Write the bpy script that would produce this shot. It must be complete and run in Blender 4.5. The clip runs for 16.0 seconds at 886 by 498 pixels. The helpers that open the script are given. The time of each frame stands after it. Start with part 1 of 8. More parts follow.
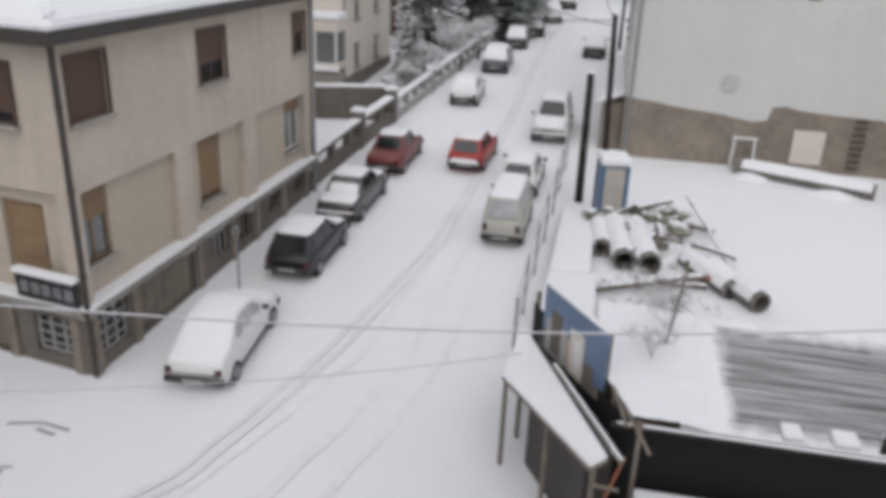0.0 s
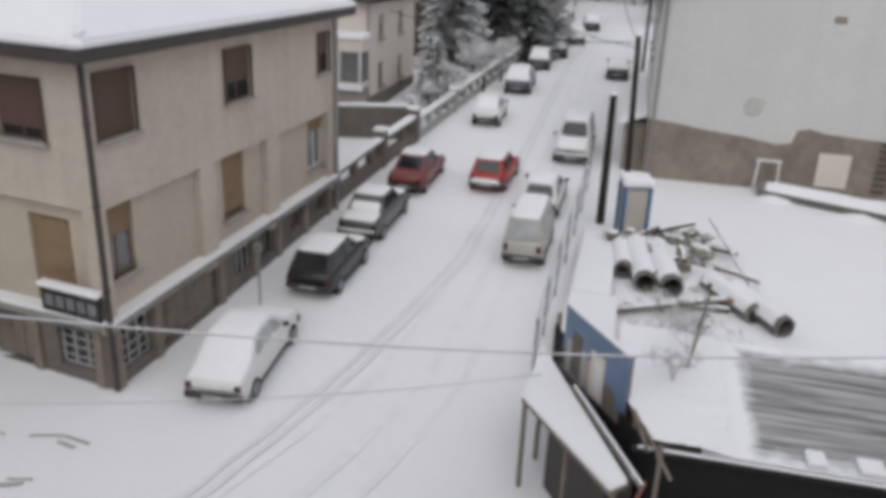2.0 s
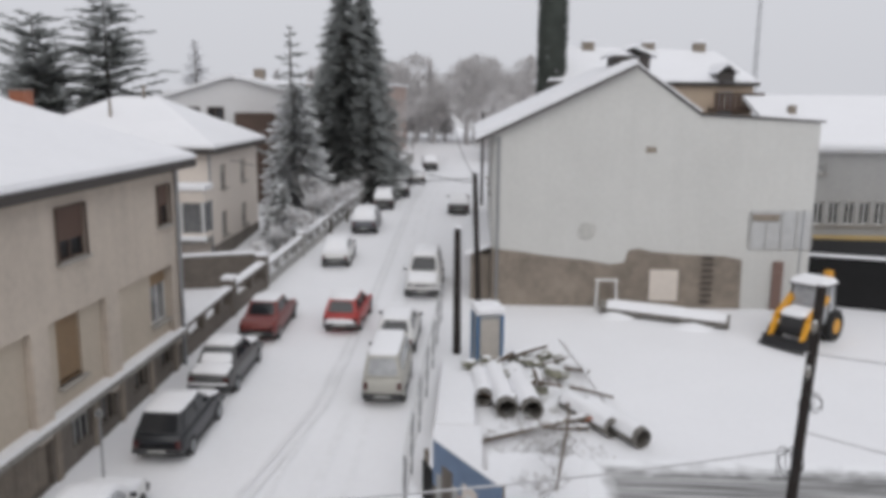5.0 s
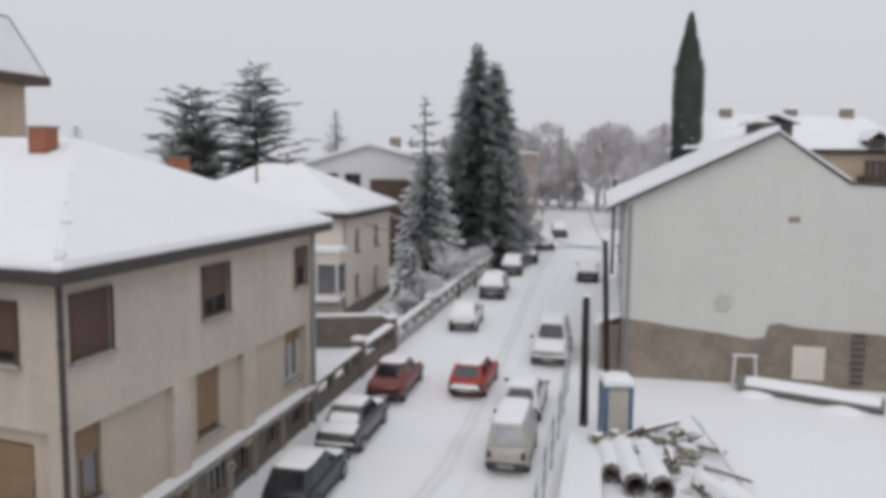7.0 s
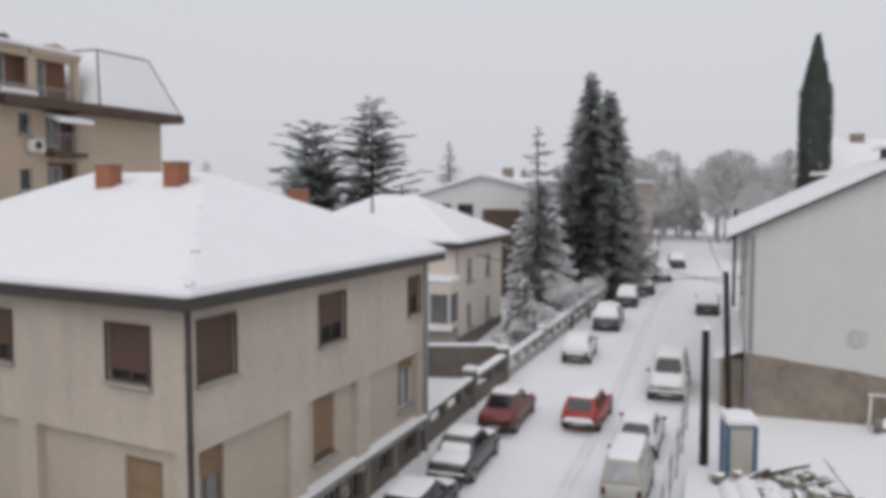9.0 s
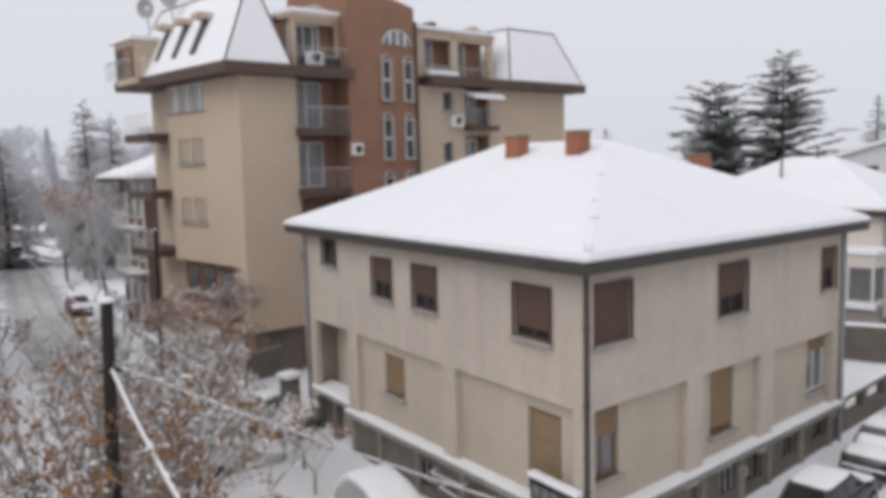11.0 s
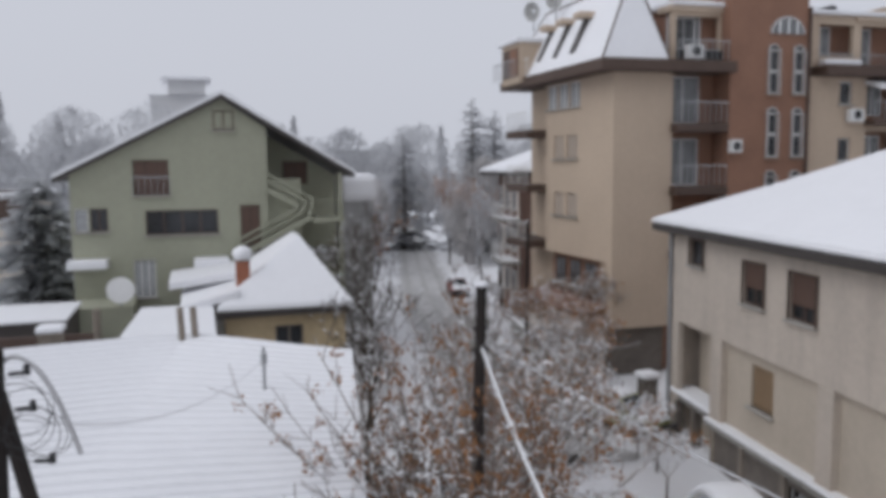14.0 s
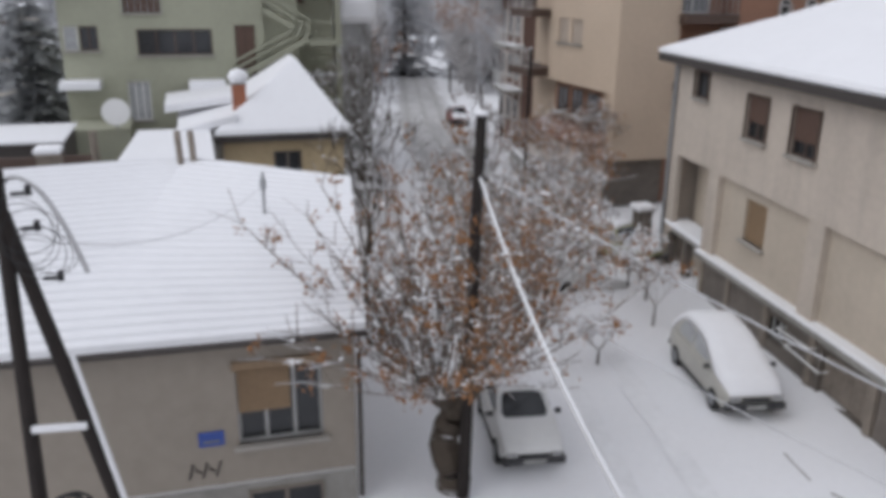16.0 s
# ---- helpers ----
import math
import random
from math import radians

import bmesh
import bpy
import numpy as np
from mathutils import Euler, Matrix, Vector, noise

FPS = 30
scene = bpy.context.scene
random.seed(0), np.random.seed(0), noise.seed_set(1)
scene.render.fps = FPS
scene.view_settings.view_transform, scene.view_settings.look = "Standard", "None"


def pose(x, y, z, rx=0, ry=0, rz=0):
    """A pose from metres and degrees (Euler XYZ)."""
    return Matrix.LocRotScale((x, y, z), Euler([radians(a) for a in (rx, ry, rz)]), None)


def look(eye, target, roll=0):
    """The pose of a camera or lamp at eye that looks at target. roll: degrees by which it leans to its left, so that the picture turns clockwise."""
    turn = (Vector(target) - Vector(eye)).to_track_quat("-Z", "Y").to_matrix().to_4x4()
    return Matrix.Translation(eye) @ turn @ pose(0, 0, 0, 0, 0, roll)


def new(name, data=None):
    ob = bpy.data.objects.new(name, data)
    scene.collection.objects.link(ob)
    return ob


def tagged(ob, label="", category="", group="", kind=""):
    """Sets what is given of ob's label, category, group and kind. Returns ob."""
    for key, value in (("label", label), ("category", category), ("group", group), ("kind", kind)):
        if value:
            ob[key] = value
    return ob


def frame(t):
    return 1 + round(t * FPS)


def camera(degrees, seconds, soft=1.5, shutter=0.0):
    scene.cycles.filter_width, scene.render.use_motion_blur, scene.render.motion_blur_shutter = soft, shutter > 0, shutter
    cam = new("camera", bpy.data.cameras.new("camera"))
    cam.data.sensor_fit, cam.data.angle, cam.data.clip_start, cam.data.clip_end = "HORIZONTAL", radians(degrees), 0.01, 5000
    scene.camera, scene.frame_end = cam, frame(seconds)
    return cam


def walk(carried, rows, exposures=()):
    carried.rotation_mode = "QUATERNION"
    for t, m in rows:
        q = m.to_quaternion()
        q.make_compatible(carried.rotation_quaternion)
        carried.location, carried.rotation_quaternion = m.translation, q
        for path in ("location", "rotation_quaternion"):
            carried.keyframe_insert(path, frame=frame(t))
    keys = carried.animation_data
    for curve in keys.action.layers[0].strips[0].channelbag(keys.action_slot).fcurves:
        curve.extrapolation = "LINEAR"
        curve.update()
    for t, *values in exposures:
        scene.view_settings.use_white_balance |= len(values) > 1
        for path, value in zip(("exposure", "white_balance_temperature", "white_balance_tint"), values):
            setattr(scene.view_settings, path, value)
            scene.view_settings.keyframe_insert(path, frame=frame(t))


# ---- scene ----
# ---- camera ----
H = 10.2
cam = camera(57.73, 16.0, 5.0)
PATH = [
    (0.00, pose(0, 0, H, 67.879, -2.160, 11.696)),
    (0.50, pose(0, 0, H, 67.991, -1.964, 12.080)),
    (1.00, pose(0, 0, H, 68.170, -1.690, 13.496)),
    (1.50, pose(0, 0, H, 68.576, -1.730, 13.957)),
    (2.00, pose(0, 0, H, 69.195, -2.298, 13.330)),
    (2.50, pose(0, 0, H, 71.772, -2.529, 9.946)),
    (3.00, pose(0, 0, H, 73.149, -2.493, 7.770)),
    (3.50, pose(0, 0, H, 75.294, -1.593, 5.964)),
    (4.00, pose(0, 0, H, 77.136, -0.886, 4.215)),
    (4.20, pose(0, 0, H, 77.724, -1.218, 3.352)),
    (5.25, pose(0, 0, H, 79.600, -0.400, 2.000)),
    (6.30, pose(0, 0, H, 81.635, -1.246, 5.094)),
    (6.50, pose(0, 0, H, 82.514, -0.723, 6.676)),
    (7.00, pose(0, 0, H, 83.902, -0.559, 11.310)),
    (7.50, pose(0, 0, H, 84.554, -0.300, 15.652)),
    (8.00, pose(0, 0, H, 85.709, -0.300, 17.150)),
    (8.20, pose(0, 0, H, 85.651, -0.227, 17.361)),
    (9.25, pose(0, 0, H, 86.100, -0.200, 20.600)),
    (10.30, pose(0, 0, H, 85.117, 0.206, 32.549)),
    (10.50, pose(0, 0, H, 84.982, 0.822, 36.818)),
    (10.80, pose(0, 0, H, 84.019, 1.167, 43.609)),
    (11.00, pose(0, 0, H, 83.917, 1.364, 47.042)),
    (11.50, pose(0, 0, H, 84.058, 0.659, 57.708)),
    (12.00, pose(0, 0, H, 84.686, 0.843, 66.475)),
    (12.50, pose(0, 0, H, 84.947, 0.214, 71.083)),
    (13.00, pose(0, 0, H, 85.040, 0.618, 72.262)),
    (13.50, pose(0, 0, H, 84.737, 0.584, 72.692)),
    (14.00, pose(0, 0, H, 84.083, 0.496, 72.905)),
    (14.50, pose(0, 0, H, 83.519, 0.674, 73.090)),
    (15.00, pose(0, 0, H, 82.918, 0.954, 72.850)),
    (15.50, pose(0, 0, H, 79.015, 0.057, 73.212)),
    (15.80, pose(0, 0, H, 74.626, -1.143, 72.871)),
    (16.00, pose(0, 0, H, 71.925, -0.606, 73.042)),
]
walk(cam, PATH, [(0.0, 0.05, 6480, 11), (0.5, -0.04, 6480, 11), (2.0, -0.06, 6480, 11), (4.0, -0.02, 6480, 11), (6.5, 0.02, 6480, 11), (8.0, -0.06, 6480, 11), (10.5, 0.17, 6500, 11.5), (11.5, 0.19, 6380, 12), (12.0, 0.04, 6350, 12), (12.5, -0.1, 6200, 12), (14.5, -0.12, 6220, 12), (15.5, -0.2, 6250, 12), (16.0, 0.07, 6250, 12)])

# ---- world and light ----
world = bpy.data.worlds.new("world")
scene.world = world
world.use_nodes = True
wn = world.node_tree.nodes
wl = world.node_tree.links
sky = wn.new("ShaderNodeTexSky")
sky.sky_type = "NISHITA"
sky.sun_disc = False
sky.sun_elevation = radians(46)
sky.sun_rotation = radians(172)
sky.dust_density = 6.0
hs = wn.new("ShaderNodeHueSaturation")
hs.inputs["Saturation"].default_value = 0.22
wl.new(sky.outputs[0], hs.inputs["Color"])
sc = wn.new("ShaderNodeVectorMath")
sc.operation = "SCALE"
sc.inputs["Scale"].default_value = 0.012
wl.new(hs.outputs[0], sc.inputs[0])
cloud = wn.new("ShaderNodeVectorMath")
cloud.operation = "ADD"
cloud.inputs[1].default_value = (0.6, 0.612, 0.648)
wl.new(sc.outputs[0], cloud.inputs[0])
wl.new(cloud.outputs[0], wn["Background"].inputs["Color"])
wn["Background"].inputs["Strength"].default_value = 1.0
sun = new("sun", bpy.data.lights.new("sun", "SUN"))
sun.data.energy, sun.data.angle, sun.data.color = 0.8, radians(60), (1.0, 0.98, 0.95)
sun.matrix_world = look((5, -24, 36), (0, 10, 0))


# ---- materials ----
def mat(name, color, rough=0.8, metal=0.0, grain=8.0, vary=0.12, stain=0.8, bump=0.15, bscale=60.0, snow=0.0, spread=0.0, streak=0.0):
    """A surface with a colour that varies at two scales, fine relief, and, where asked, snow lying on upward faces."""
    m = bpy.data.materials.new(name)
    m.use_nodes = True
    n, l = m.node_tree.nodes, m.node_tree.links
    p = n["Principled BSDF"]
    p.inputs["Roughness"].default_value = rough
    p.inputs["Metallic"].default_value = metal
    tc = n.new("ShaderNodeTexCoord")

    def tex(scale, detail=3):
        t = n.new("ShaderNodeTexNoise")
        t.inputs["Scale"].default_value, t.inputs["Detail"].default_value = scale, detail
        l.new(tc.outputs["Object"], t.inputs["Vector"])
        return t
    a, b = tex(stain), tex(grain, 5)
    mix = n.new("ShaderNodeMath")
    mix.operation = "ADD"
    l.new(a.outputs["Fac"], mix.inputs[0]), l.new(b.outputs["Fac"], mix.inputs[1])
    if streak:
        mp_ = n.new("ShaderNodeMapping")
        mp_.inputs["Scale"].default_value = (1.6, 1.6, 0.1)
        l.new(tc.outputs["Object"], mp_.inputs["Vector"])
        st = n.new("ShaderNodeTexNoise")
        st.inputs["Scale"].default_value, st.inputs["Detail"].default_value = 1.3, 6
        l.new(mp_.outputs[0], st.inputs["Vector"])
        sm = n.new("ShaderNodeMath")
        sm.operation = "MULTIPLY_ADD"
        sm.inputs[1].default_value, sm.inputs[2].default_value = streak, -0.5 * streak
        l.new(st.outputs["Fac"], sm.inputs[0])
        s2 = n.new("ShaderNodeMath")
        s2.operation = "ADD"
        l.new(mix.outputs[0], s2.inputs[0]), l.new(sm.outputs[0], s2.inputs[1])
        mix = s2
    ramp = n.new("ShaderNodeMapRange")
    ramp.inputs["From Min"].default_value, ramp.inputs["From Max"].default_value = 0.6, 1.4
    ramp.inputs["To Min"].default_value, ramp.inputs["To Max"].default_value = 1 - vary, 1 + vary
    l.new(mix.outputs[0], ramp.inputs["Value"])
    col = n.new("ShaderNodeVectorMath")
    col.operation = "SCALE"
    col.inputs[0].default_value = color
    l.new(ramp.outputs[0], col.inputs["Scale"])
    out = col.outputs[0]
    if spread:
        oi = n.new("ShaderNodeObjectInfo")
        r2 = n.new("ShaderNodeMapRange")
        r2.inputs["To Min"].default_value, r2.inputs["To Max"].default_value = 1 - spread, 1 + spread
        l.new(oi.outputs["Random"], r2.inputs["Value"])
        c2 = n.new("ShaderNodeVectorMath")
        c2.operation = "SCALE"
        l.new(out, c2.inputs[0]), l.new(r2.outputs[0], c2.inputs["Scale"])
        out = c2.outputs[0]
    if snow:
        geo = n.new("ShaderNodeNewGeometry")
        sep = n.new("ShaderNodeSeparateXYZ")
        l.new(geo.outputs["Normal"], sep.inputs[0])
        pn = tex(2.2, 4)
        ad = n.new("ShaderNodeMath")
        ad.operation = "ADD"
        l.new(sep.outputs["Z"], ad.inputs[0]), l.new(pn.outputs["Fac"], ad.inputs[1])
        r3 = n.new("ShaderNodeMapRange")
        r3.inputs["From Min"].default_value, r3.inputs["From Max"].default_value = 1.55 - snow, 1.75 - snow
        l.new(ad.outputs[0], r3.inputs["Value"])
        mx = n.new("ShaderNodeMixRGB")
        mx.inputs[2].default_value = (0.8, 0.81, 0.83, 1)
        l.new(r3.outputs[0], mx.inputs[0]), l.new(out, mx.inputs[1])
        out = mx.outputs[0]
    l.new(out, p.inputs["Base Color"])
    if bump:
        t = tex(bscale, 4)
        bn = n.new("ShaderNodeBump")
        bn.inputs["Strength"].default_value, bn.inputs["Distance"].default_value = bump, 0.02
        l.new(t.outputs["Fac"], bn.inputs["Height"])
        l.new(bn.outputs[0], p.inputs["Normal"])
    return m


def glass_mat(name, color=(0.02, 0.022, 0.025), rough=0.08):
    m = mat(name, color, rough, 0, 5, 0.3, 1.0, 0)
    m.node_tree.nodes["Principled BSDF"].inputs["Specular IOR Level"].default_value = 0.6
    return m


SNOW = mat("snow", (0.82, 0.825, 0.845), 0.75, 0, 6, 0.03, 0.35, 0.5, 4.0)
ROOFSNOW = mat("roof_snow", (0.8, 0.805, 0.825), 0.75, 0, 3, 0.025, 0.5, 0.3, 5.0)
BEIGE = mat("beige_render", (0.485, 0.425, 0.362), 0.9, 0, 5, 0.12, 0.5, 0.2, 90, streak=0.95)
BEIGEDARK = mat("cream_beige_render", (0.46, 0.4, 0.325), 0.9, 0, 5, 0.09, 0.6, 0.2, 90, streak=0.5)
PLINTH = mat("grey_plinth_render", (0.152, 0.133, 0.115), 0.95, 0, 4, 0.25, 0.9, 0.4, 40)
WHITEWALL = mat("off_white_render", (0.56, 0.56, 0.54), 0.9, 0, 6, 0.07, 0.35, 0.2, 70, streak=0.5)
CREAM = mat("cream_render", (0.65, 0.59, 0.53), 0.9, 0, 5, 0.08, 0.5, 0.2, 70)
TAN = mat("tan_render", (0.5, 0.4, 0.305), 0.9, 0, 5, 0.08, 0.4, 0.2, 70, streak=0.5)
GREEN = mat("sage_green_render", (0.345, 0.35, 0.268), 0.9, 0, 5, 0.08, 0.4, 0.2, 70, streak=0.5)
YELLOW = mat("ochre_render", (0.48, 0.38, 0.235), 0.9, 0, 4, 0.18, 0.8, 0.2, 60)
TAUPE = mat("taupe_render", (0.29, 0.255, 0.215), 0.9, 0, 4, 0.1, 0.6, 0.25, 60)
PINK = mat("pink_render", (0.42, 0.33, 0.29), 0.9, 0, 4, 0.1, 0.4, 0.1, 60)
BRICK = mat("red_brick_face", (0.255, 0.138, 0.092), 0.85, 0, 10, 0.15, 0.8, 0.4, 60)
DULLBRICK = mat("dull_brown_brick", (0.2, 0.13, 0.11), 0.9, 0, 10, 0.15, 0.8, 0.4, 60)
TANBLIND = mat("tan_lowered_blind", (0.44, 0.37, 0.305), 0.8, 0, 6, 0.08, 0.8, 0.1, 60)
CHIMNEY = mat("chimney_brick", (0.31, 0.12, 0.07), 0.85, 0, 14, 0.25, 2, 0.5, 50)
OLDWALL = mat("old_bare_wall", (0.235, 0.2, 0.165), 0.95, 0, 3, 0.3, 0.7, 0.7, 14)
FASCIA = mat("dark_fascia", (0.05, 0.042, 0.038), 0.6, 0, 6, 0.2, 1, 0.1, 40)
BROWNTRIM = mat("brown_trim", (0.085, 0.055, 0.042), 0.7, 0, 6, 0.2, 1, 0.1, 40)
SHUTTER = mat("brown_roller_shutter", (0.115, 0.068, 0.05), 0.6, 0, 10, 0.15, 2, 0.1, 50)
TANSHUTTER = mat("tan_roller_shutter", (0.25, 0.17, 0.1), 0.6, 0, 10, 0.15, 2, 0.1, 50)
WOOD = mat("varnished_wood", (0.2, 0.12, 0.06), 0.6, 0, 12, 0.2, 2, 0.15, 40)
OLDWOOD = mat("grey_weathered_wood", (0.2, 0.17, 0.14), 0.9, 0, 12, 0.3, 2, 0.4, 30)
POLEWOOD = mat("tarred_pole_wood", (0.018, 0.013, 0.011), 0.85, 0, 12, 0.35, 2, 0.4, 30)
WHITEPAINT = mat("white_paint", (0.7, 0.7, 0.69), 0.5, 0, 8, 0.05, 1, 0.05, 60)
OFFWHITE = mat("weathered_off_white_paint", (0.46, 0.45, 0.44), 0.6, 0, 8, 0.1, 1, 0.05, 60)
GREYMETAL = mat("galvanised_metal", (0.3, 0.31, 0.32), 0.5, 0.6, 8, 0.15, 1, 0.1, 40)
DARKMETAL = mat("dark_iron", (0.03, 0.03, 0.032), 0.55, 0.4, 8, 0.2, 1, 0.1, 40)
CONCRETE = mat("weathered_concrete", (0.26, 0.25, 0.23), 0.95, 0, 5, 0.25, 1, 0.4, 30, snow=0.35)
GLASS = glass_mat("dark_window_glass")
CURTAIN = glass_mat("curtained_window_glass", (0.16, 0.165, 0.17), 0.15)
BARK = mat("bark", (0.07, 0.055, 0.042), 0.95, 0, 12, 0.35, 3, 0.6, 20, snow=0.2)
def hazed(name, color):
    """Twigs and needles whose shading is flattened by translucency, as haze would."""
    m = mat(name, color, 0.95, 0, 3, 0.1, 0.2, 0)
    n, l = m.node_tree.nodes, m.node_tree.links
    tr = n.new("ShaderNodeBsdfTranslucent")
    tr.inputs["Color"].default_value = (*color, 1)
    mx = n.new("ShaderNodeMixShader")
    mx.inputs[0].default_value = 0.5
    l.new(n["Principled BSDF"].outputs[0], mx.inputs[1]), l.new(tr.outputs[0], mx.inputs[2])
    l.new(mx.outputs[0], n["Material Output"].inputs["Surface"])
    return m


# Grey lifted far above the needles' own green; stands in for haze.
NEEDLE = hazed("hazed_conifer_needles", (0.42, 0.435, 0.43))
GREYNEEDLE = hazed("snow_dusted_needles", (0.55, 0.56, 0.57))
NEEDLEDARK = mat("cypress_foliage", (0.07, 0.08, 0.07), 0.9, 0, 6, 0.4, 0.9, 0, 20, snow=0.0)
NEEDLESNOW = mat("snowy_needles", (0.21, 0.22, 0.21), 0.9, 0, 5, 0.35, 0.9, 0, 20, snow=0.5)
# Haze is put into these two colours; both are paler than bare twigs.
HAZETWIG = hazed("haze_paled_snowy_twigs", (0.62, 0.625, 0.64))
HAZETREE = hazed("haze_paled_brown_twigs", (0.62, 0.605, 0.6))
SILL = mat("grey_sill_stone", (0.34, 0.32, 0.29), 0.9, 0, 6, 0.15, 1, 0.2, 40)
PALEGREY = mat("pale_grey_render", (0.36, 0.36, 0.355), 0.9, 0, 5, 0.1, 0.5, 0.2, 60, streak=0.4)
# Own pale grey on the low-gabled house; haze painted in on far blocks.
PALE = mat("pale_and_hazed_render", (0.66, 0.66, 0.665), 0.95, 0, 3, 0.05, 0.1, 0)
LEAF = mat("withered_orange_leaf", (0.32, 0.155, 0.065), 0.8, 0, 20, 0.4, 3, 0, 20, spread=0.2)
TWIG = mat("snowy_twig", (0.17, 0.14, 0.118), 0.95, 0, 8, 0.3, 3, 0, 20, snow=0.58)
RUBBER = mat("tyre_rubber", (0.02, 0.02, 0.02), 0.9, 0, 10, 0.2, 3, 0.2, 60)
PLASTIC = mat("dark_bumper_plastic", (0.03, 0.03, 0.032), 0.6, 0, 10, 0.2, 3, 0.1, 60)
GREYPAINT = mat("dull_grey_paint", (0.36, 0.36, 0.35), 0.7, 0, 8, 0.12, 1, 0.1, 60)
LOTTWIG = mat("snow_lined_lot_twig", (0.14, 0.12, 0.1), 0.95, 0, 8, 0.3, 3, 0, 20, snow=0.6)
LAMPRED = mat("red_lamp_glass", (0.07, 0.016, 0.016), 0.25, 0, 10, 0.1, 3, 0)
PLATE = mat("dirty_white_plate", (0.3, 0.3, 0.29), 0.7, 0, 12, 0.2, 3, 0)
LAMPCLEAR = mat("clear_lamp_glass", (0.3, 0.3, 0.3), 0.2, 0, 10, 0.1, 3, 0)


# ---- building helpers ----
def part(name, bm, material, parent, label=""):
    me = bpy.data.meshes.new(name)
    bm.to_mesh(me)
    bm.free()
    me.materials.append(material)
    ob = new(name, me)
    ob.parent = parent
    if label:
        tagged(ob, label)
    return ob


def thing(name, m, label, category, group="", kind=""):
    ob = new(name)
    ob.matrix_world = m
    return tagged(ob, label, category, group, kind)


def solo(name, bm, material, m, label, category, group="", kind=""):
    me = bpy.data.meshes.new(name)
    bm.to_mesh(me)
    bm.free()
    me.materials.append(material)
    ob = new(name, me)
    ob.matrix_world = m
    return tagged(ob, label, category, group, kind)


def box(bm, x0, x1, y0, y1, z0, z1, m=None, bevel=0.0):
    vs = [bm.verts.new((x, y, z)) for x in (x0, x1) for y in (y0, y1) for z in (z0, z1)]
    fs = [bm.faces.new([vs[i] for i in q]) for q in ((0, 1, 3, 2), (4, 6, 7, 5), (0, 4, 5, 1), (2, 3, 7, 6), (0, 2, 6, 4), (1, 5, 7, 3))]
    if bevel:
        es = {e for f in fs for e in f.edges}
        r = bmesh.ops.bevel(bm, geom=list(es), offset=bevel, segments=2, affect="EDGES", profile=0.5)
        vs = list({v for f in r["faces"] for v in f.verts} | {v for v in vs if v.is_valid})
    if m is not None:
        bmesh.ops.transform(bm, matrix=m, verts=vs)
    return vs


def tube(bm, a, b, r0, r1=None, n=8, cap=True):
    r1 = r0 if r1 is None else r1
    a, b = Vector(a), Vector(b)
    q = (b - a).to_track_quat("Z", "Y")
    ra = [bm.verts.new(a + q @ Vector((r0 * math.cos(k * math.tau / n), r0 * math.sin(k * math.tau / n), 0))) for k in range(n)]
    rb = [bm.verts.new(b + q @ Vector((r1 * math.cos(k * math.tau / n), r1 * math.sin(k * math.tau / n), 0))) for k in range(n)]
    for k in range(n):
        bm.faces.new((ra[k], ra[(k + 1) % n], rb[(k + 1) % n], rb[k]))
    if cap:
        bm.faces.new(list(reversed(ra)))
        bm.faces.new(rb)


def prism(bm, pts, z0, z1):
    """An upright prism over a plan; z1 may be a list of heights."""
    tops = z1 if isinstance(z1, (list, tuple)) else [z1] * len(pts)
    bots = z0 if isinstance(z0, (list, tuple)) else [z0] * len(pts)
    lo = [bm.verts.new((p[0], p[1], z)) for p, z in zip(pts, bots)]
    hi = [bm.verts.new((p[0], p[1], z)) for p, z in zip(pts, tops)]
    n = len(pts)
    for k in range(n):
        bm.faces.new((lo[k], lo[(k + 1) % n], hi[(k + 1) % n], hi[k]))
    bm.faces.new(list(reversed(lo)))
    bm.faces.new(hi)


def slab(bm, quad, thick):
    """A sheet over three or four corners in space, thickened downwards."""
    hi = [bm.verts.new(p) for p in quad]
    lo = [bm.verts.new((p[0], p[1], p[2] - thick)) for p in quad]
    n = len(quad)
    bm.faces.new(hi)
    bm.faces.new(list(reversed(lo)))
    for k in range(n):
        bm.faces.new((lo[k], lo[(k + 1) % n], hi[(k + 1) % n], hi[k]))


def recalc(bm):
    bmesh.ops.recalc_face_normals(bm, faces=bm.faces)
    return bm


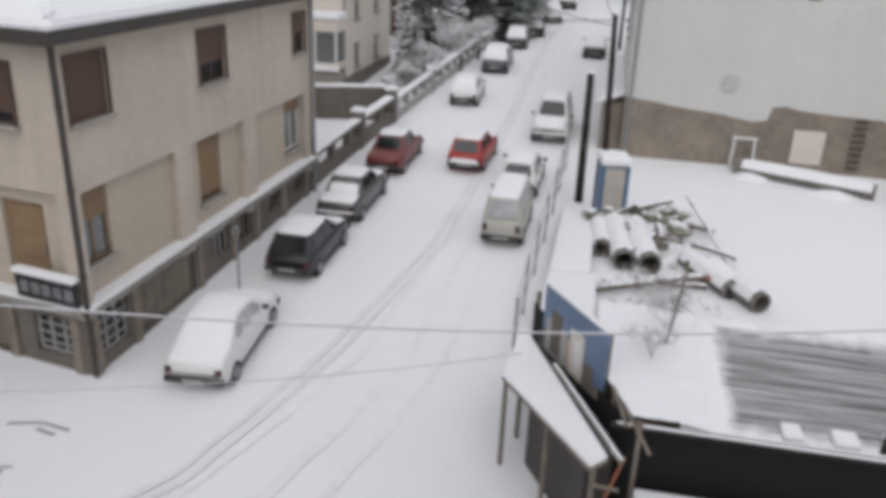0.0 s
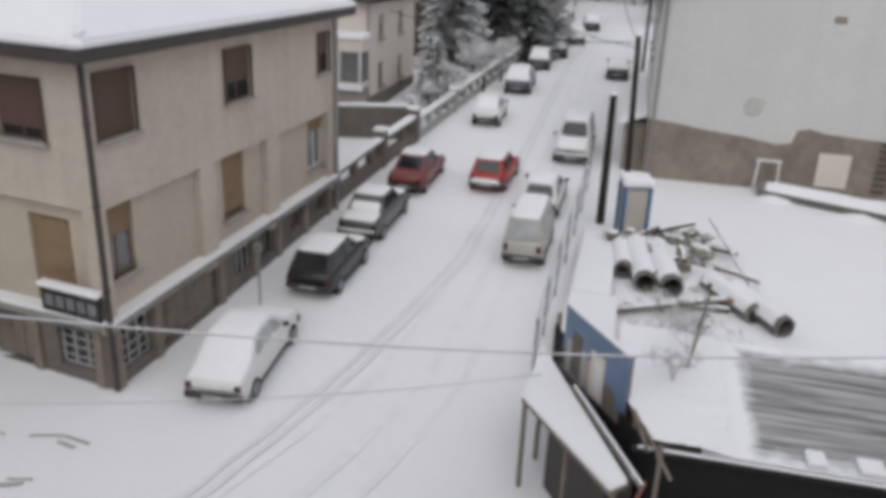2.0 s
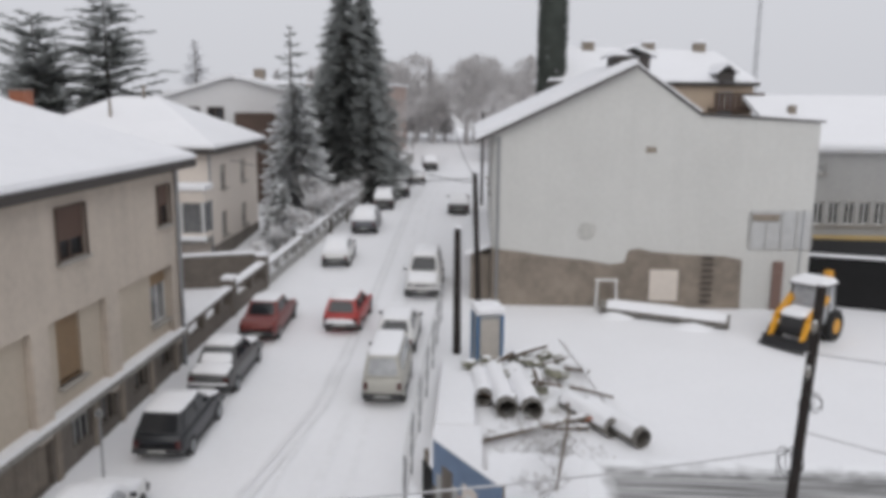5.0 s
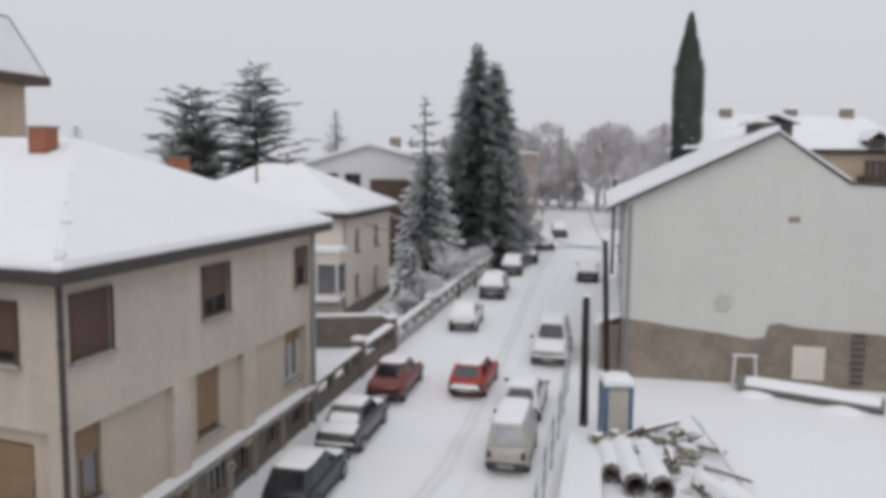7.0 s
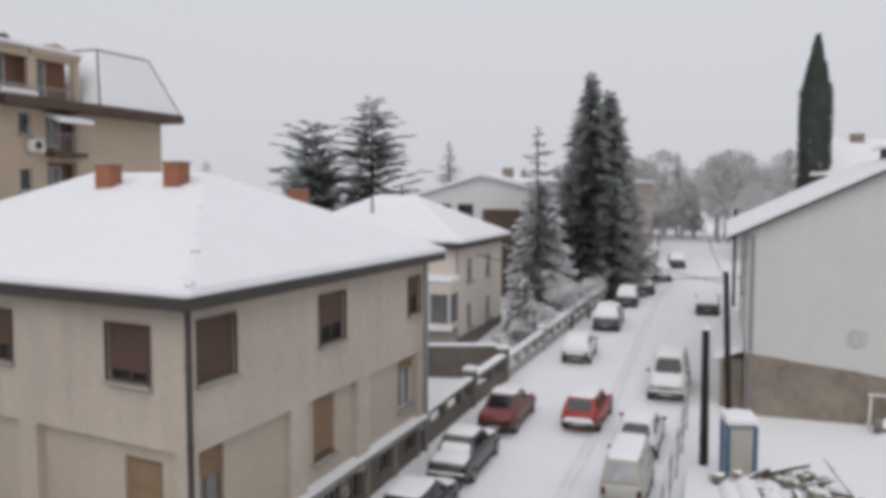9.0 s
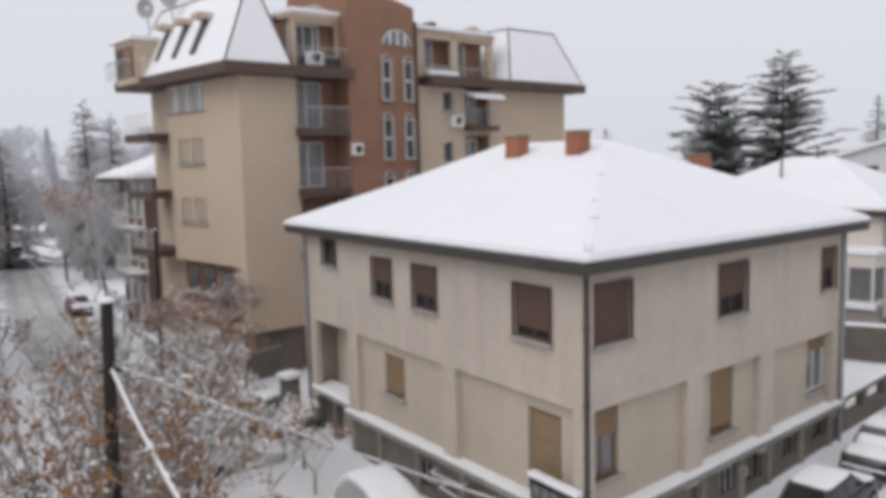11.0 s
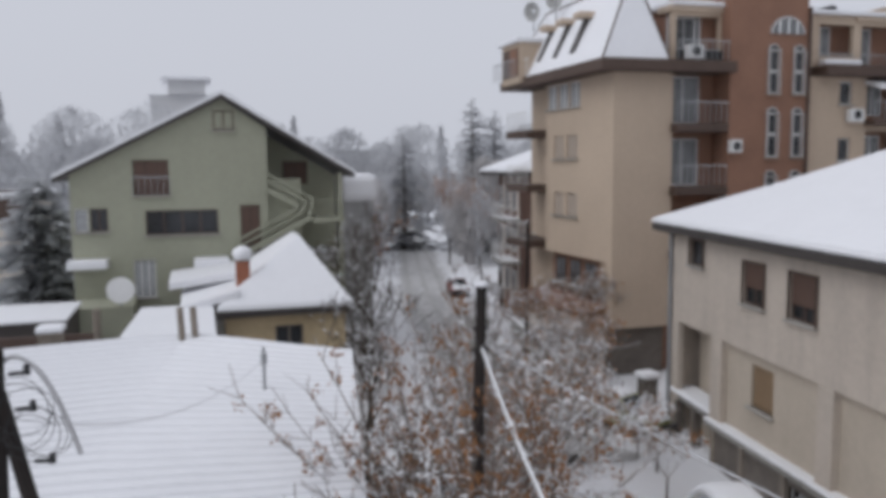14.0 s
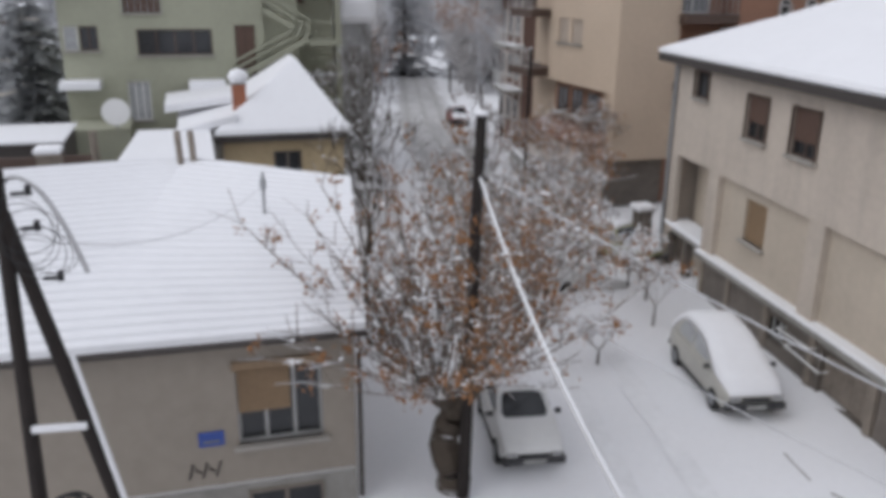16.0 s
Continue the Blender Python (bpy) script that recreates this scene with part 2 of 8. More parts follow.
def wall_panel(bm, u0, u1, z0, z1, thick, holes, y=0.0):
    """A wall in its own frame: u along x, outer face at y, thickness towards +y; holes (u0, u1, z0, z1) go right through."""
    us = sorted({u0, u1, *[v for h in holes for v in h[:2] if u0 < v < u1]})
    zs = sorted({z0, z1, *[v for h in holes for v in h[2:] if z0 < v < z1]})
    made = {}

    def v(i, j, k):
        if (i, j, k) not in made:
            made[i, j, k] = bm.verts.new((us[i], y + thick * k, zs[j]))
        return made[i, j, k]

    def solid(i, j):
        if not (0 <= i < len(us) - 1 and 0 <= j < len(zs) - 1):
            return False
        a, b = (us[i] + us[i + 1]) / 2, (zs[j] + zs[j + 1]) / 2
        return not any(h[0] < a < h[1] and h[2] < b < h[3] for h in holes)
    for i in range(len(us) - 1):
        for j in range(len(zs) - 1):
            if not solid(i, j):
                continue
            bm.faces.new((v(i, j, 0), v(i + 1, j, 0), v(i + 1, j + 1, 0), v(i, j + 1, 0)))
            bm.faces.new((v(i, j, 1), v(i, j + 1, 1), v(i + 1, j + 1, 1), v(i + 1, j, 1)))
            if not solid(i - 1, j):
                bm.faces.new((v(i, j, 0), v(i, j + 1, 0), v(i, j + 1, 1), v(i, j, 1)))
            if not solid(i + 1, j):
                bm.faces.new((v(i + 1, j, 0), v(i + 1, j, 1), v(i + 1, j + 1, 1), v(i + 1, j + 1, 0)))
            if not solid(i, j - 1):
                bm.faces.new((v(i, j, 0), v(i, j, 1), v(i + 1, j, 1), v(i + 1, j, 0)))
            if not solid(i, j + 1):
                bm.faces.new((v(i, j + 1, 0), v(i + 1, j + 1, 0), v(i + 1, j + 1, 1), v(i, j + 1, 1)))


def frame_of(a, b):
    """The frame of a wall that runs from a to b: x along it, y into the building, z up."""
    d = Vector((b[0] - a[0], b[1] - a[1], 0)).normalized()
    m = Matrix.Identity(4)
    m.col[0][:3], m.col[1][:3], m.col[2][:3], m.col[3][:3] = d, Vector((-d.y, d.x, 0)), (0, 0, 1), (a[0], a[1], 0)
    return m


def slats(bm, u0, u1, z0, z1, y):
    """A roller shutter's curtain: one folded sheet with a groove between the slats."""
    n = max(3, int((z1 - z0) / 0.055))
    prof = []
    for k in range(n):
        a, b = z0 + (z1 - z0) * k / n, z0 + (z1 - z0) * (k + 1) / n
        prof += [(y - 0.008, a), (y - 0.026, a + 0.008), (y - 0.03, (a + b) / 2), (y - 0.026, b - 0.008)]
    prof += [(y - 0.008, z1), (y, z1), (y, z0)]
    f = [bm.verts.new((u0, *p)) for p in prof]
    g = [bm.verts.new((u1, *p)) for p in prof]
    for k in range(len(f)):
        bm.faces.new((f[k], g[k], g[(k + 1) % len(f)], f[(k + 1) % len(f)]))
    bm.faces.new(f), bm.faces.new(list(reversed(g)))
    recalc(bm)


def window(parent, m, u0, u1, z0, z1, y=0.1, frame_mat=None, pane_mat=None, shutter=0.0, shutter_mat=None, sill=True, split=1, border=0.0, name="window"):
    """A window in an opening: frame, panes, sill and a roller shutter that covers the upper part."""
    bm = bmesh.new()
    f = 0.06
    cells = [(u0 + (u1 - u0) * k / split + 0.035, u0 + (u1 - u0) * (k + 1) / split - 0.035, z0 + f, z1 - f) for k in range(split)]
    cells[0] = (u0 + f, *cells[0][1:])
    cells[-1] = (cells[-1][0], u1 - f, *cells[-1][2:])
    wall_panel(bm, u0, u1, z0, z1, 0.07, cells, y)
    bmesh.ops.transform(bm, matrix=m, verts=bm.verts)
    w = part(name, bm, frame_mat or BROWNTRIM, parent)
    if border:
        bm = bmesh.new()
        wall_panel(bm, u0 - border, u1 + border, z0, z1 + border, 0.06, [(u0, u1, z0 - 1, z1)], y - 0.13)
        bmesh.ops.transform(bm, matrix=m, verts=bm.verts)
        part("surround", bm, frame_mat or BROWNTRIM, w)
    for k in range(split):
        a, b = u0 + (u1 - u0) * k / split, u0 + (u1 - u0) * (k + 1) / split
        bm = bmesh.new()
        box(bm, a + 0.036, b - 0.036, y + 0.03, y + 0.045, z0 + f, z1 - f, m)
        part("pane", bm, pane_mat or GLASS, w)
    if shutter:
        bm = bmesh.new()
        zb = z1 - (z1 - z0) * shutter
        slats(bm, u0 + 0.02, u1 - 0.02, zb, z1 - 0.02, y - 0.004)
        bmesh.ops.transform(bm, matrix=m, verts=bm.verts)
        part("roller_shutter", bm, shutter_mat or SHUTTER, w)
    if sill:
        bm = bmesh.new()
        box(bm, u0 - 0.1, u1 + 0.1, -0.16, y, z0 - 0.08, z0, m, 0.01)
        part("sill", bm, SILL, w)
    return w


def hip_roof(parent, quad, ridge, z_eave, z_ridge, name="roof", bulge=None):
    """A hip roof over four corners (counter-clockwise) with a ridge from the first side to the third: dark fascia and boarding below, a sheet of snow on top."""
    bm = bmesh.new()
    q = [Vector((p[0], p[1], z_eave)) for p in quad]
    r = [Vector((p[0], p[1], z_ridge)) for p in ridge]
    prism(bm, quad, z_eave - 0.28, z_eave - 0.02)
    part("fascia", bm, FASCIA, parent, "dark eaves board and gutter")
    cen = sum(q, Vector()) / 4
    bm = bmesh.new()
    up = Vector((0, 0, 0.17))
    lo = [bm.verts.new(p + (p - cen).normalized() * 0.05) for p in q]
    hi = [bm.verts.new(p + up + (p - cen).normalized() * 0.03) for p in q]
    e, w = [bm.verts.new(p + up) for p in r]
    for k in range(4):
        bm.faces.new((lo[k], lo[(k + 1) % 4], hi[(k + 1) % 4], hi[k]))
    bm.faces.new((hi[0], hi[1], e))
    bm.faces.new((hi[1], hi[2], w, e))
    if bulge:
        b = bm.verts.new(bulge)
        bm.faces.new((hi[2], hi[3], b, w))
        bm.faces.new((hi[3], hi[0], b)), bm.faces.new((hi[0], e, w, b))
    else:
        bm.faces.new((hi[2], hi[3], w))
        bm.faces.new((hi[3], hi[0], e, w))
    bm.faces.new(list(reversed(lo)))
    recalc(bm)
    bmesh.ops.bevel(bm, geom=[e for e in bm.edges if e.calc_length() > 0.5], offset=0.06, segments=2, affect="EDGES")
    return part(name, bm, ROOFSNOW, parent, "hipped roof under a smooth layer of snow")


def chimney(parent, x, y, z0, z1, w, d=None):
    d = d or w
    bm = bmesh.new()
    box(bm, x - w / 2, x + w / 2, y - d / 2, y + d / 2, z0, z1, None, 0.015)
    c = part("chimney", bm, CHIMNEY, parent, "orange brick chimney")
    bm = bmesh.new()
    box(bm, x - w / 2 - 0.05, x + w / 2 + 0.05, y - d / 2 - 0.05, y + d / 2 + 0.05, z1, z1 + 0.07, None, 0.02)
    part("cap", bm, CONCRETE, c)
    return c


def ground_z(x, y):
    rise = 0.05 * max(0.0, min(y, 95) - 15) + 0.012 * max(0.0, y - 95)
    return rise * (1 if x > -14 else max(0.0, 1 - (-14 - x) / 25))


W = Matrix.Identity(4)

# ---- ground ----
bm = bmesh.new()
xs = sorted({*range(-300, -60, 20), *range(-60, 40, 2), *range(40, 200, 20)})
ys = sorted({*range(-60, 0, 10), *range(0, 100, 2), *range(100, 420, 20)})
grid = [[bm.verts.new((x, y, ground_z(x, y) + (0.03 * noise.noise((x * 0.5, y * 0.5, 0)) if -40 < x < 40 and y < 80 else 0))) for x in xs] for y in ys]
for j in range(len(ys) - 1):
    for i in range(len(xs) - 1):
        bm.faces.new((grid[j][i], grid[j][i + 1], grid[j + 1][i + 1], grid[j + 1][i]))
ground = solo("ground", bm, SNOW, W, "snow-covered street and yards with faint wheel tracks", "ground", kind="structure")
for p in ground.data.polygons:
    p.use_smooth = True

# ---- corner house ----
def corner_house():
    h = thing("house", W, "beige rendered corner house, brown shutters, snow on its hipped roof", "house")
    c0, far, west = (-10.92, 14.44), (-10.33, 27.55), (-26.05, 16.95)
    back = (west[0] + far[0] - c0[0], west[1] + far[1] - c0[1])
    mf, ms = frame_of(c0, far), frame_of(west, c0)
    lf = (Vector(far) - Vector(c0)).length
    ls = (Vector(west) - Vector(c0)).length
    up_f = [(0.3, 1.62, 5.95, 7.35), (5.55, 6.95, 5.88, 7.28), (11.6, 12.5, 5.88, 7.2)]
    lo_f = [(0.38, 1.45, 2.6, 4.34), (5.5, 6.72, 2.5, 4.34), (11.15, 12.45, 2.55, 4.3)]
    S = lambda v0, v1, z0, z1: (ls - v1, ls - v0, z0, z1)
    up_s = [S(1.17, 2.53, 5.85, 7.18), S(6.15, 7.4, 5.9, 7.2), S(8.75, 9.95, 5.91, 7.2), S(12.7, 13.75, 6.65, 7.55)]
    lo_s = [S(1.07, 2.32, 1.85, 4.05), S(8.45, 9.7, 2.72, 4.05), S(12.75, 13.5, 1.85, 4.2)]
    bas_f = [(0.35, 1.5, 0.35, 1.45), (1.9, 4.6, 0.2, 1.5), (5.6, 6.6, 0.65, 1.45), (7.1, 8.1, 0.6, 1.5), (9.2, 10.2, 0.8, 1.5), (11.2, 12.2, 0.85, 1.5)]
    bas_s = [S(0.5, 1.7, 0.35, 1.35), S(2.2, 4.6, 0.1, 1.35), S(6.4, 7.6, 0.5, 1.3)]
    for m, ln, u, l, b, st, fall in ((mf, lf, up_f, lo_f, bas_f, 0.0, lambda u_: 0.16 * u_ / lf), (ms, ls, up_s, lo_s, bas_s, 3.35, lambda u_: -0.3 * (1 - u_ / ls))):
        def sloped(bm):
            for v in bm.verts:
                v.co.z += fall(v.co.x)
            bmesh.ops.transform(bm, matrix=m, verts=bm.verts)
        bm = bmesh.new()
        wall_panel(bm, 0, ln, 4.42, 7.82, 0.3, u)
        bmesh.ops.transform(bm, matrix=m, verts=bm.verts)
        part("upper_wall", bm, BEIGE, h)
        bm = bmesh.new()
        wall_panel(bm, max(0.3, st), ln - 0.3, 1.4, 4.42, 0.25, [q for q in l if q[0] > st], 0.2)
        bmesh.ops.transform(bm, matrix=m, verts=bm.verts)
        part("lower_wall", bm, BEIGEDARK, h)
        bm = bmesh.new()
        wall_panel(bm, st + 0.02, ln - 0.02, -0.6, 1.62, 0.3, b, 0.02)
        sloped(bm)
        part("plinth", bm, PLINTH, h, "grey weathered plinth wall")
        bm = bmesh.new()
        box(bm, st - 0.12, ln + 0.05, -0.2, 0.4, 1.62, 1.8)
        sloped(bm)
        part("ledge", bm, CONCRETE, h, "concrete ledge between the plinth and the ground floor")
        bm = bmesh.new()
        box(bm, st - 0.1, ln, -0.17, 0.3, 1.8, 1.87, None, 0.02)
        sloped(bm)
        part("ledge_snow", bm, SNOW, h)
        bm = bmesh.new()
        box(bm, -0.02, ln + 0.02, -0.012, 0.1, 7.55, 7.8, m)
        part("frieze", bm, BEIGEDARK, h)
    for m, us in ((mf, ((0.0, 0.3), (4.1, 4.85), (7.85, 8.6), (12.5, 13.1))), (ms, ((0.0, 0.7), (3.3, 4.05), (9.35, 10.05), (14.9, ls)))):
        for a, b in us:
            bm = bmesh.new()
            box(bm, a, b, -0.012, 0.21, 1.45, 4.42, m, 0.012)
            part("pilaster", bm, BEIGE, h)
    # recessed porch at the west end
    bm = bmesh.new()
    wall_panel(bm, 0.5, 3.6, -0.3, 4.42, 0.2, [lo_s[2]], 0.95)
    bmesh.ops.transform(bm, matrix=ms, verts=bm.verts)
    part("porch_wall", bm, BEIGEDARK, h)
    bm = bmesh.new()
    box(bm, 0.15, 3.3, 0.02, 0.94, 1.5, 1.68, ms)
    part("porch_slab", bm, CONCRETE, h, "concrete porch slab over a dark recess")
    bm = bmesh.new()
    box(bm, 0.1, 3.3, -0.06, 0.9, 1.68, 1.86, ms, 0.06)
    part("porch_snow", bm, SNOW, h)
    for a, b in ((0.1, 0.5), (1.7, 1.95)):
        bm = bmesh.new()
        box(bm, a, b, 0.1, 0.4, -0.3, 1.5, ms)
        part("porch_pier", bm, PLINTH, h)
    # piers between the basement openings
    for m, us, lift in ((mf, (0.05, 1.62, 4.72, 6.7, 8.3, 10.35, 12.3), 0.06), (ms, (3.5, 5.4, 7.8, 10.2, 12.8, 14.8), -0.1)):
        for a in us:
            bm = bmesh.new()
            box(bm, a, a + 0.26, -0.06, 0.1, -0.4, 1.6 + lift, m, 0.015)
            part("pier", bm, OLDWALL, h)
    bm = bmesh.new()
    prism(bm, [(c0[0] - 0.33, c0[1] + 0.33), (far[0] - 0.33, far[1] - 0.3), (back[0] + 0.3, back[1] - 0.3), (west[0] + 0.3, west[1] + 0.35)], 4.3, 4.41)
    part("floor_slab", bm, BEIGEDARK, h)
    for a, b in ((far, back), (back, west)):
        bm = bmesh.new()
        m = frame_of(a, b)
        box(bm, 0.3, (Vector(a) - Vector(b)).length, 0.0, 0.3, -0.6, 7.82, m)
        part("rear_wall", bm, BEIGE, h)
    for k, (a, b, c, d) in enumerate(up_f):
        window(h, mf, a, b, c, d, 0.045, BROWNTRIM, GLASS, (1.0, 0.62, 0.5)[k], SHUTTER, True, 2, 0.05)
    for k, (a, b, c, d) in enumerate(up_s):
        window(h, ms, a, b, c, d, 0.045, BROWNTRIM, GLASS, (0.8, 0.68, 0.6, 0.0)[k], SHUTTER, True, 2 if k < 3 else 1, 0.05)
    mf2, ms2, ms3 = (q @ Matrix.Translation((0, d, 0)) for q, d in ((mf, 0.2), (ms, 0.2), (ms, 0.95)))
    window(h, mf2, *lo_f[0], 0.1, WOOD, CURTAIN, 0.42, TANSHUTTER, True, 2)
    window(h, mf2, *lo_f[1], 0.1, WOOD, GLASS, 0.93, TANSHUTTER, True, 1)
    window(h, mf2, *lo_f[2], 0.1, WHITEPAINT, CURTAIN, 0.25, TANSHUTTER, True, 2)
    window(h, ms2, *lo_s[1], 0.1, WOOD, GLASS, 1.0, TANSHUTTER, True, 1)
    window(h, ms3, *lo_s[2], 0.1, BROWNTRIM, GLASS, 0, None, False, 1)
    a, b, c, d = lo_s[0]
    bm = bmesh.new()
    box(bm, a, b, 0.1, 0.16, c, d)
    for k in range(3):
        box(bm, a + 0.12, b - 0.12, 0.07, 0.1, c + 0.15 + k * 0.7, c + 0.7 + k * 0.7)
    bmesh.ops.transform(bm, matrix=ms2, verts=bm.verts)
    dr = part("door", bm, TANSHUTTER, h, "tan panelled wooden balcony door")
    bm = bmesh.new()
    box(bm, b - 0.16, b - 0.12, 0.03, 0.07, c + 1.0, c + 1.15, ms2)
    part("handle", bm, GREYMETAL, dr)
    for m, holes, solid in ((mf, bas_f, (1,)), (ms, bas_s, (1,))):
        for k, (a, b, c, d) in enumerate(holes):
            if k in solid:
                bm = bmesh.new()
                box(bm, a, b, 0.2, 0.24, c, d, m)
                gd = part("garage_door", bm, OLDWOOD, h, "brown boarded garage door")
                for i in range(6):
                    p, q = a + (b - a) * i / 6, a + (b - a) * (i + 1) / 6
                    bm = bmesh.new()
                    box(bm, p + 0.01, q - 0.01, 0.16, 0.2, c, d, m)
                    part("board", bm, OLDWOOD, gd)
            else:
                w = window(h, m, a, b, c, d, 0.14, GREYPAINT if k in (0, 2) else OLDWOOD, GLASS, 0, None, False, 3, 0.0, "basement_window")
                if k == 0:
                    for i in range(1, 4):
                        bm = bmesh.new()
                        z = c + (d - c) * i / 4
                        box(bm, a, b, 0.1, 0.12, z - 0.02, z + 0.02, m)
                        part("bar", bm, GREYPAINT, w)
    quad = [(-10.42, 13.75), (-9.75, 28.15), (-26.1, 30.95), (-26.75, 16.5)]
    hip_roof(h, quad, [(-16.1, 22.5), (-20.5, 22.2)], 8.0, 10.72, "roof", (-23.4, 19.3, 9.5))
    bm = bmesh.new()
    bmesh.ops.create_icosphere(bm, subdivisions=2, radius=0.16, matrix=pose(-10.5, 13.85, 8.1) @ Matrix.Diagonal((1.3, 1, 0.7, 1)))
    part("snow_lump", bm, SNOW, h)
    rs = random.Random(9)
    for k in range(26):
        f = rs.uniform(0.04, 0.85)
        q = Vector((-10.42, 13.75, 8.17)).lerp(Vector((-16.1, 22.5, 10.89)), f)
        bm = bmesh.new()
        bmesh.ops.create_icosphere(bm, subdivisions=1, radius=rs.uniform(0.05, 0.11), matrix=pose(q.x + rs.uniform(-0.12, 0.12), q.y + rs.uniform(-0.12, 0.12), q.z - 0.03) @ Matrix.Diagonal((1.4, 1.4, 0.45, 1)))
        part("snow_crumb", bm, SNOW, h)
    chimney(h, -18.55, 20.75, 9.6, 11.05, 0.58)
    chimney(h, -16.15, 21.0, 9.6, 11.1, 0.58)
    for p in ((c0[0] + 0.1, c0[1] - 0.1), (far[0] + 0.1, far[1] - 0.15), (west[0] + 0.1, west[1] - 0.12)):
        bm = bmesh.new()
        tube(bm, (p[0], p[1], 0.1), (p[0], p[1], 7.75), 0.07)
        for z in (0.9, 2.6, 4.6, 6.4):
            tube(bm, (p[0], p[1], z), (p[0], p[1], z + 0.06), 0.09)
        part("downpipe", bm, FASCIA if p[1] < 14.4 else GREYMETAL, h, "round metal rainwater pipe")
    # balcony board at the corner
    b = thing("sign_board", ms @ Matrix.Translation((ls - 1.75, -0.2, 1.86)), "dark board with pale bars and snow on top", "sign")
    bm = bmesh.new()
    box(bm, 0, 1.75, -0.03, 0.03, 0.02, 0.62)
    part("board", bm, DARKMETAL, b)
    for k in range(5):
        bm = bmesh.new()
        box(bm, 0.12 + k * 0.32, 0.36 + k * 0.32, -0.04, -0.032, 0.15, 0.45)
        part("bar", bm, CURTAIN, b)
    bm = bmesh.new()
    box(bm, -0.03, 1.78, -0.12, 0.14, 0.62, 0.76, None, 0.05)
    part("snow_cap", bm, SNOW, b)


corner_house()


# ---- house with the bay window ----
def bay_house():
    h = thing("house", W, "cream two-storey house with snowy roof and glazed bay", "house")
    e, w_, n, s = -13.6, -24.5, 50.4, 41.0
    mf, ms = frame_of((e, s), (e, n)), frame_of((w_, s), (e, s))
    uf = [(2.0, 3.0, 5.2, 6.5), (5.8, 6.8, 5.2, 6.5), (2.0, 3.0, 2.6, 3.9), (5.8, 6.8, 2.6, 3.9)]
    us = [(3.0, 4.2, 5.2, 6.5), (3.0, 4.2, 2.6, 3.9)]
    for m, ln, hs_ in ((mf, n - s, uf), (ms, e - w_ - 0.3, us)):
        bm = bmesh.new()
        wall_panel(bm, 0, ln, 0.5, 7.3, 0.3, hs_)
        bmesh.ops.transform(bm, matrix=m, verts=bm.verts)
        part("wall", bm, CREAM, h)
        for k, a in enumerate(hs_):
            window(h, m, *a, 0.1, SILL, CURTAIN, (0.35, 0.6, 0.0, 0.5)[k], SILL, True, 2)
    for a, b in (((e, n), (w_, n)), ((w_, n), (w_, s))):
        bm = bmesh.new()
        box(bm, 0.31, (Vector(a) - Vector(b)).length - 0.31, 0.0, 0.3, 0.5, 7.3, frame_of(a, b))
        part("wall", bm, CREAM, h)
    bm = bmesh.new()
    box(bm, e - 3.4, e + 0.12, s - 1.3, s - 0.02, 2.75, 3.0)
    bal = part("balcony", bm, CONCRETE, h, "glazed balcony bay")
    for u in (0.0, 1.15, 2.3, 3.4):
        bm = bmesh.new()
        box(bm, e - 3.4 + u, e - 3.3 + u, s - 1.3, s - 1.2, 3.0, 5.45)
        part("post", bm, WHITEPAINT, bal)
    bm = bmesh.new()
    box(bm, e - 3.35, e + 0.08, s - 1.27, s - 0.05, 3.05, 5.42)
    part("glazing", bm, CURTAIN, bal)
    bm = bmesh.new()
    box(bm, e - 3.44, e + 0.16, s - 1.34, s - 0.03, 4.85, 5.44, None, 0.02)
    part("bay_fascia", bm, CREAM, bal)
    bm = bmesh.new()
    box(bm, e - 3.42, e + 0.14, s - 1.32, s - 0.03, 3.0, 3.3, None, 0.02)
    part("bay_apron", bm, CREAM, bal)
    bm = bmesh.new()
    box(bm, e - 3.5, e + 0.25, s - 1.45, s - 0.02, 5.45, 5.78, None, 0.08)
    part("snow_cap", bm, SNOW, bal)
    bm = bmesh.new()
    box(bm, e - 3.5, e + 0.25, s - 1.5, s - 1.31, 2.9, 3.18, None, 0.05)
    part("snow_ledge", bm, SNOW, bal)
    bm = bmesh.new()
    box(bm, e + 0.005, e + 0.06, s, n, 0.3, 2.3)
    part("plinth", bm, PLINTH, h)
    quad = [(e + 0.5, s - 0.5), (e + 0.5, n + 0.5), (w_ - 0.5, n + 0.5), (w_ - 0.5, s - 0.5)]
    hip_roof(h, quad, [(-17.9, 45.8), (-20.2, 45.8)], 7.5, 9.95)
    for px_, py_, zz_ in ((-19.6, 43.4, 9.9), (-18.6, 45.6, 10.7)):
        bm = bmesh.new()
        tube(bm, (px_, py_, 8.2), (px_, py_, zz_), 0.08, None, 8)
        part("vent_pipe", bm, OLDWALL, h)
    chimney(h, -23.6, 41.9, 7.6, 10.35, 0.85)
    bm = bmesh.new()
    tube(bm, (e + 0.09, s - 0.06, 1.2), (e + 0.09, s - 0.06, 7.3), 0.06)
    part("downpipe", bm, GREYMETAL, h)


bay_house()


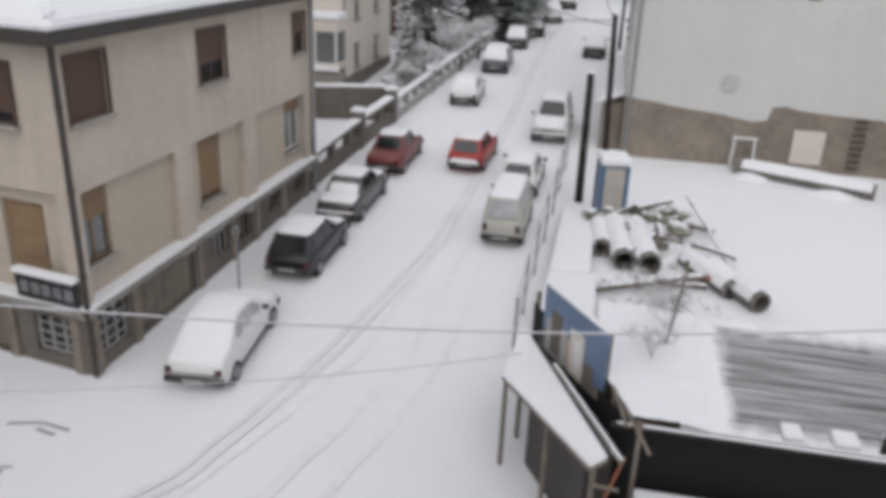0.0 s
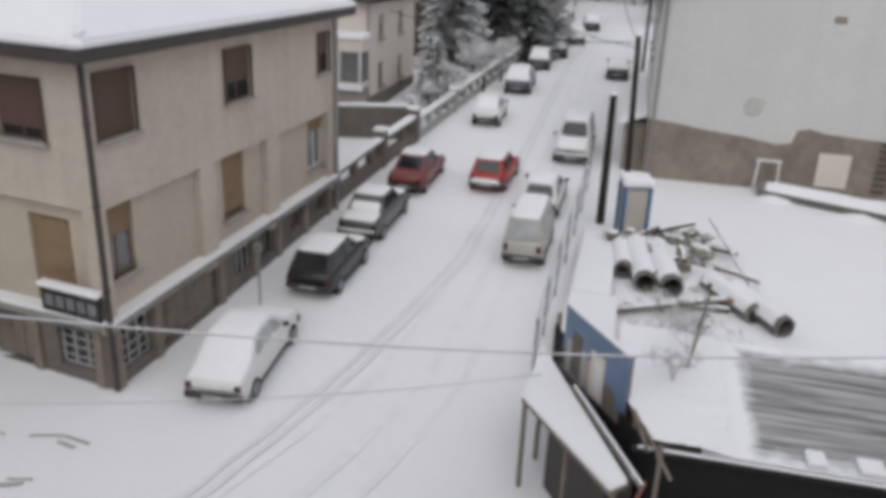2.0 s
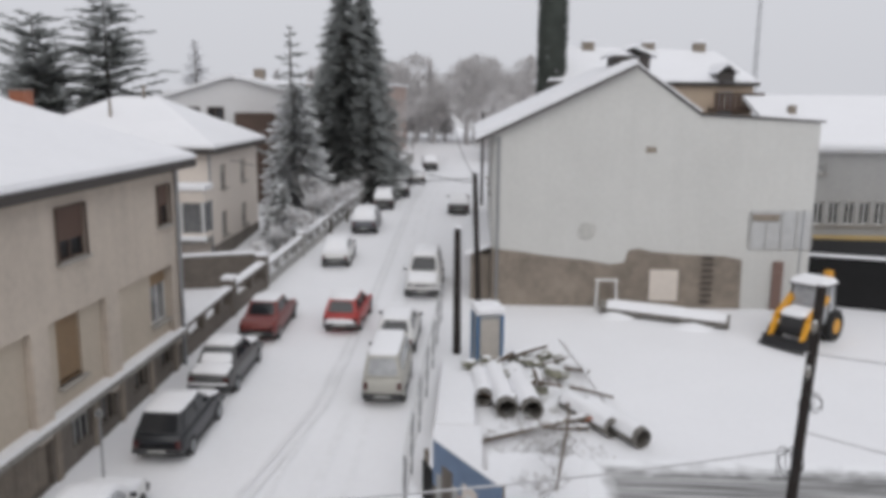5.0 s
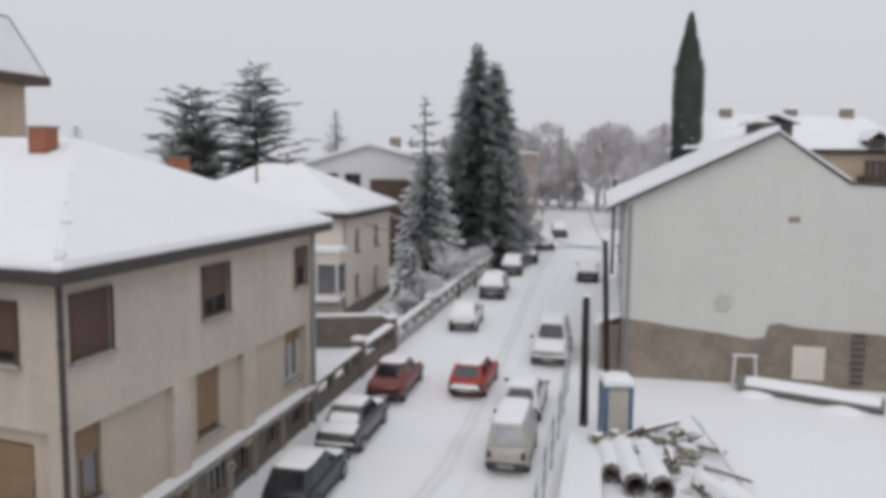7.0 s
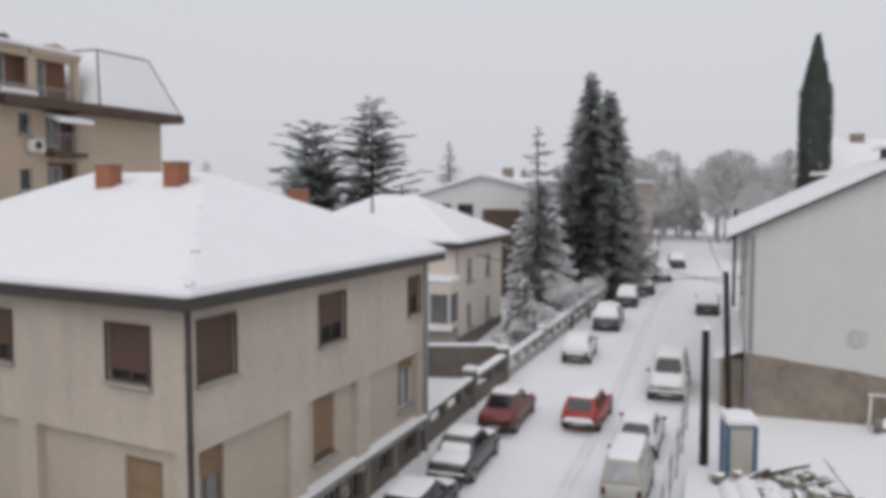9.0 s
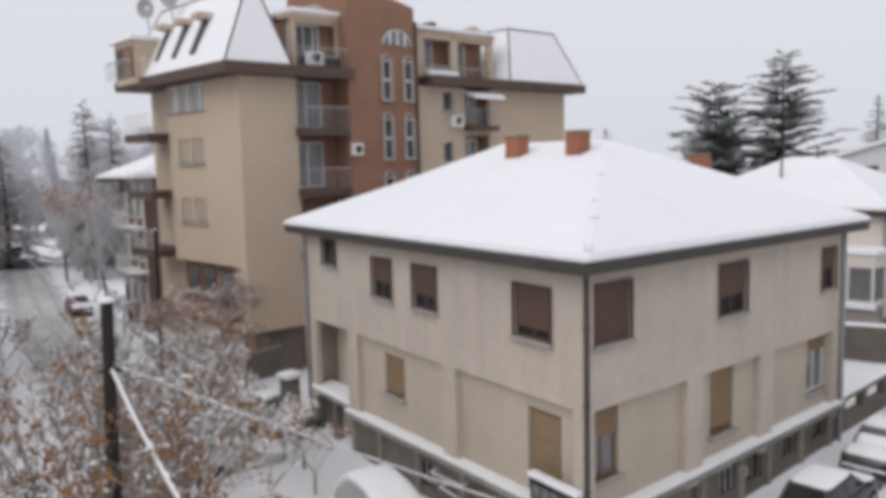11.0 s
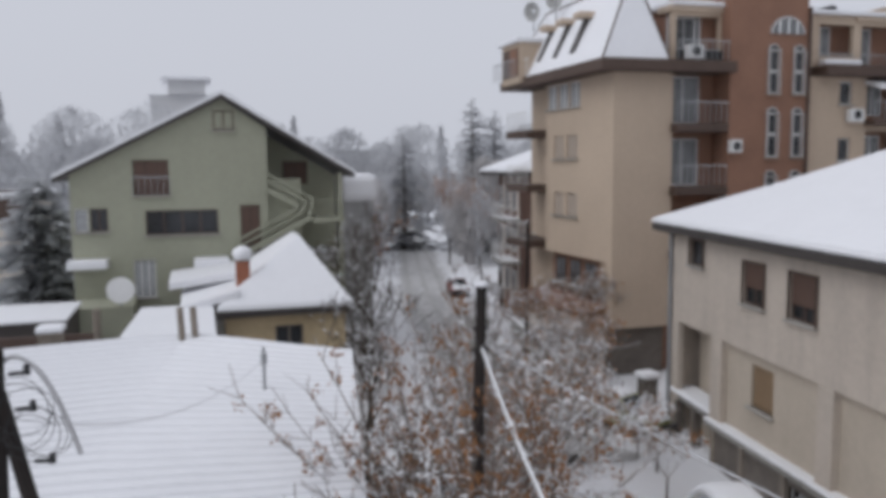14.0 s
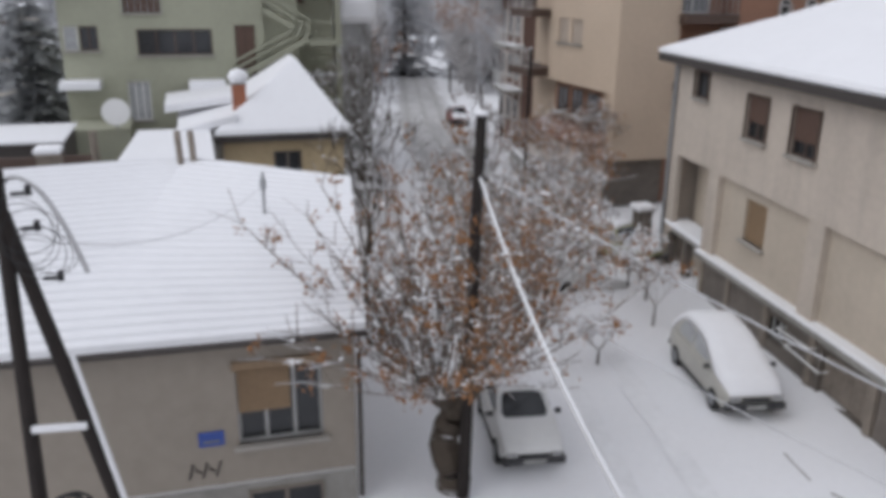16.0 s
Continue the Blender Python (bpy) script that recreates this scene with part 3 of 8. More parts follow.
# ---- gable house by the vacant lot ----
def gable_house():
    h = thing("house", W, "off-white house with blank gable wall and bare stone foot", "house")
    y0, y1 = 35.2, 49.0
    bm = bmesh.new()
    vs = [bm.verts.new((5.09 + (0.4 + 0.05 * math.sin(k * 0.7)) * math.cos(k * math.tau / 18), y0 - 0.006, 4.42 + (0.45 + 0.05 * math.cos(k * 0.7)) * math.sin(k * math.tau / 18))) for k in range(18)]
    bm.faces.new(vs)
    part("damp_patch", recalc(bm), mat("damp_render", (0.45, 0.447, 0.425), 0.9, 0, 6, 0.2, 2, 0.1, 40), h, "grey damp patch on the render")
    pts = [(0.95, 0.4), (14.85, 0.4), (14.85, 9.25), (9.75, 9.5), (6.9, 11.55), (0.95, 8.75)]

    def sheet(bm, pts2, ya, yb):
        f = [bm.verts.new((p[0], ya, p[1])) for p in pts2]
        g = [bm.verts.new((p[0], yb, p[1])) for p in pts2]
        bm.faces.new(f), bm.faces.new(list(reversed(g)))
        for k in range(len(f)):
            bm.faces.new((f[k], g[k], g[(k + 1) % len(f)], f[(k + 1) % len(f)]))
    bm = bmesh.new()
    sheet(bm, pts, y0, y1)
    recalc(bm)
    part("wall", bm, WHITEWALL, h)
    # bare stone along the foot, with a broken upper edge
    edge = [(14.85, 0.4), (12.0, 0.45), (11.95, 3.25), (11.2, 3.4), (9.6, 3.45), (8.0, 3.55), (7.4, 3.7), (6.95, 3.6), (6.8, 3.05), (6.2, 2.95), (5.0, 3.15), (3.4, 3.3), (2.0, 3.5), (0.93, 3.6)]
    pts2 = [(0.93, 0.4)] + edge[1:2] + edge[2:]
    bm = bmesh.new()
    sheet(bm, pts2, y0 - 0.02, y0 + 0.05)
    recalc(bm)
    part("bare_stone", bm, OLDWALL, h, "patch of bare grey-brown masonry where the render has fallen")
    bm = bmesh.new()
    box(bm, 7.95, 9.2, y0 - 0.07, y0, 1.35, 2.75)
    part("hatch", bm, CREAM, h, "pale boarded-up hatch")
    bm = bmesh.new()
    box(bm, 13.3, 13.75, y0 - 0.12, y0, 0.8, 3.2, None, 0.02)
    part("brick_pier", bm, DULLBRICK, h, "brown brick pier against the wall")
    bm = bmesh.new()
    tube(bm, (1.15, y0 - 0.09, 1.2), (1.15, y0 - 0.09, 8.5), 0.06, None, 8)
    part("downpipe", bm, GREYMETAL, h)
    for k in range(8):
        bm = bmesh.new()
        box(bm, 10.2, 10.7, y0 - 0.1, y0 - 0.02, 1.3 + k * 0.28, 1.38 + k * 0.28)
        part("rung", bm, FASCIA, h)
    bm = bmesh.new()
    box(bm, 7.5, 7.95, y0 - 0.03, y0 + 0.05, 7.9, 8.15)
    part("vent", bm, OLDWALL, h)
    bm = bmesh.new()
    box(bm, 12.2, 14.85, y0 - 0.06, y0 + 0.05, 3.75, 5.45)
    gp = part("glazed_panel", bm, mat("translucent_sheet", (0.47, 0.475, 0.475), 0.4, 0, 4, 0.1, 1, 0), h, "pale translucent panel")
    for k in range(5):
        bm = bmesh.new()
        x_ = 12.2 + 0.66 * k
        box(bm, x_ - 0.03, x_ + 0.03, y0 - 0.1, y0 - 0.061, 3.75, 5.45)
        part("bar", bm, GREYPAINT, gp)
    bm = bmesh.new()
    box(bm, 12.25, 13.4, y0 - 0.12, y0 - 0.062, 5.0, 5.3, None, 0.02)
    part("lintel", bm, OLDWALL, gp)
    bm = bmesh.new()
    tube(bm, (14.05, y0 - 0.9, 0.9), (14.1, y0 - 0.9, 5.6), 0.035, None, 6)
    part("thin_mast", bm, GREYMETAL, h)
    for q, t_, mt_ in (([(0.15, y0 - 0.35, 8.35), (6.9, y0 - 0.35, 11.62), (6.9, y1 + 0.3, 11.62), (0.15, y1 + 0.3, 8.35)], 0.1, FASCIA),
                       ([(6.9, y0 - 0.1, 11.62), (9.8, y0 - 0.1, 9.6), (9.8, y1 + 0.3, 9.6), (6.9, y1 + 0.3, 11.62)], 0.06, FASCIA),
                       ([(9.8, y0 - 0.1, 9.6), (15.0, y0 - 0.1, 9.34), (15.0, y1 + 0.3, 9.34), (9.8, y1 + 0.3, 9.6)], 0.08, FASCIA),
                       ([(0.1, y0 - 0.4, 8.62), (6.9, y0 - 0.4, 11.89), (6.9, y1 + 0.3, 11.89), (0.1, y1 + 0.3, 8.62)], 0.26, ROOFSNOW),
                       ([(6.9, y0 - 0.12, 11.75), (9.8, y0 - 0.12, 9.72), (9.8, y1 + 0.3, 9.72), (6.9, y1 + 0.3, 11.75)], 0.11, ROOFSNOW)):
        bm = bmesh.new()
        slab(bm, q, t_)
        recalc(bm)
        if mt_ is ROOFSNOW:
            bmesh.ops.bevel(bm, geom=list(bm.edges), offset=0.035, segments=2, affect="EDGES")
        part("roof_snow" if mt_ is ROOFSNOW else "roof_slope", bm, mt_, h)
    # dormer at the ridge
    bm = bmesh.new()
    box(bm, 6.5, 8.1, 38.2, 40.5, 11.2, 12.15)
    d = part("dormer", bm, FASCIA, h, "small dark dormer with a snowy roof")
    bm = bmesh.new()
    slab(bm, [(6.2, 37.9, 12.2), (7.3, 37.9, 12.65), (7.3, 40.8, 12.65), (6.2, 40.8, 12.2)], 0.15)
    slab(bm, [(7.3, 37.9, 12.65), (8.4, 37.9, 12.2), (8.4, 40.8, 12.2), (7.3, 40.8, 12.65)], 0.15)
    recalc(bm)
    part("roof_snow", bm, ROOFSNOW, d)
    # street side windows
    for k, (a, z0, z1) in enumerate(((37.5, 2.6, 4.4), (41, 2.6, 4.4), (44.5, 2.6, 4.4), (37.5, 5.8, 7.4), (41, 5.8, 7.4), (44.5, 5.8, 7.4))):
        m = frame_of((0.93, 48.9), (0.93, 35.0))
        window(h, m, 48.9 - a - 1.1, 48.9 - a, z0, z1, -0.04, WHITEPAINT, GLASS, 0, None, True, 2)


gable_house()


def railing(parent, m, u0, u1, z0, h=0.95, y=0.0, material=None):
    """A railing of a top rail and uprights, along u in a wall's frame."""
    bm = bmesh.new()
    box(bm, u0, u1, y - 0.025, y + 0.025, z0 + h - 0.05, z0 + h, m)
    r = part("railing", bm, material or GREYMETAL, parent)
    n = max(2, int((u1 - u0) / 0.28))
    bm = bmesh.new()
    for k in range(n + 1):
        u = u0 + (u1 - u0) * k / n
        box(bm, u - 0.012, u + 0.012, y - 0.012, y + 0.012, z0, z0 + h - 0.05, m)
    o = part("balustrade", bm, material or GREYMETAL, r)
    o["kind"] = "stuff"
    return r


# ---- apartment block ----
PALERAIL = mat("pale_painted_rail", (0.4, 0.41, 0.42), 0.5, 0.2, 8, 0.1, 1, 0)
PALEGLASS = glass_mat("net_curtain_glass", (0.38, 0.39, 0.4), 0.2)


def apartment_block():
    h = thing("apartment_building", W, "tan apartment block with brick stair tower and snowy mansard roof", "building")
    a, n, w_ = (-33.4, 18.5), (-32.75, 41.2), (-40.45, 18.3)
    me, ms = frame_of(a, n), frame_of(w_, a)
    le, ls = (Vector(a) - Vector(n)).length, (Vector(a) - Vector(w_)).length
    floors = (14.92, 12.1, 9.15, 6.1)
    # balcony recess 3.05..5.95, tower 5.95..10.75
    bm = bmesh.new()
    wall_panel(bm, 0, 3.05, 2.45, 14.42, 0.3, [])
    bmesh.ops.transform(bm, matrix=me, verts=bm.verts)
    part("wall", bm, TAN, h)
    bm = bmesh.new()
    box(bm, 0.01, 3.04, 0.5, 0.8, -0.3, 2.45, me)
    part("base_wall", bm, PLINTH, h)
    holes = [(12.4, 13.15, z - 1.85, z - 0.7) for z in floors[:3]] + [(14.05, 16.0, z - 2.65, z - 0.35) for z in floors[:3]]
    bm = bmesh.new()
    wall_panel(bm, 9.97, le, 0, 14.42, 0.3, holes)
    bmesh.ops.transform(bm, matrix=me, verts=bm.verts)
    part("wall", bm, TAN, h)
    for k, q in enumerate(holes):
        if k < 3:
            window(h, me, *q, 0.12, WHITEPAINT, GLASS, 0, None, True, 1)
        else:
            bm = bmesh.new()
            box(bm, q[0], q[1], 0.75, 1.4, q[2], q[3], me)
            part("recess_wall", bm, BRICK, h)
            window(h, me, q[0] + 0.3, q[0] + 1.5, q[2] + 0.3, q[3] - 0.2, 0.66, WHITEPAINT, CURTAIN, 0, None, False, 2)
            bm = bmesh.new()
            box(bm, q[0] - 0.1, q[1] + 0.1, -0.7, 0.75, q[2] - 0.25, q[2], me)
            b = part("balcony", bm, BROWNTRIM, h)
            railing(b, me, q[0] - 0.05, q[1] + 0.05, q[2], 0.95, -0.65, PALERAIL)
    bm = bmesh.new()
    slab(bm, [(13.9, -1.2, 13.95), (16.1, -1.2, 13.95), (16.1, 0, 14.3), (13.9, 0, 14.3)], 0.2)
    bmesh.ops.transform(bm, matrix=me, verts=bm.verts)
    part("awning", bm, SNOW, h, "awning covered in snow")
    # stacked balconies in the recess
    bm = bmesh.new()
    box(bm, 3.05, 5.95, 0.85, 1.85, 0, 17.2, me)
    part("recess_wall", bm, BRICK, h)
    for k, z in enumerate(floors[:3]):
        bm = bmesh.new()
        box(bm, 2.95, 5.95, -0.55, 0.85, z - 0.42, z - 0.02, me)
        b = part("balcony", bm, BROWNTRIM, h, "dark brown balcony slab with a metal railing")
        railing(b, me, 3.0, 5.9, z - 0.02, 1.0, -0.5, PALERAIL)
        window(h, me, 3.12, 4.9, z + 0.02, z + 2.25, 0.76, WHITEPAINT, CURTAIN, 0, None, False, 2, 0, "balcony_door")
    z = floors[3]
    bm = bmesh.new()
    box(bm, 2.95, 5.95, -0.55, 0.85, z - 0.42, z - 0.02, me)
    part("balcony", bm, BROWNTRIM, h)
    # brick stair tower with a sloping top
    bm = bmesh.new()
    vs = box(bm, 5.72, 9.97, -0.55, 5.0, 0, 18.3)
    for v in vs:
        if v.co.z > 1 and v.co.x < 6:
            v.co.z = 19.4
    bmesh.ops.transform(bm, matrix=me, verts=bm.verts)
    part("stair_tower", bm, BRICK, h, "red brick stair tower")
    mt = me @ Matrix.Translation((0, -0.6, 0))
    for z0, z1 in ((13.5, 15.75), (10.5, 12.8), (7.5, 9.8)):
        for u in (7.75, 9.15):
            w = window(h, mt, u, u + 0.55, z0, z1 - 0.25, -0.03, OFFWHITE, GLASS, 0, None, True, 1, 0.04)
            bm = bmesh.new()
            vs = [bm.verts.new((u + 0.275 + 0.315 * math.cos(math.pi * k / 10), -0.05, z1 - 0.25 + 0.3 * math.sin(math.pi * k / 10))) for k in range(11)]
            f = bm.faces.new(vs)
            r = bmesh.ops.extrude_face_region(bm, geom=[f])
            bmesh.ops.translate(bm, vec=(0, 0.08, 0), verts=[v for v in r["geom"] if isinstance(v, bmesh.types.BMVert)])
            bmesh.ops.transform(bm, matrix=mt, verts=bm.verts)
            part("arch", recalc(bm), OFFWHITE, w)
            bm = bmesh.new()
            vs = [bm.verts.new((u + 0.275 + 0.23 * math.cos(math.pi * k / 10), -0.058, z1 - 0.24 + 0.22 * math.sin(math.pi * k / 10))) for k in range(11)]
            f = bm.faces.new(vs)
            r = bmesh.ops.extrude_face_region(bm, geom=[f])
            bmesh.ops.translate(bm, vec=(0, 0.006, 0), verts=[v for v in r["geom"] if isinstance(v, bmesh.types.BMVert)])
            bmesh.ops.transform(bm, matrix=mt, verts=bm.verts)
            part("arch_pane", recalc(bm), GLASS, w)
            bm = bmesh.new()
            box(bm, u, u + 0.55, -0.06, -0.02, (z0 + z1) / 2 - 0.18, (z0 + z1) / 2 - 0.02, mt)
            part("transom", bm, OFFWHITE, w)
    # half-round window over them
    def half_round(rx, rz, y0_, y1_, name, material, parent):
        bm = bmesh.new()
        f = bm.faces.new([bm.verts.new((8.78 + rx * math.cos(math.pi * k / 14), y0_, 16.3 + rz * math.sin(math.pi * k / 14))) for k in range(15)])
        r = bmesh.ops.extrude_face_region(bm, geom=[f])
        bmesh.ops.translate(bm, vec=(0, y1_ - y0_, 0), verts=[v for v in r["geom"] if isinstance(v, bmesh.types.BMVert)])
        bmesh.ops.transform(bm, matrix=mt, verts=bm.verts)
        return part(name, recalc(bm), material, parent)
    lun = half_round(0.95, 0.82, -0.03, 0.1, "half_round_window", OFFWHITE, h)
    half_round(0.85, 0.72, -0.04, -0.032, "pane", CURTAIN, lun)
    for u in (8.3, 8.78, 9.26):
        bm = bmesh.new()
        box(bm, u - 0.05, u + 0.05, -0.06, -0.041, 16.3, 16.98 if u == 8.78 else 16.9, mt)
        part("mullion", bm, WHITEPAINT, lun)
    bm = bmesh.new()
    tube(bm, me @ Vector((10.02, -0.62, 0)), me @ Vector((10.02, -0.62, 17.6)), 0.09, None, 8)
    part("downpipe", bm, BROWNTRIM, h, "dark brown rainwater pipe")
    for u, z in ((13.2, 12.55), (4.0, 15.4)):
        bm = bmesh.new()
        box(bm, u - 0.45, u + 0.4, -0.4, -0.06, z - 0.35, z + 0.3, me, 0.03)
        ac = part("air_conditioner", bm, WHITEPAINT, h, "white outdoor air-conditioning unit")
        bm = bmesh.new()
        tube(bm, me @ Vector((u, -0.42, z)), me @ Vector((u, -0.4, z)), 0.22, None, 14)
        part("fan_grille", bm, DARKMETAL, ac)
    for z in (11.05,):
        bm = bmesh.new()
        box(bm, 5.65, 6.25, -0.9, -0.6, z - 0.35, z + 0.25, me, 0.03)
        ac = part("air_conditioner", bm, WHITEPAINT, h, "white outdoor air-conditioning unit")
        bm = bmesh.new()
        tube(bm, me @ Vector((5.95, -0.92, z - 0.05)), me @ Vector((5.95, -0.9, z - 0.05)), 0.2, None, 14)
        part("fan_grille", bm, DARKMETAL, ac)
    # south side
    hs_ = [(0.15 + 1.25 * k, 1.3 + 1.25 * k, 13.1, 14.35) for k in range(3)]
    for z in floors[1:3]:
        hs_ += [(1.0, 2.1, z - 1.6, z - 0.4), (2.4, 3.6, z - 1.6, z - 0.4)]
    bm = bmesh.new()
    wall_panel(bm, 0, ls - 0.02, 5.55, 14.42, 0.3, hs_)
    bmesh.ops.transform(bm, matrix=ms, verts=bm.verts)
    part("wall", bm, TAN, h)
    for k, q in enumerate(hs_):
        window(h, ms, *q, 0.1, WHITEPAINT if k < 3 else TANBLIND, PALEGLASS, 0 if k < 3 else 0.96, TANBLIND, True, 2)
    bm = bmesh.new()
    box(bm, ls - 0.6, ls - 0.02, 0.01, 0.3, 2.45, 5.55, ms)
    part("wall", bm, TAN, h)
    bm = bmesh.new()
    box(bm, 0.2, ls - 0.6, 0.4, 0.7, 3.6, 5.55, ms)
    part("porch_wall", bm, BRICK, h)
    for u in (0.7, 2.3, 3.9):
        window(h, ms, u, u + 1.1, 4.0, 5.3, 0.3, BROWNTRIM, GLASS, 0, None, True, 2)
    bm = bmesh.new()
    slab(bm, [(-0.2, -1.3, 3.1), (ls - 0.5, -1.3, 3.1), (ls - 0.5, 0.4, 3.7), (-0.2, 0.4, 3.7)], 0.12)
    bmesh.ops.transform(bm, matrix=ms, verts=bm.verts)
    part("porch_roof", bm, mat("dark_red_tiles", (0.21, 0.115, 0.08), 0.85, 0, 12, 0.3, 2, 0.5, 30, snow=0.08), h, "dark red tiled lean-to roof dusted with snow")
    bm = bmesh.new()
    box(bm, -0.2, ls - 0.6, -1.1, 0.4, -0.3, 2.95, ms)
    part("base_wall", bm, CREAM, h)
    # west end balconies
    for z in floors[:4]:
        bm = bmesh.new()
        box(bm, -2.9, 0.0, -1.1, 1.4, z - 0.42, z - 0.02, ms)
        b = part("balcony", bm, BROWNTRIM, h)
        railing(b, ms, -2.85, -0.05, z - 0.02, 1.0, -1.05, WHITEPAINT)
    bm = bmesh.new()
    box(bm, -2.6, 0.0, 1.4, 1.7, 0, 14.42, ms)
    part("recess_wall", bm, CREAM, h)
    # mansard roof
    def mansard(name, q, inset, z0, z1, south):
        bm = bmesh.new()
        lo = [bm.verts.new((p[0], p[1], z0)) for p in q]
        cx, cy = sum(p[0] for p in q) / 4, sum(p[1] for p in q) / 4
        hi = []
        for p in q:
            sx, sy = (1 if p[0] > cx else -1), (1 if p[1] > cy else -1)
            hi.append(bm.verts.new((p[0] - sx * inset, p[1] - sy * (inset if sy > 0 else south), z1)))
        for k in range(4):
            bm.faces.new((lo[k], lo[(k + 1) % 4], hi[(k + 1) % 4], hi[k]))
        bm.faces.new(hi), bm.faces.new(list(reversed(lo)))
        bmesh.ops.bevel(bm, geom=list(bm.edges), offset=0.05, segments=2, affect="EDGES")
        roof = part(name, bm, ROOFSNOW, h, "steep mansard roof slope under snow")
        ends = []
        for p in q:
            sx, sy = (1 if p[0] > cx else -1), (1 if p[1] > cy else -1)
            ends.append((Vector((p[0], p[1], z0)), Vector((p[0] - sx * inset, p[1] - sy * (inset if sy > 0 else south), z1))))
        for k in range(4):
            bm = bmesh.new()
            tube(bm, ends[k][0], ends[k][1], 0.045, None, 6)
            tube(bm, ends[k][1], ends[(k + 1) % 4][1], 0.05, None, 6)
            part("ridge_trim", bm, BROWNTRIM, roof)
        return roof
    mansard("mansard_roof", [(-32.7, 17.5), (-32.6, 20.9), (-43, 23.6), (-43.5, 17.3)], 1.1, 14.92, 18.6, 1.9)
    mansard("mansard_roof", [(-32.1, 35.4), (-31.9, 42.0), (-45, 42.2), (-45, 35.0)], 1.3, 14.92, 18.15, 1.3)
    bm = bmesh.new()
    prism(bm, [(-32.5, 17.4), (-32.3, 24.3), (-44.0, 24.5), (-44.2, 17.1)], 14.42, 14.92)
    part("eaves_band", bm, BROWNTRIM, h, "dark brown eaves band")
    bm = bmesh.new()
    prism(bm, [(-32.2, 29.4), (-31.8, 42.2), (-45.2, 42.4), (-45.2, 29.2)], 14.42, 14.92)
    part("eaves_band", bm, BROWNTRIM, h)
    # attic blocks with loggias
    for u0, u1, z1 in ((3.05, 5.72, 17.55), (10.0, 16.6, 17.45)):
        bm = bmesh.new()
        hl = [(u0 + 0.25, u1 - 0.1, 14.95, 17.1)] if u1 < 7 else [(11.3, 13.3, 15.45, 17.0), (13.8, 16.2, 14.95, 17.0)]
        wall_panel(bm, u0, u1, 14.92, z1, 0.25, hl, 0.25)
        bmesh.ops.transform(bm, matrix=me, verts=bm.verts)
        part("attic_wall", bm, TAN, h)
        bm = bmesh.new()
        box(bm, u0 + 0.05, u1 - 0.05, 1.2 if u1 > 7 else 1.86, 6, 14.65, z1 - 0.03, me)
        part("attic_room", bm, BRICK, h)
        for q in hl:
            window(h, me, q[0] + 0.1, q[0] + 1.3, q[2], q[3], 1.08 if u1 > 7 else 0.76, WHITEPAINT, CURTAIN, 0, None, False, 2)
            railing(h, me, q[0], q[1], 14.64, 0.95, 0.2, PALERAIL)
        bm = bmesh.new()
        box(bm, u0 - 0.1, u1 + 0.1, 0.0, 6.0, z1, z1 + 0.22, me, 0.06)
        part("attic_roof", bm, ROOFSNOW, h)
        # low pediment over the loggia
        c_ = (u0 + u1) / 2 if u1 < 7 else 15.0
        w_2 = (u1 - u0) / 2 + 0.15 if u1 < 7 else 1.6
        bm = bmesh.new()
        f_ = bm.faces.new([bm.verts.new(q) for q in ((c_ - w_2, 0.12, z1 - 0.25), (c_ + w_2, 0.12, z1 - 0.25), (c_ + w_2, 0.12, z1), (c_, 0.12, z1 + 0.5), (c_ - w_2, 0.12, z1))])
        r_ = bmesh.ops.extrude_face_region(bm, geom=[f_])
        bmesh.ops.translate(bm, vec=(0, 1.2, 0), verts=[v for v in r_["geom"] if isinstance(v, bmesh.types.BMVert)])
        bmesh.ops.transform(bm, matrix=me, verts=bm.verts)
        part("pediment", recalc(bm), TAN, h)
    bm = bmesh.new()
    box(bm, 11.2, 13.4, -0.35, 0.2, 14.93, 15.25, me, 0.1)
    part("ledge_snow", bm, SNOW, h)
    bm = bmesh.new()
    box(bm, 3.3, 5.7, 0.1, 0.2, 14.7, 15.5, me)
    part("balcony_screen", bm, DARKMETAL, h)
    # dormer slits, chimneys and dishes on the south slope
    for k in range(3):
        bm = bmesh.new()
        x = -36.0 - k * 2.0
        slab(bm, [(x - 0.5, 17.75, 15.7), (x, 17.75, 15.7), (x, 18.5, 17.3), (x - 0.5, 18.5, 17.3)], 0.12)
        dm = part("dormer", recalc(bm), FASCIA, h)
        bm = bmesh.new()
        box(bm, x - 0.62, x + 0.16, 17.95, 18.9, 17.25, 17.55, None, 0.06)
        part("dormer_cap", bm, TAN, dm)
    bm = bmesh.new()
    box(bm, -43.6, -41.0, 17.0, 20.5, 14.65, 16.8)
    part("attic_room", bm, TAN, h)
    # Solid brown block, no recess; its colour stands for the loggia's shaded depth.
    bm = bmesh.new()
    box(bm, -43.4, -41.2, 16.96, 17.2, 15.0, 16.55)
    lg = part("loggia_opening", bm, BROWNTRIM, h)
    bm = bmesh.new()
    box(bm, -42.3, -41.3, 16.93, 17.1, 15.05, 16.5)
    part("loggia_wall", bm, BRICK, lg)
    railing(h, Matrix.Identity(4), -44.2, -41.0, 14.93, 0.95, 16.7, PALERAIL)
    bm = bmesh.new()
    box(bm, -43.8, -40.9, 16.75, 20.6, 16.8, 17.05, None, 0.07)
    part("attic_roof", bm, ROOFSNOW, h)
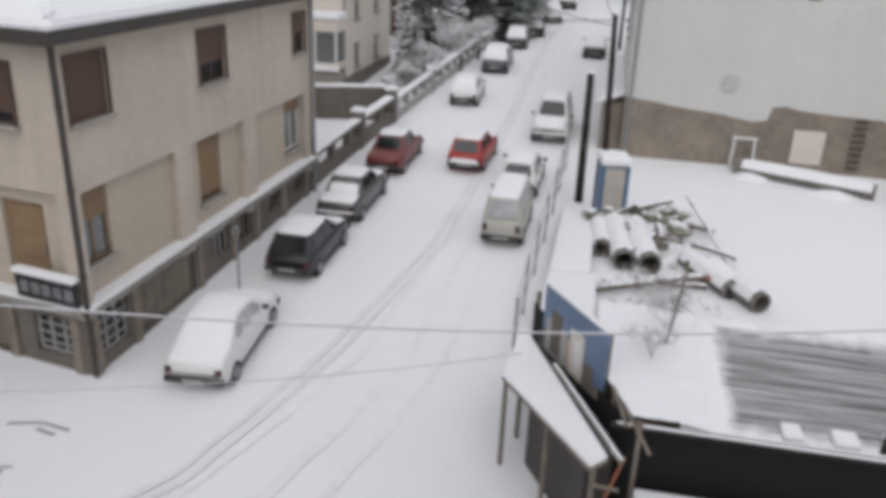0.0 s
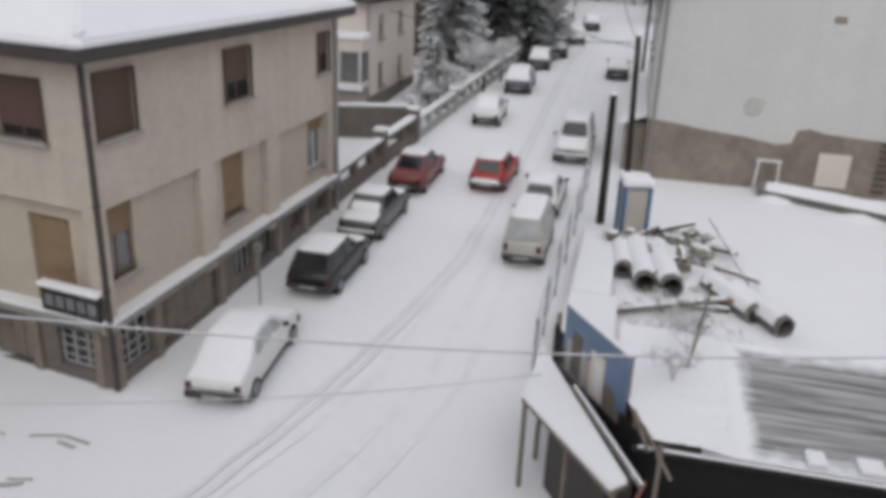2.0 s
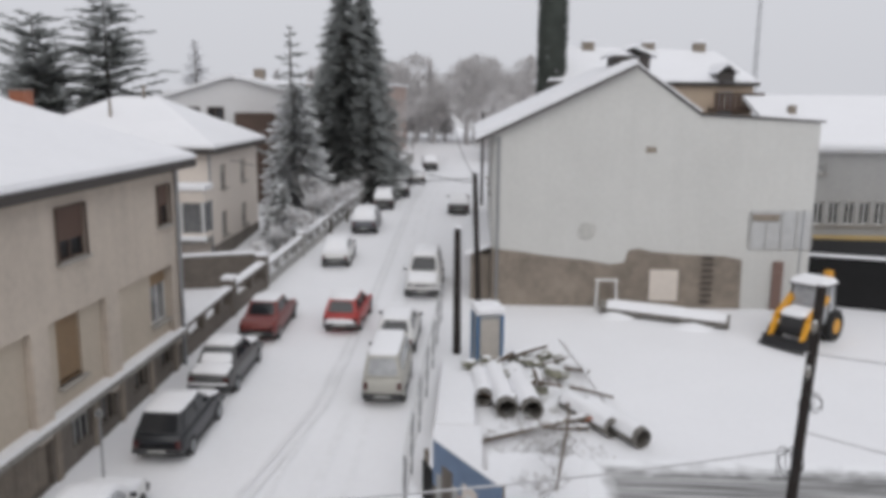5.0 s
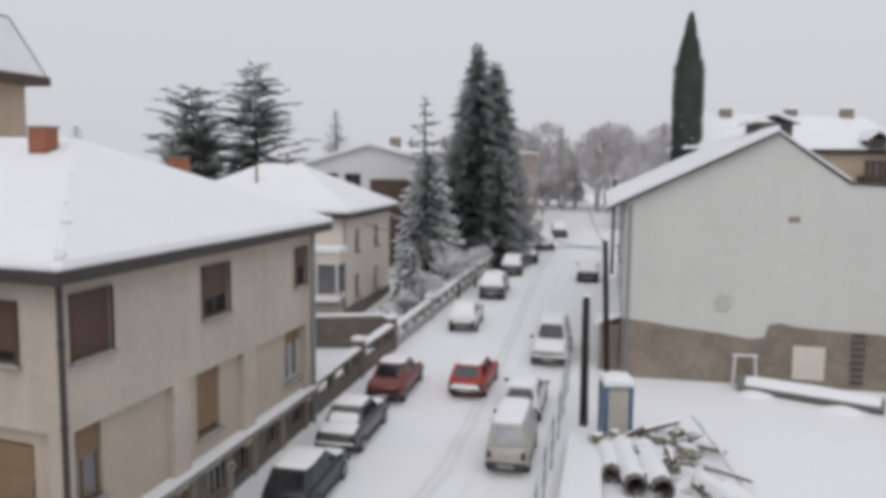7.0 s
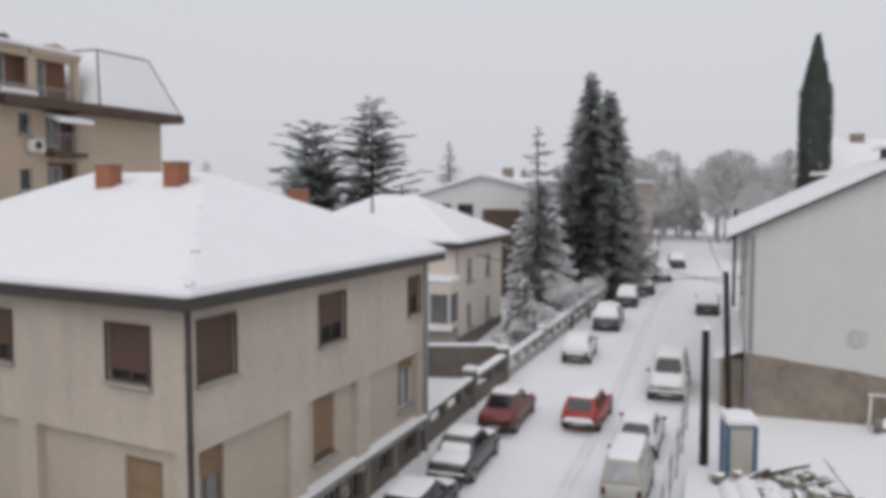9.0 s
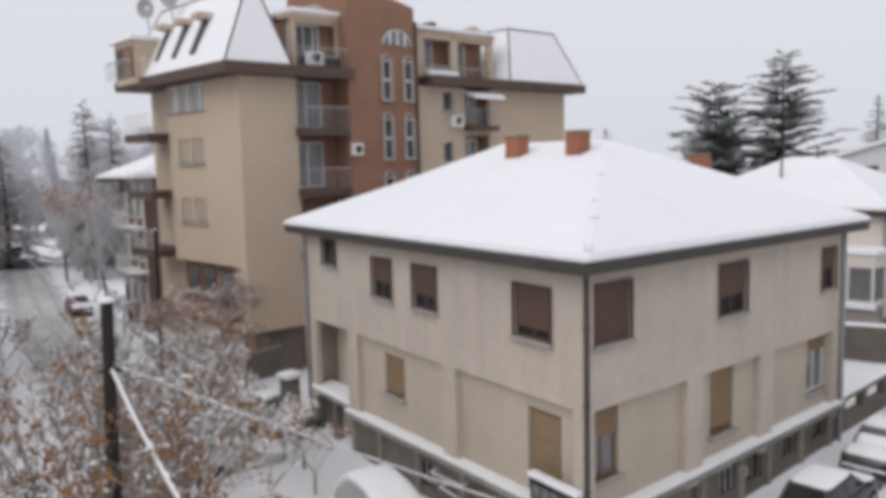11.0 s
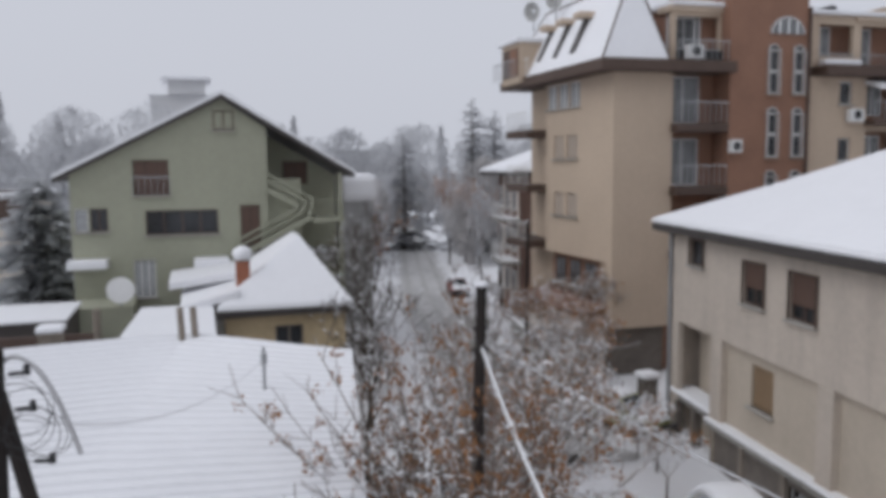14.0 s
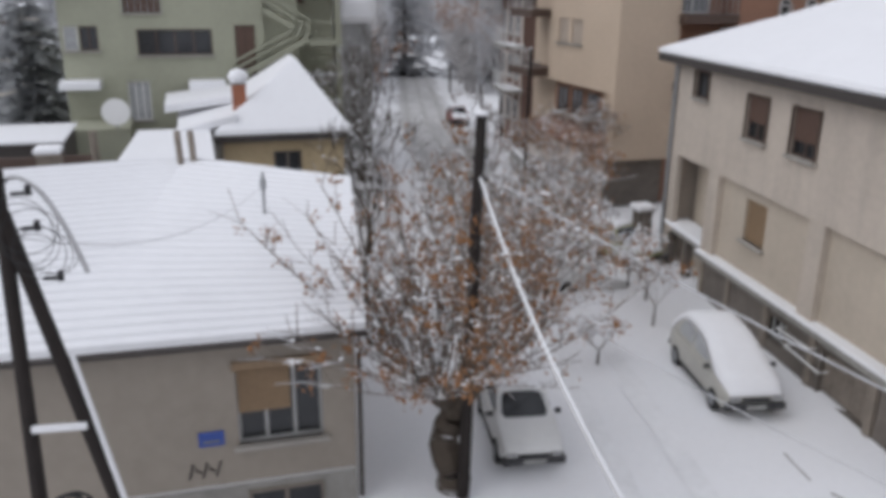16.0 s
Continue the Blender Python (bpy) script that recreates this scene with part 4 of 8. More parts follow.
    for x, y, z in ((-41.9, 18.2, 18.1), (-39.9, 18.6, 18.4)):
        bm = bmesh.new()
        tube(bm, (x, y, z - 0.6), (x, y, z + 0.5), 0.04)
        d = part("dish_mast", bm, GREYMETAL, h)
        bm = bmesh.new()
        ax = Vector((0.45, -0.8, -0.15))
        c_ = Vector((x, y, z + 0.5))
        tube(bm, c_, c_ + ax * 0.1, 0.12, 0.38, 18, False)
        tube(bm, c_ + ax * 0.1, c_ + ax * 0.2, 0.38, 0.52, 18, False)
        tube(bm, c_ + ax * 0.185, c_ + ax * 0.2, 0.535, 0.535, 18, False)
        part("dish", bm, GREYPAINT, d, "grey satellite dish")
    bm = bmesh.new()
    box(bm, -44.0, -35.3, 19.0, 23.5, 0, 14.42)
    part("core", bm, TAN, h)
    bm = bmesh.new()
    box(bm, -36.0, -33.75, 18.85, 21.5, 2.5, 14.4)
    part("core", bm, TAN, h)
    bm = bmesh.new()
    box(bm, -44.0, -35.2, 23.6, 41, 0, 14.42)
    part("core", bm, TAN, h)
    # roof tank
    bm = bmesh.new()
    tube(bm, (-36, 31.8, 18.0), (-36, 33.0, 18.3), 0.28, None, 12)
    tube(bm, (-36, 32.1, 17.3), (-36, 32.1, 18.0), 0.05)
    part("roof_tank", bm, DARKMETAL, h)


apartment_block()


# ---- green gable house ----
def green_house():
    h = thing("house", W, "sage green gabled house with outside stairs and snowy eaves", "house")
    x = -41.5
    m = frame_of((x, -5.7), (x, 7.3))
    Y = lambda y: y + 5.7
    holes = [(Y(0.95), Y(1.93), 12.06, 13.0), (Y(-2.86), Y(-1.22), 8.9, 10.6), (Y(-2.37), Y(1.04), 6.95, 8.15), (Y(-4.86), Y(-4.06), 7.2, 8.3), (Y(2.11), Y(3.08), 5.9, 8.33), (Y(-3.0), Y(-2.0), 3.9, 5.75), (Y(-5.55), Y(-4.94), 7.2, 8.3)]
    bm = bmesh.new()
    wall_panel(bm, 0, 9.2, 0, 9.7, 0.3, holes[1:])
    bmesh.ops.transform(bm, matrix=m, verts=bm.verts)
    part("wall", bm, GREEN, h)
    # gable over it
    bm = bmesh.new()
    pr = [(0, 9.7), (Y(-2.86), 9.7), (Y(-2.86), 10.6), (Y(-1.22), 10.6), (Y(-1.22), 9.7), (9.2, 9.7), (9.2, 12.15), (7.05, 13.55), (0, 9.95)]
    f = [bm.verts.new((u, 0, z)) for u, z in pr]
    g = [bm.verts.new((u, 0.3, z)) for u, z in pr]
    bm.faces.new(f), bm.faces.new(list(reversed(g)))
    for k in range(len(f)):
        bm.faces.new((f[k], g[k], g[(k + 1) % len(f)], f[(k + 1) % len(f)]))
    recalc(bm)
    bmesh.ops.transform(bm, matrix=m, verts=bm.verts)
    part("gable", bm, GREEN, h)
    window(h, m, *holes[0], -0.02, BROWNTRIM, GLASS, 0, None, True, 2)
    window(h, m, *holes[1], 0.12, BROWNTRIM, SHUTTER, 0, None, True, 3)
    railing(h, m, Y(-2.9), Y(-1.2), 8.9, 0.9, -0.1, PALERAIL)
    window(h, m, *holes[2], 0.12, BROWNTRIM, GLASS, 0, None, True, 4)
    window(h, m, *holes[3], 0.12, BROWNTRIM, GLASS, 0, None, True, 2)
    window(h, m, *holes[6], 0.12, WHITEPAINT, PALEGLASS, 0, None, True, 1)
    window(h, m, *holes[4], 0.12, BROWNTRIM, SHUTTER, 0, None, False, 2)
    window(h, m, *holes[5], 0.12, WHITEPAINT, PALEGLASS, 0, None, True, 3)
    for y0, y1, z in ((-5.85, -4.1, 5.5), (-0.2, 1.5, 5.4)):
        bm = bmesh.new()
        box(bm, Y(y0), Y(y1), -1.2, 0, z, z + 0.4, m, 0.08)
        part("awning_snow", bm, SNOW, h)
    # set-back stair hall
    bm = bmesh.new()
    prism(bm, [(9.2, 2.4), (13.0, 2.4), (13.0, 2.7), (9.2, 2.7)], 0, [12.0, 9.75, 9.75, 12.0])
    bmesh.ops.transform(bm, matrix=m, verts=bm.verts)
    part("recess_wall", bm, GREEN, h)
    bm = bmesh.new()
    box(bm, 12.75, 13.0, 0.0, 0.3, 0, 9.9, m)
    part("post", bm, GREEN, h)
    bm = bmesh.new()
    box(bm, 9.3, 12.7, 0.3, 2.4, 5.6, 5.8, m)
    part("landing", bm, CONCRETE, h)
    window(h, m, 10.2, 11.5, 9.3, 10.5, 2.32, BROWNTRIM, SHUTTER, 0, None, False, 2)
    for (u0, z0), (u1, z1) in (((7.6, 5.6), (11.5, 7.6)), ((9.2, 8.9), (11.5, 7.6))):
        for dz in (0.0, 0.55, 0.9):
            bm = bmesh.new()
            wd = 0.12 if dz else 0.28
            p = [(u0, z0 + dz), (u1, z1 + dz), (u1, z1 + dz + wd), (u0, z0 + dz + wd)]
            f = [bm.verts.new((u, -0.25, z)) for u, z in p]
            g = [bm.verts.new((u, -0.1, z)) for u, z in p]
            bm.faces.new(f), bm.faces.new(list(reversed(g)))
            for k in range(4):
                bm.faces.new((f[k], g[k], g[(k + 1) % 4], f[(k + 1) % 4]))
            recalc(bm)
            bmesh.ops.transform(bm, matrix=m, verts=bm.verts)
            part("stair_rail", bm, GREEN, h)
    bm = bmesh.new()
    box(bm, 11.4, 13.05, -0.25, 1.5, 7.35, 7.6, m)
    part("landing", bm, GREEN, h)
    railing(h, m, 11.4, 13.0, 7.6, 0.9, -0.2, GREEN)
    # roof
    for (y0, z0), (y1, z1) in (((-6.35, 9.75), (1.36, 13.75)), ((1.36, 13.75), (7.85, 9.85))):
        bm = bmesh.new()
        slab(bm, [(x + 0.5, y0, z0), (x + 0.5, y1, z1), (x - 14, y1, z1), (x - 14, y0, z0)], 0.18)
        part("roof", recalc(bm), FASCIA, h)
        bm = bmesh.new()
        slab(bm, [(x + 0.45, y0, z0 + 0.2), (x + 0.45, y1, z1 + 0.2), (x - 14, y1, z1 + 0.2), (x - 14, y0, z0 + 0.2)], 0.19)
        part("roof_snow", recalc(bm), ROOFSNOW, h)
    bm = bmesh.new()
    box(bm, -13.5, -0.35, -5.6, 5.2, 0, 9.6)
    bmesh.ops.transform(bm, matrix=Matrix.Translation((x, 0, 0)), verts=bm.verts)
    part("core", bm, GREEN, h)
    # lean-to with the dish
    bm = bmesh.new()
    box(bm, x + 0.02, x + 3.0, -5.4, -2.9, 0, 4.0)
    part("lean_to", bm, GREEN, h)
    d = thing("satellite_dish", pose(x + 3.1, -3.4, 4.0), "white satellite dish on a short mast", "satellite dish")
    bm = bmesh.new()
    tube(bm, (0, 0, 0), (0, 0, 1.0), 0.04)
    part("mast", bm, GREYMETAL, d)
    bm = bmesh.new()
    tube(bm, (0.05, 0, 0.75), (0.12, 0.02, 0.77), 0.2, 0.52, 20)
    tube(bm, (0.12, 0.02, 0.77), (0.2, 0.03, 0.8), 0.52, 0.6, 20)
    part("reflector", bm, WHITEPAINT, d)


green_house()


# ---- small ochre house ----
def ochre_house():
    h = thing("house", W, "small ochre house with a snowy hipped roof and chimney", "house")
    x, y0, y1 = -33.0, 0.95, 5.8
    m = frame_of((x, y0), (x, y1))
    hole = (1.95, 3.1, 1.75, 3.75)
    bm = bmesh.new()
    wall_panel(bm, 0, y1 - y0, 0, 4.4, 0.3, [hole])
    bmesh.ops.transform(bm, matrix=m, verts=bm.verts)
    part("wall", bm, YELLOW, h)
    window(h, m, *hole, 0.1, OLDWOOD, GLASS, 0, None, True, 2)
    bm = bmesh.new()
    box(bm, x - 7, x - 0.31, y0 + 0.001, y1 - 0.001, 0, 4.4)
    part("core", bm, YELLOW, h)
    bm = bmesh.new()
    box(bm, x - 6, x - 0.5, y0 - 1.5, y0 - 0.01, 0, 4.35)
    part("annex", bm, WHITEWALL, h)
    hip_roof(h, [(x + 0.4, y0 - 0.3), (x + 0.4, y1 + 0.25), (x - 7.4, y1 + 0.25), (x - 7.4, y0 - 0.3)], [(x - 2.6, 4.25), (x - 4.6, 4.25)], 4.5, 7.1)
    bm = bmesh.new()
    slab(bm, [(x + 0.1, y0 - 1.7, 4.75), (x + 0.1, y0 + 0.6, 5.3), (x - 6.3, y0 + 0.6, 5.3), (x - 6.3, y0 - 1.7, 4.75)], 0.28)
    part("annex_snow", recalc(bm), ROOFSNOW, h)
    bm = bmesh.new()
    slab(bm, [(x - 3, y0 - 2.2, 5.3), (x - 3, y0 + 1.5, 5.75), (x - 7.3, y0 + 1.5, 5.75), (x - 7.3, y0 - 2.2, 5.3)], 0.3)
    part("annex_snow", recalc(bm), ROOFSNOW, h)
    chimney(h, x - 1.2, 1.75, 4.8, 6.35, 0.55)
    bm = bmesh.new()
    bmesh.ops.create_icosphere(bm, subdivisions=2, radius=0.42, matrix=pose(x - 1.2, 1.75, 6.65) @ Matrix.Diagonal((1, 1, 0.75, 1)))
    part("chimney_snow", bm, SNOW, h)


ochre_house()


# ---- low house by the side street ----
def low_house():
    h = thing("house", W, "low taupe house with ribbed snowy sheet roof", "house")
    c, s_ = (-14.25, 2.6), (-14.6, -9.5)
    m = frame_of(s_, c)
    ln = (Vector(c) - Vector(s_)).length
    U = lambda y: ln * (y + 9.5) / 12.1
    holes = [(U(0.3), U(1.95), 1.62, 3.3), (U(-6.5), U(-5.0), 1.62, 3.3)]
    bm = bmesh.new()
    wall_panel(bm, 0, ln, -0.3, 3.85, 0.3, holes)
    bmesh.ops.transform(bm, matrix=m, verts=bm.verts)
    part("wall", bm, TAUPE, h)
    bm = bmesh.new()
    n_ = (-20.3, 3.55)
    mm = frame_of(c, n_)
    box(bm, 0.02, (Vector(c) - Vector(n_)).length, 0.0, 0.3, -0.3, 3.85, mm)
    part("wall", bm, TAUPE, h)
    bm = bmesh.new()
    prism(bm, [(-14.6, 2.3), (-20.0, 3.2), (-23.5, -1.0), (-23.5, -9.3), (-14.95, -9.3)], 0, 3.8)
    part("core", bm, TAUPE, h)
    w = window(h, m, *holes[0], 0.1, GREYPAINT, GLASS, 0, None, True, 3)
    a, b = holes[0][0], holes[0][1]
    bm = bmesh.new()
    box(bm, a - 0.05, b, -0.08, 0.08, 3.25, 3.42, m)
    part("shutter_box", bm, TANSHUTTER, w)
    bm = bmesh.new()
    slats(bm, a + 0.03, a + (b - a) * 0.62, 2.3, 3.25, 0.05)
    bmesh.ops.transform(bm, matrix=m, verts=bm.verts)
    part("roller_shutter", bm, TANSHUTTER, w)
    window(h, m, U(0.4), U(1.9), 0.05, 0.6, -0.09, OLDWOOD, GLASS, 0, None, False, 2)
    window(h, m, *holes[1], 0.1, WHITEPAINT, GLASS, 0.4, TANSHUTTER, True, 2)
    # roof sheet: ridge at the back, ribs across
    A, B_, C_, D = Vector((-13.8, 2.75, 4.0)), Vector((-14.4, -9.8, 4.0)), Vector((-22.6, -9.8, 5.3)), Vector((-20.4, 3.75, 5.3))
    E_ = Vector((-23.7, -0.6, 5.4))
    bm = bmesh.new()
    tube(bm, A + Vector((0, 0.02, -0.04)), B_ + Vector((0, 0, -0.04)), 0.06, None, 8)
    part("gutter", bm, FASCIA, h)
    bm = bmesh.new()
    slab(bm, [A, A.lerp(D, 0.06), B_.lerp(C_, 0.06), B_], 0.12)
    part("eaves_board", recalc(bm), FASCIA, h)
    bm = bmesh.new()
    nn = 26
    rows = []
    for i in range(nn * 5 + 1):
        t = i / (nn * 5)
        ph = (i % 5)
        dz = (0.16, 0.165, 0.16, 0.13, 0.02)[ph]
        row = []
        for j in range(15):
            f = j / 14
            lo = A.lerp(B_, f)
            hi = D.lerp(E_, f / 0.45) if f < 0.45 else E_.lerp(C_, (f - 0.45) / 0.55)
            p = lo.lerp(hi, t)
            row.append(bm.verts.new((p.x, p.y, p.z + dz + 0.03 * noise.noise((p.x * 0.6, p.y * 0.6, 1)))))
        rows.append(row)
    for i in range(nn * 5):
        for j in range(14):
            bm.faces.new((rows[i][j], rows[i + 1][j], rows[i + 1][j + 1], rows[i][j + 1]))
    ed = [rows[0], [r[0] for r in rows], [r[-1] for r in rows]]
    for e in ed:
        low = [bm.verts.new((v.co.x, v.co.y, v.co.z - 0.16)) for v in e]
        for k in range(len(e) - 1):
            bm.faces.new((e[k], e[k + 1], low[k + 1], low[k]))
    recalc(bm)
    part("roof_snow", bm, ROOFSNOW, h, "thin snow over a ribbed sheet roof")
    bm = bmesh.new()
    box(bm, 0.01, ln - 0.01, -0.05, -0.004, -0.3, 0.78, m)
    part("base_band", bm, CONCRETE, h, "grey cement band along the wall foot")
    bm = bmesh.new()
    tube(bm, (-14.2, 2.68, 0.1), (-14.2, 2.68, 3.8), 0.05, None, 8)
    part("downpipe", bm, FASCIA, h)
    bm = bmesh.new()
    box(bm, U(-0.46), U(0.02), -0.03, -0.005, 1.68, 2.0, m, 0.01)
    sg = part("street_sign", bm, mat("blue_enamel", (0.03, 0.07, 0.3), 0.4, 0, 8, 0.1, 2, 0), h, "blue enamel street sign")
    bm = bmesh.new()
    box(bm, U(-0.38), U(-0.06), -0.036, -0.031, 1.76, 1.81, m)
    part("bar", bm, CURTAIN, sg)
    bm = bmesh.new()
    for k in range(5):
        tube(bm, m @ Vector((U(-0.7) + 0.13 * k, -0.012, 1.0 + 0.2 * (k % 2))), m @ Vector((U(-0.6) + 0.13 * k, -0.012, 1.32 - 0.2 * (k % 2))), 0.025, None, 5)
    part("scrawl", bm, FASCIA, h, "dark painted scrawl on the wall")


low_house()


# ---- buildings farther off ----
def plain_building(name, label, p0, p1, depth, z0, z1, material, wins=(), snow=0.25, over=0.3):
    """A building with one seen side from p0 to p1, a snowy flat roof and windows (u0, u1, z0, z1)."""
    h = thing(name, W, label, "building")
    m = frame_of(p0, p1)
    ln = (Vector(p0) - Vector(p1)).length
    bm = bmesh.new()
    wall_panel(bm, 0, ln, z0, z1, 0.3, list(wins))
    bmesh.ops.transform(bm, matrix=m, verts=bm.verts)
    part("wall", bm, material, h)
    bm = bmesh.new()
    box(bm, 0.003, ln - 0.003, 0.31, depth, z0, z1 - 0.01, m)
    part("core", bm, material, h)
    for w in wins:
        window(h, m, *w, 0.1, WHITEPAINT, GLASS, 0, None, True, 2)
    bm = bmesh.new()
    box(bm, -over, ln + over, -over, depth + over, z1, z1 + snow, m, 0.06)
    part("roof_snow", bm, ROOFSNOW, h)
    return h, m


def far_buildings():
    # brick house beyond the apartment block
    h = thing("house", W, "brick house with a snowy hipped roof beside the side street", "house")
    m = frame_of((-56, 21.5), (-49.5, 20.5))
    bm = bmesh.new()
    box(bm, 0, 6.5, 0, 8, 0, 9.5, m)
    part("wall", bm, DULLBRICK, h)
    for u in (1.9, 4.2, 6.2):
        bm = bmesh.new()
        box(bm, u, u + 0.35, -0.05, 0.0, 0, 9.5, m)
        part("pale_strip", bm, CREAM, h)
    for z in (3.9, 6.7):
        bm = bmesh.new()
        box(bm, 3.6, 7.4, -1.3, -0.05, z - 0.25, z, m)
        b = part("balcony", bm, CONCRETE, h, "concrete balcony with a white railing")
        railing(b, m, 3.65, 7.35, z, 0.95, -1.25, WHITEPAINT)
    for k in range(3):
        for z in (1.5, 4.4, 7.2):
            window(h, m, 0.6 + 2 * k, 1.8 + 2 * k, z, z + 1.5, -0.06, WHITEPAINT, GLASS, 0, None, True, 2)
    hip_roof(h, [(-48.6, 19.6), (-48.0, 29.5), (-57, 30), (-57, 20.4)], [(-52, 24.5), (-53.5, 24.5)], 9.75, 11.6)
    # grey house behind the bay house
    h = thing("house", W, "pale grey low-gabled house behind snowy conifers", "house")
    bm = bmesh.new()
    prof = [(-24.6, 1), (-13.4, 1), (-13.4, 10.3), (-18.4, 11.5), (-24.6, 9.7)]
    for yy in (62, 72):
        bm.faces.new([bm.verts.new((px_, yy, pz_)) for px_, pz_ in prof])
    bm.verts.ensure_lookup_table()
    for k in range(5):
        bm.faces.new([bm.verts[i] for i in (k, (k + 1) % 5, 5 + (k + 1) % 5, 5 + k)])
    part("wall", recalc(bm), PALE, h)
    for (xa, za), (xb, zb) in (((-25.0, 9.6), (-18.4, 11.52)), ((-18.4, 11.52), (-13.0, 10.22))):
        bm = bmesh.new()
        slab(bm, [(xa, 61.6, za + 0.3), (xb, 61.6, zb + 0.3), (xb, 72.3, zb + 0.3), (xa, 72.3, za + 0.3)], 0.28)
        part("roof_snow", recalc(bm), ROOFSNOW, h)
    for a in (-22.3, -20.4):
        window(h, frame_of((-25, 62), (-13, 62)), a + 25, a + 26.3, 8.3, 9.3, -0.06, BROWNTRIM, GLASS, 0, None, True, 2)
    bm = bmesh.new()
    box(bm, -17.7, -16.9, 65.6, 66.4, 11.0, 12.3, None, 0.04)
    part("chimney", bm, OLDWALL, h)
    bm = bmesh.new()
    box(bm, -17.9, -14.6, 60.5, 61.9, 2, 8.9, None, 0.04)
    solo("garden_shed", bm, BROWNTRIM, W, "dark brown boarded annex behind the conifers", "shed")
    # pink block down the street
    ws = [(2 + 3.2 * i, 3.4 + 3.2 * i, z, z + 1.5) for i in range(5) for z in (5.2, 8.0)]
    plain_building("apartment_building", "pinkish three-storey block far down the street", (-8.6, 82), (-8.2, 100), 10, 2, 11.3, PINK, ws)
    plain_building("apartment_building", "pinkish end wall of a far block", (-14, 81.5), (-8.7, 81.5), 6, 2, 11.2, PINK, [(1, 2.2, 5, 6.5), (3, 4.2, 5, 6.5), (1, 2.2, 8, 9.5), (3, 4.2, 8, 9.5)])
    # house behind the gable house, with a balcony
    h = thing("house", W, "house with a dark balcony, tan wall and snow-covered roof", "house")
    m = frame_of((8.5, 51), (17.2, 51))
    bm = bmesh.new()
    wall_panel(bm, 0, 8.7, 1, 11.1, 0.3, [(6.6, 7.5, 9.3, 10.7)])
    bmesh.ops.transform(bm, matrix=m, verts=bm.verts)
    part("wall", bm, TAN, h)
    window(h, m, 6.6, 7.5, 9.3, 10.7, 0.1, WHITEPAINT, PALEGLASS, 0, None, False, 2)
    bm = bmesh.new()
    box(bm, 8.5, 17.2, 51.31, 60.0, 1, 11.0)
    part("core", bm, TAN, h)
    bm = bmesh.new()
    prism(bm, [(4.6, 50.7), (17.5, 50.7), (17.5, 60.5), (4.6, 60.5)], 11.0, 11.2)
    part("fascia_board", bm, FASCIA, h, "dark eaves board")
    bm = bmesh.new()
    lo_ = [bm.verts.new(q) for q in ((4.5, 50.6, 11.22), (17.6, 50.6, 11.22), (17.6, 64, 11.22), (4.5, 64, 11.22))]
    a_, b_ = bm.verts.new((6.5, 57.5, 13.75)), bm.verts.new((16.6, 57.5, 13.5))
    for q in ((lo_[0], lo_[1], b_, a_), (lo_[1], lo_[2], b_), (lo_[2], lo_[3], a_, b_), (lo_[3], lo_[0], a_), tuple(reversed(lo_))):
        bm.faces.new(q)
    recalc(bm)
    bmesh.ops.bevel(bm, geom=list(bm.edges), offset=0.08, segments=2, affect="EDGES")
    part("roof_snow", bm, ROOFSNOW, h, "hipped roof under snow")
    bm = bmesh.new()
    box(bm, 5.0, 8.49, 51.6, 59.0, 1, 11.0)
    part("side_wing", bm, TAN, h)
    bm = bmesh.new()
    box(bm, 6.0, 9.0, -1.2, -0.02, 9.5, 9.7, m)
    bal = part("balcony", bm, BROWNTRIM, h, "dark boarded balcony")
    for k in range(9):
        bm = bmesh.new()
        box(bm, 6.02 + 0.33 * k, 6.3 + 0.33 * k, -1.2, -1.15, 9.7, 10.5, m)
        part("board", bm, BROWNTRIM, bal)
    bm = bmesh.new()
    box(bm, 6.0, 9.0, -1.24, -1.12, 10.5, 10.6, m)
    part("rail", bm, BROWNTRIM, bal)
    bm = bmesh.new()
    box(bm, 6.45, 7.4, -0.3, 3.0, 11.1, 11.85, m)
    dm = part("dormer", bm, FASCIA, h, "small dark dormer with a snowy cap")
    bm = bmesh.new()
    for q in ([(14.75, 50.4, 11.85), (15.42, 50.4, 12.4), (15.42, 54, 12.4), (14.75, 54, 11.85)], [(15.42, 50.4, 12.4), (16.1, 50.4, 11.85), (16.1, 54, 11.85), (15.42, 54, 12.4)]):
        slab(bm, q, 0.14)
    part("dormer_snow", recalc(bm), ROOFSNOW, dm)
    for dx_, dy_ in ((7.4, 56.6), (11.6, 57.2), (15.0, 57.0)):
        bm = bmesh.new()
        box(bm, dx_, dx_ + 0.8, dy_, dy_ + 0.5, 13.2, 13.95, None, 0.03)
        c_ = part("chimney", bm, OLDWALL, h)
        bm = bmesh.new()
        box(bm, dx_ - 0.06, dx_ + 0.86, dy_ - 0.06, dy_ + 0.56, 13.95, 14.1, None, 0.05)
        part("snow_cap", bm, SNOW, c_)
    mast_ = thing("lattice_mast", pose(23.6, 70, 2.7), "thin grey lattice mast behind the roofs", "mast")
    for dx_, dy_ in ((-0.2, -0.2), (0.2, -0.2), (0, 0.2)):
        bm = bmesh.new()
        tube(bm, (dx_, dy_, 0), (dx_ * 0.5, dy_ * 0.5, 17), 0.05, 0.03, 5)
        part("leg", bm, GREYMETAL, mast_)
    for k in range(16):
        bm = bmesh.new()
        z_ = 1 + k
        tube(bm, (-0.2, -0.2, z_), (0.2, -0.2, z_ + 0.5), 0.025, None, 4)
        part("brace", bm, GREYMETAL, mast_)
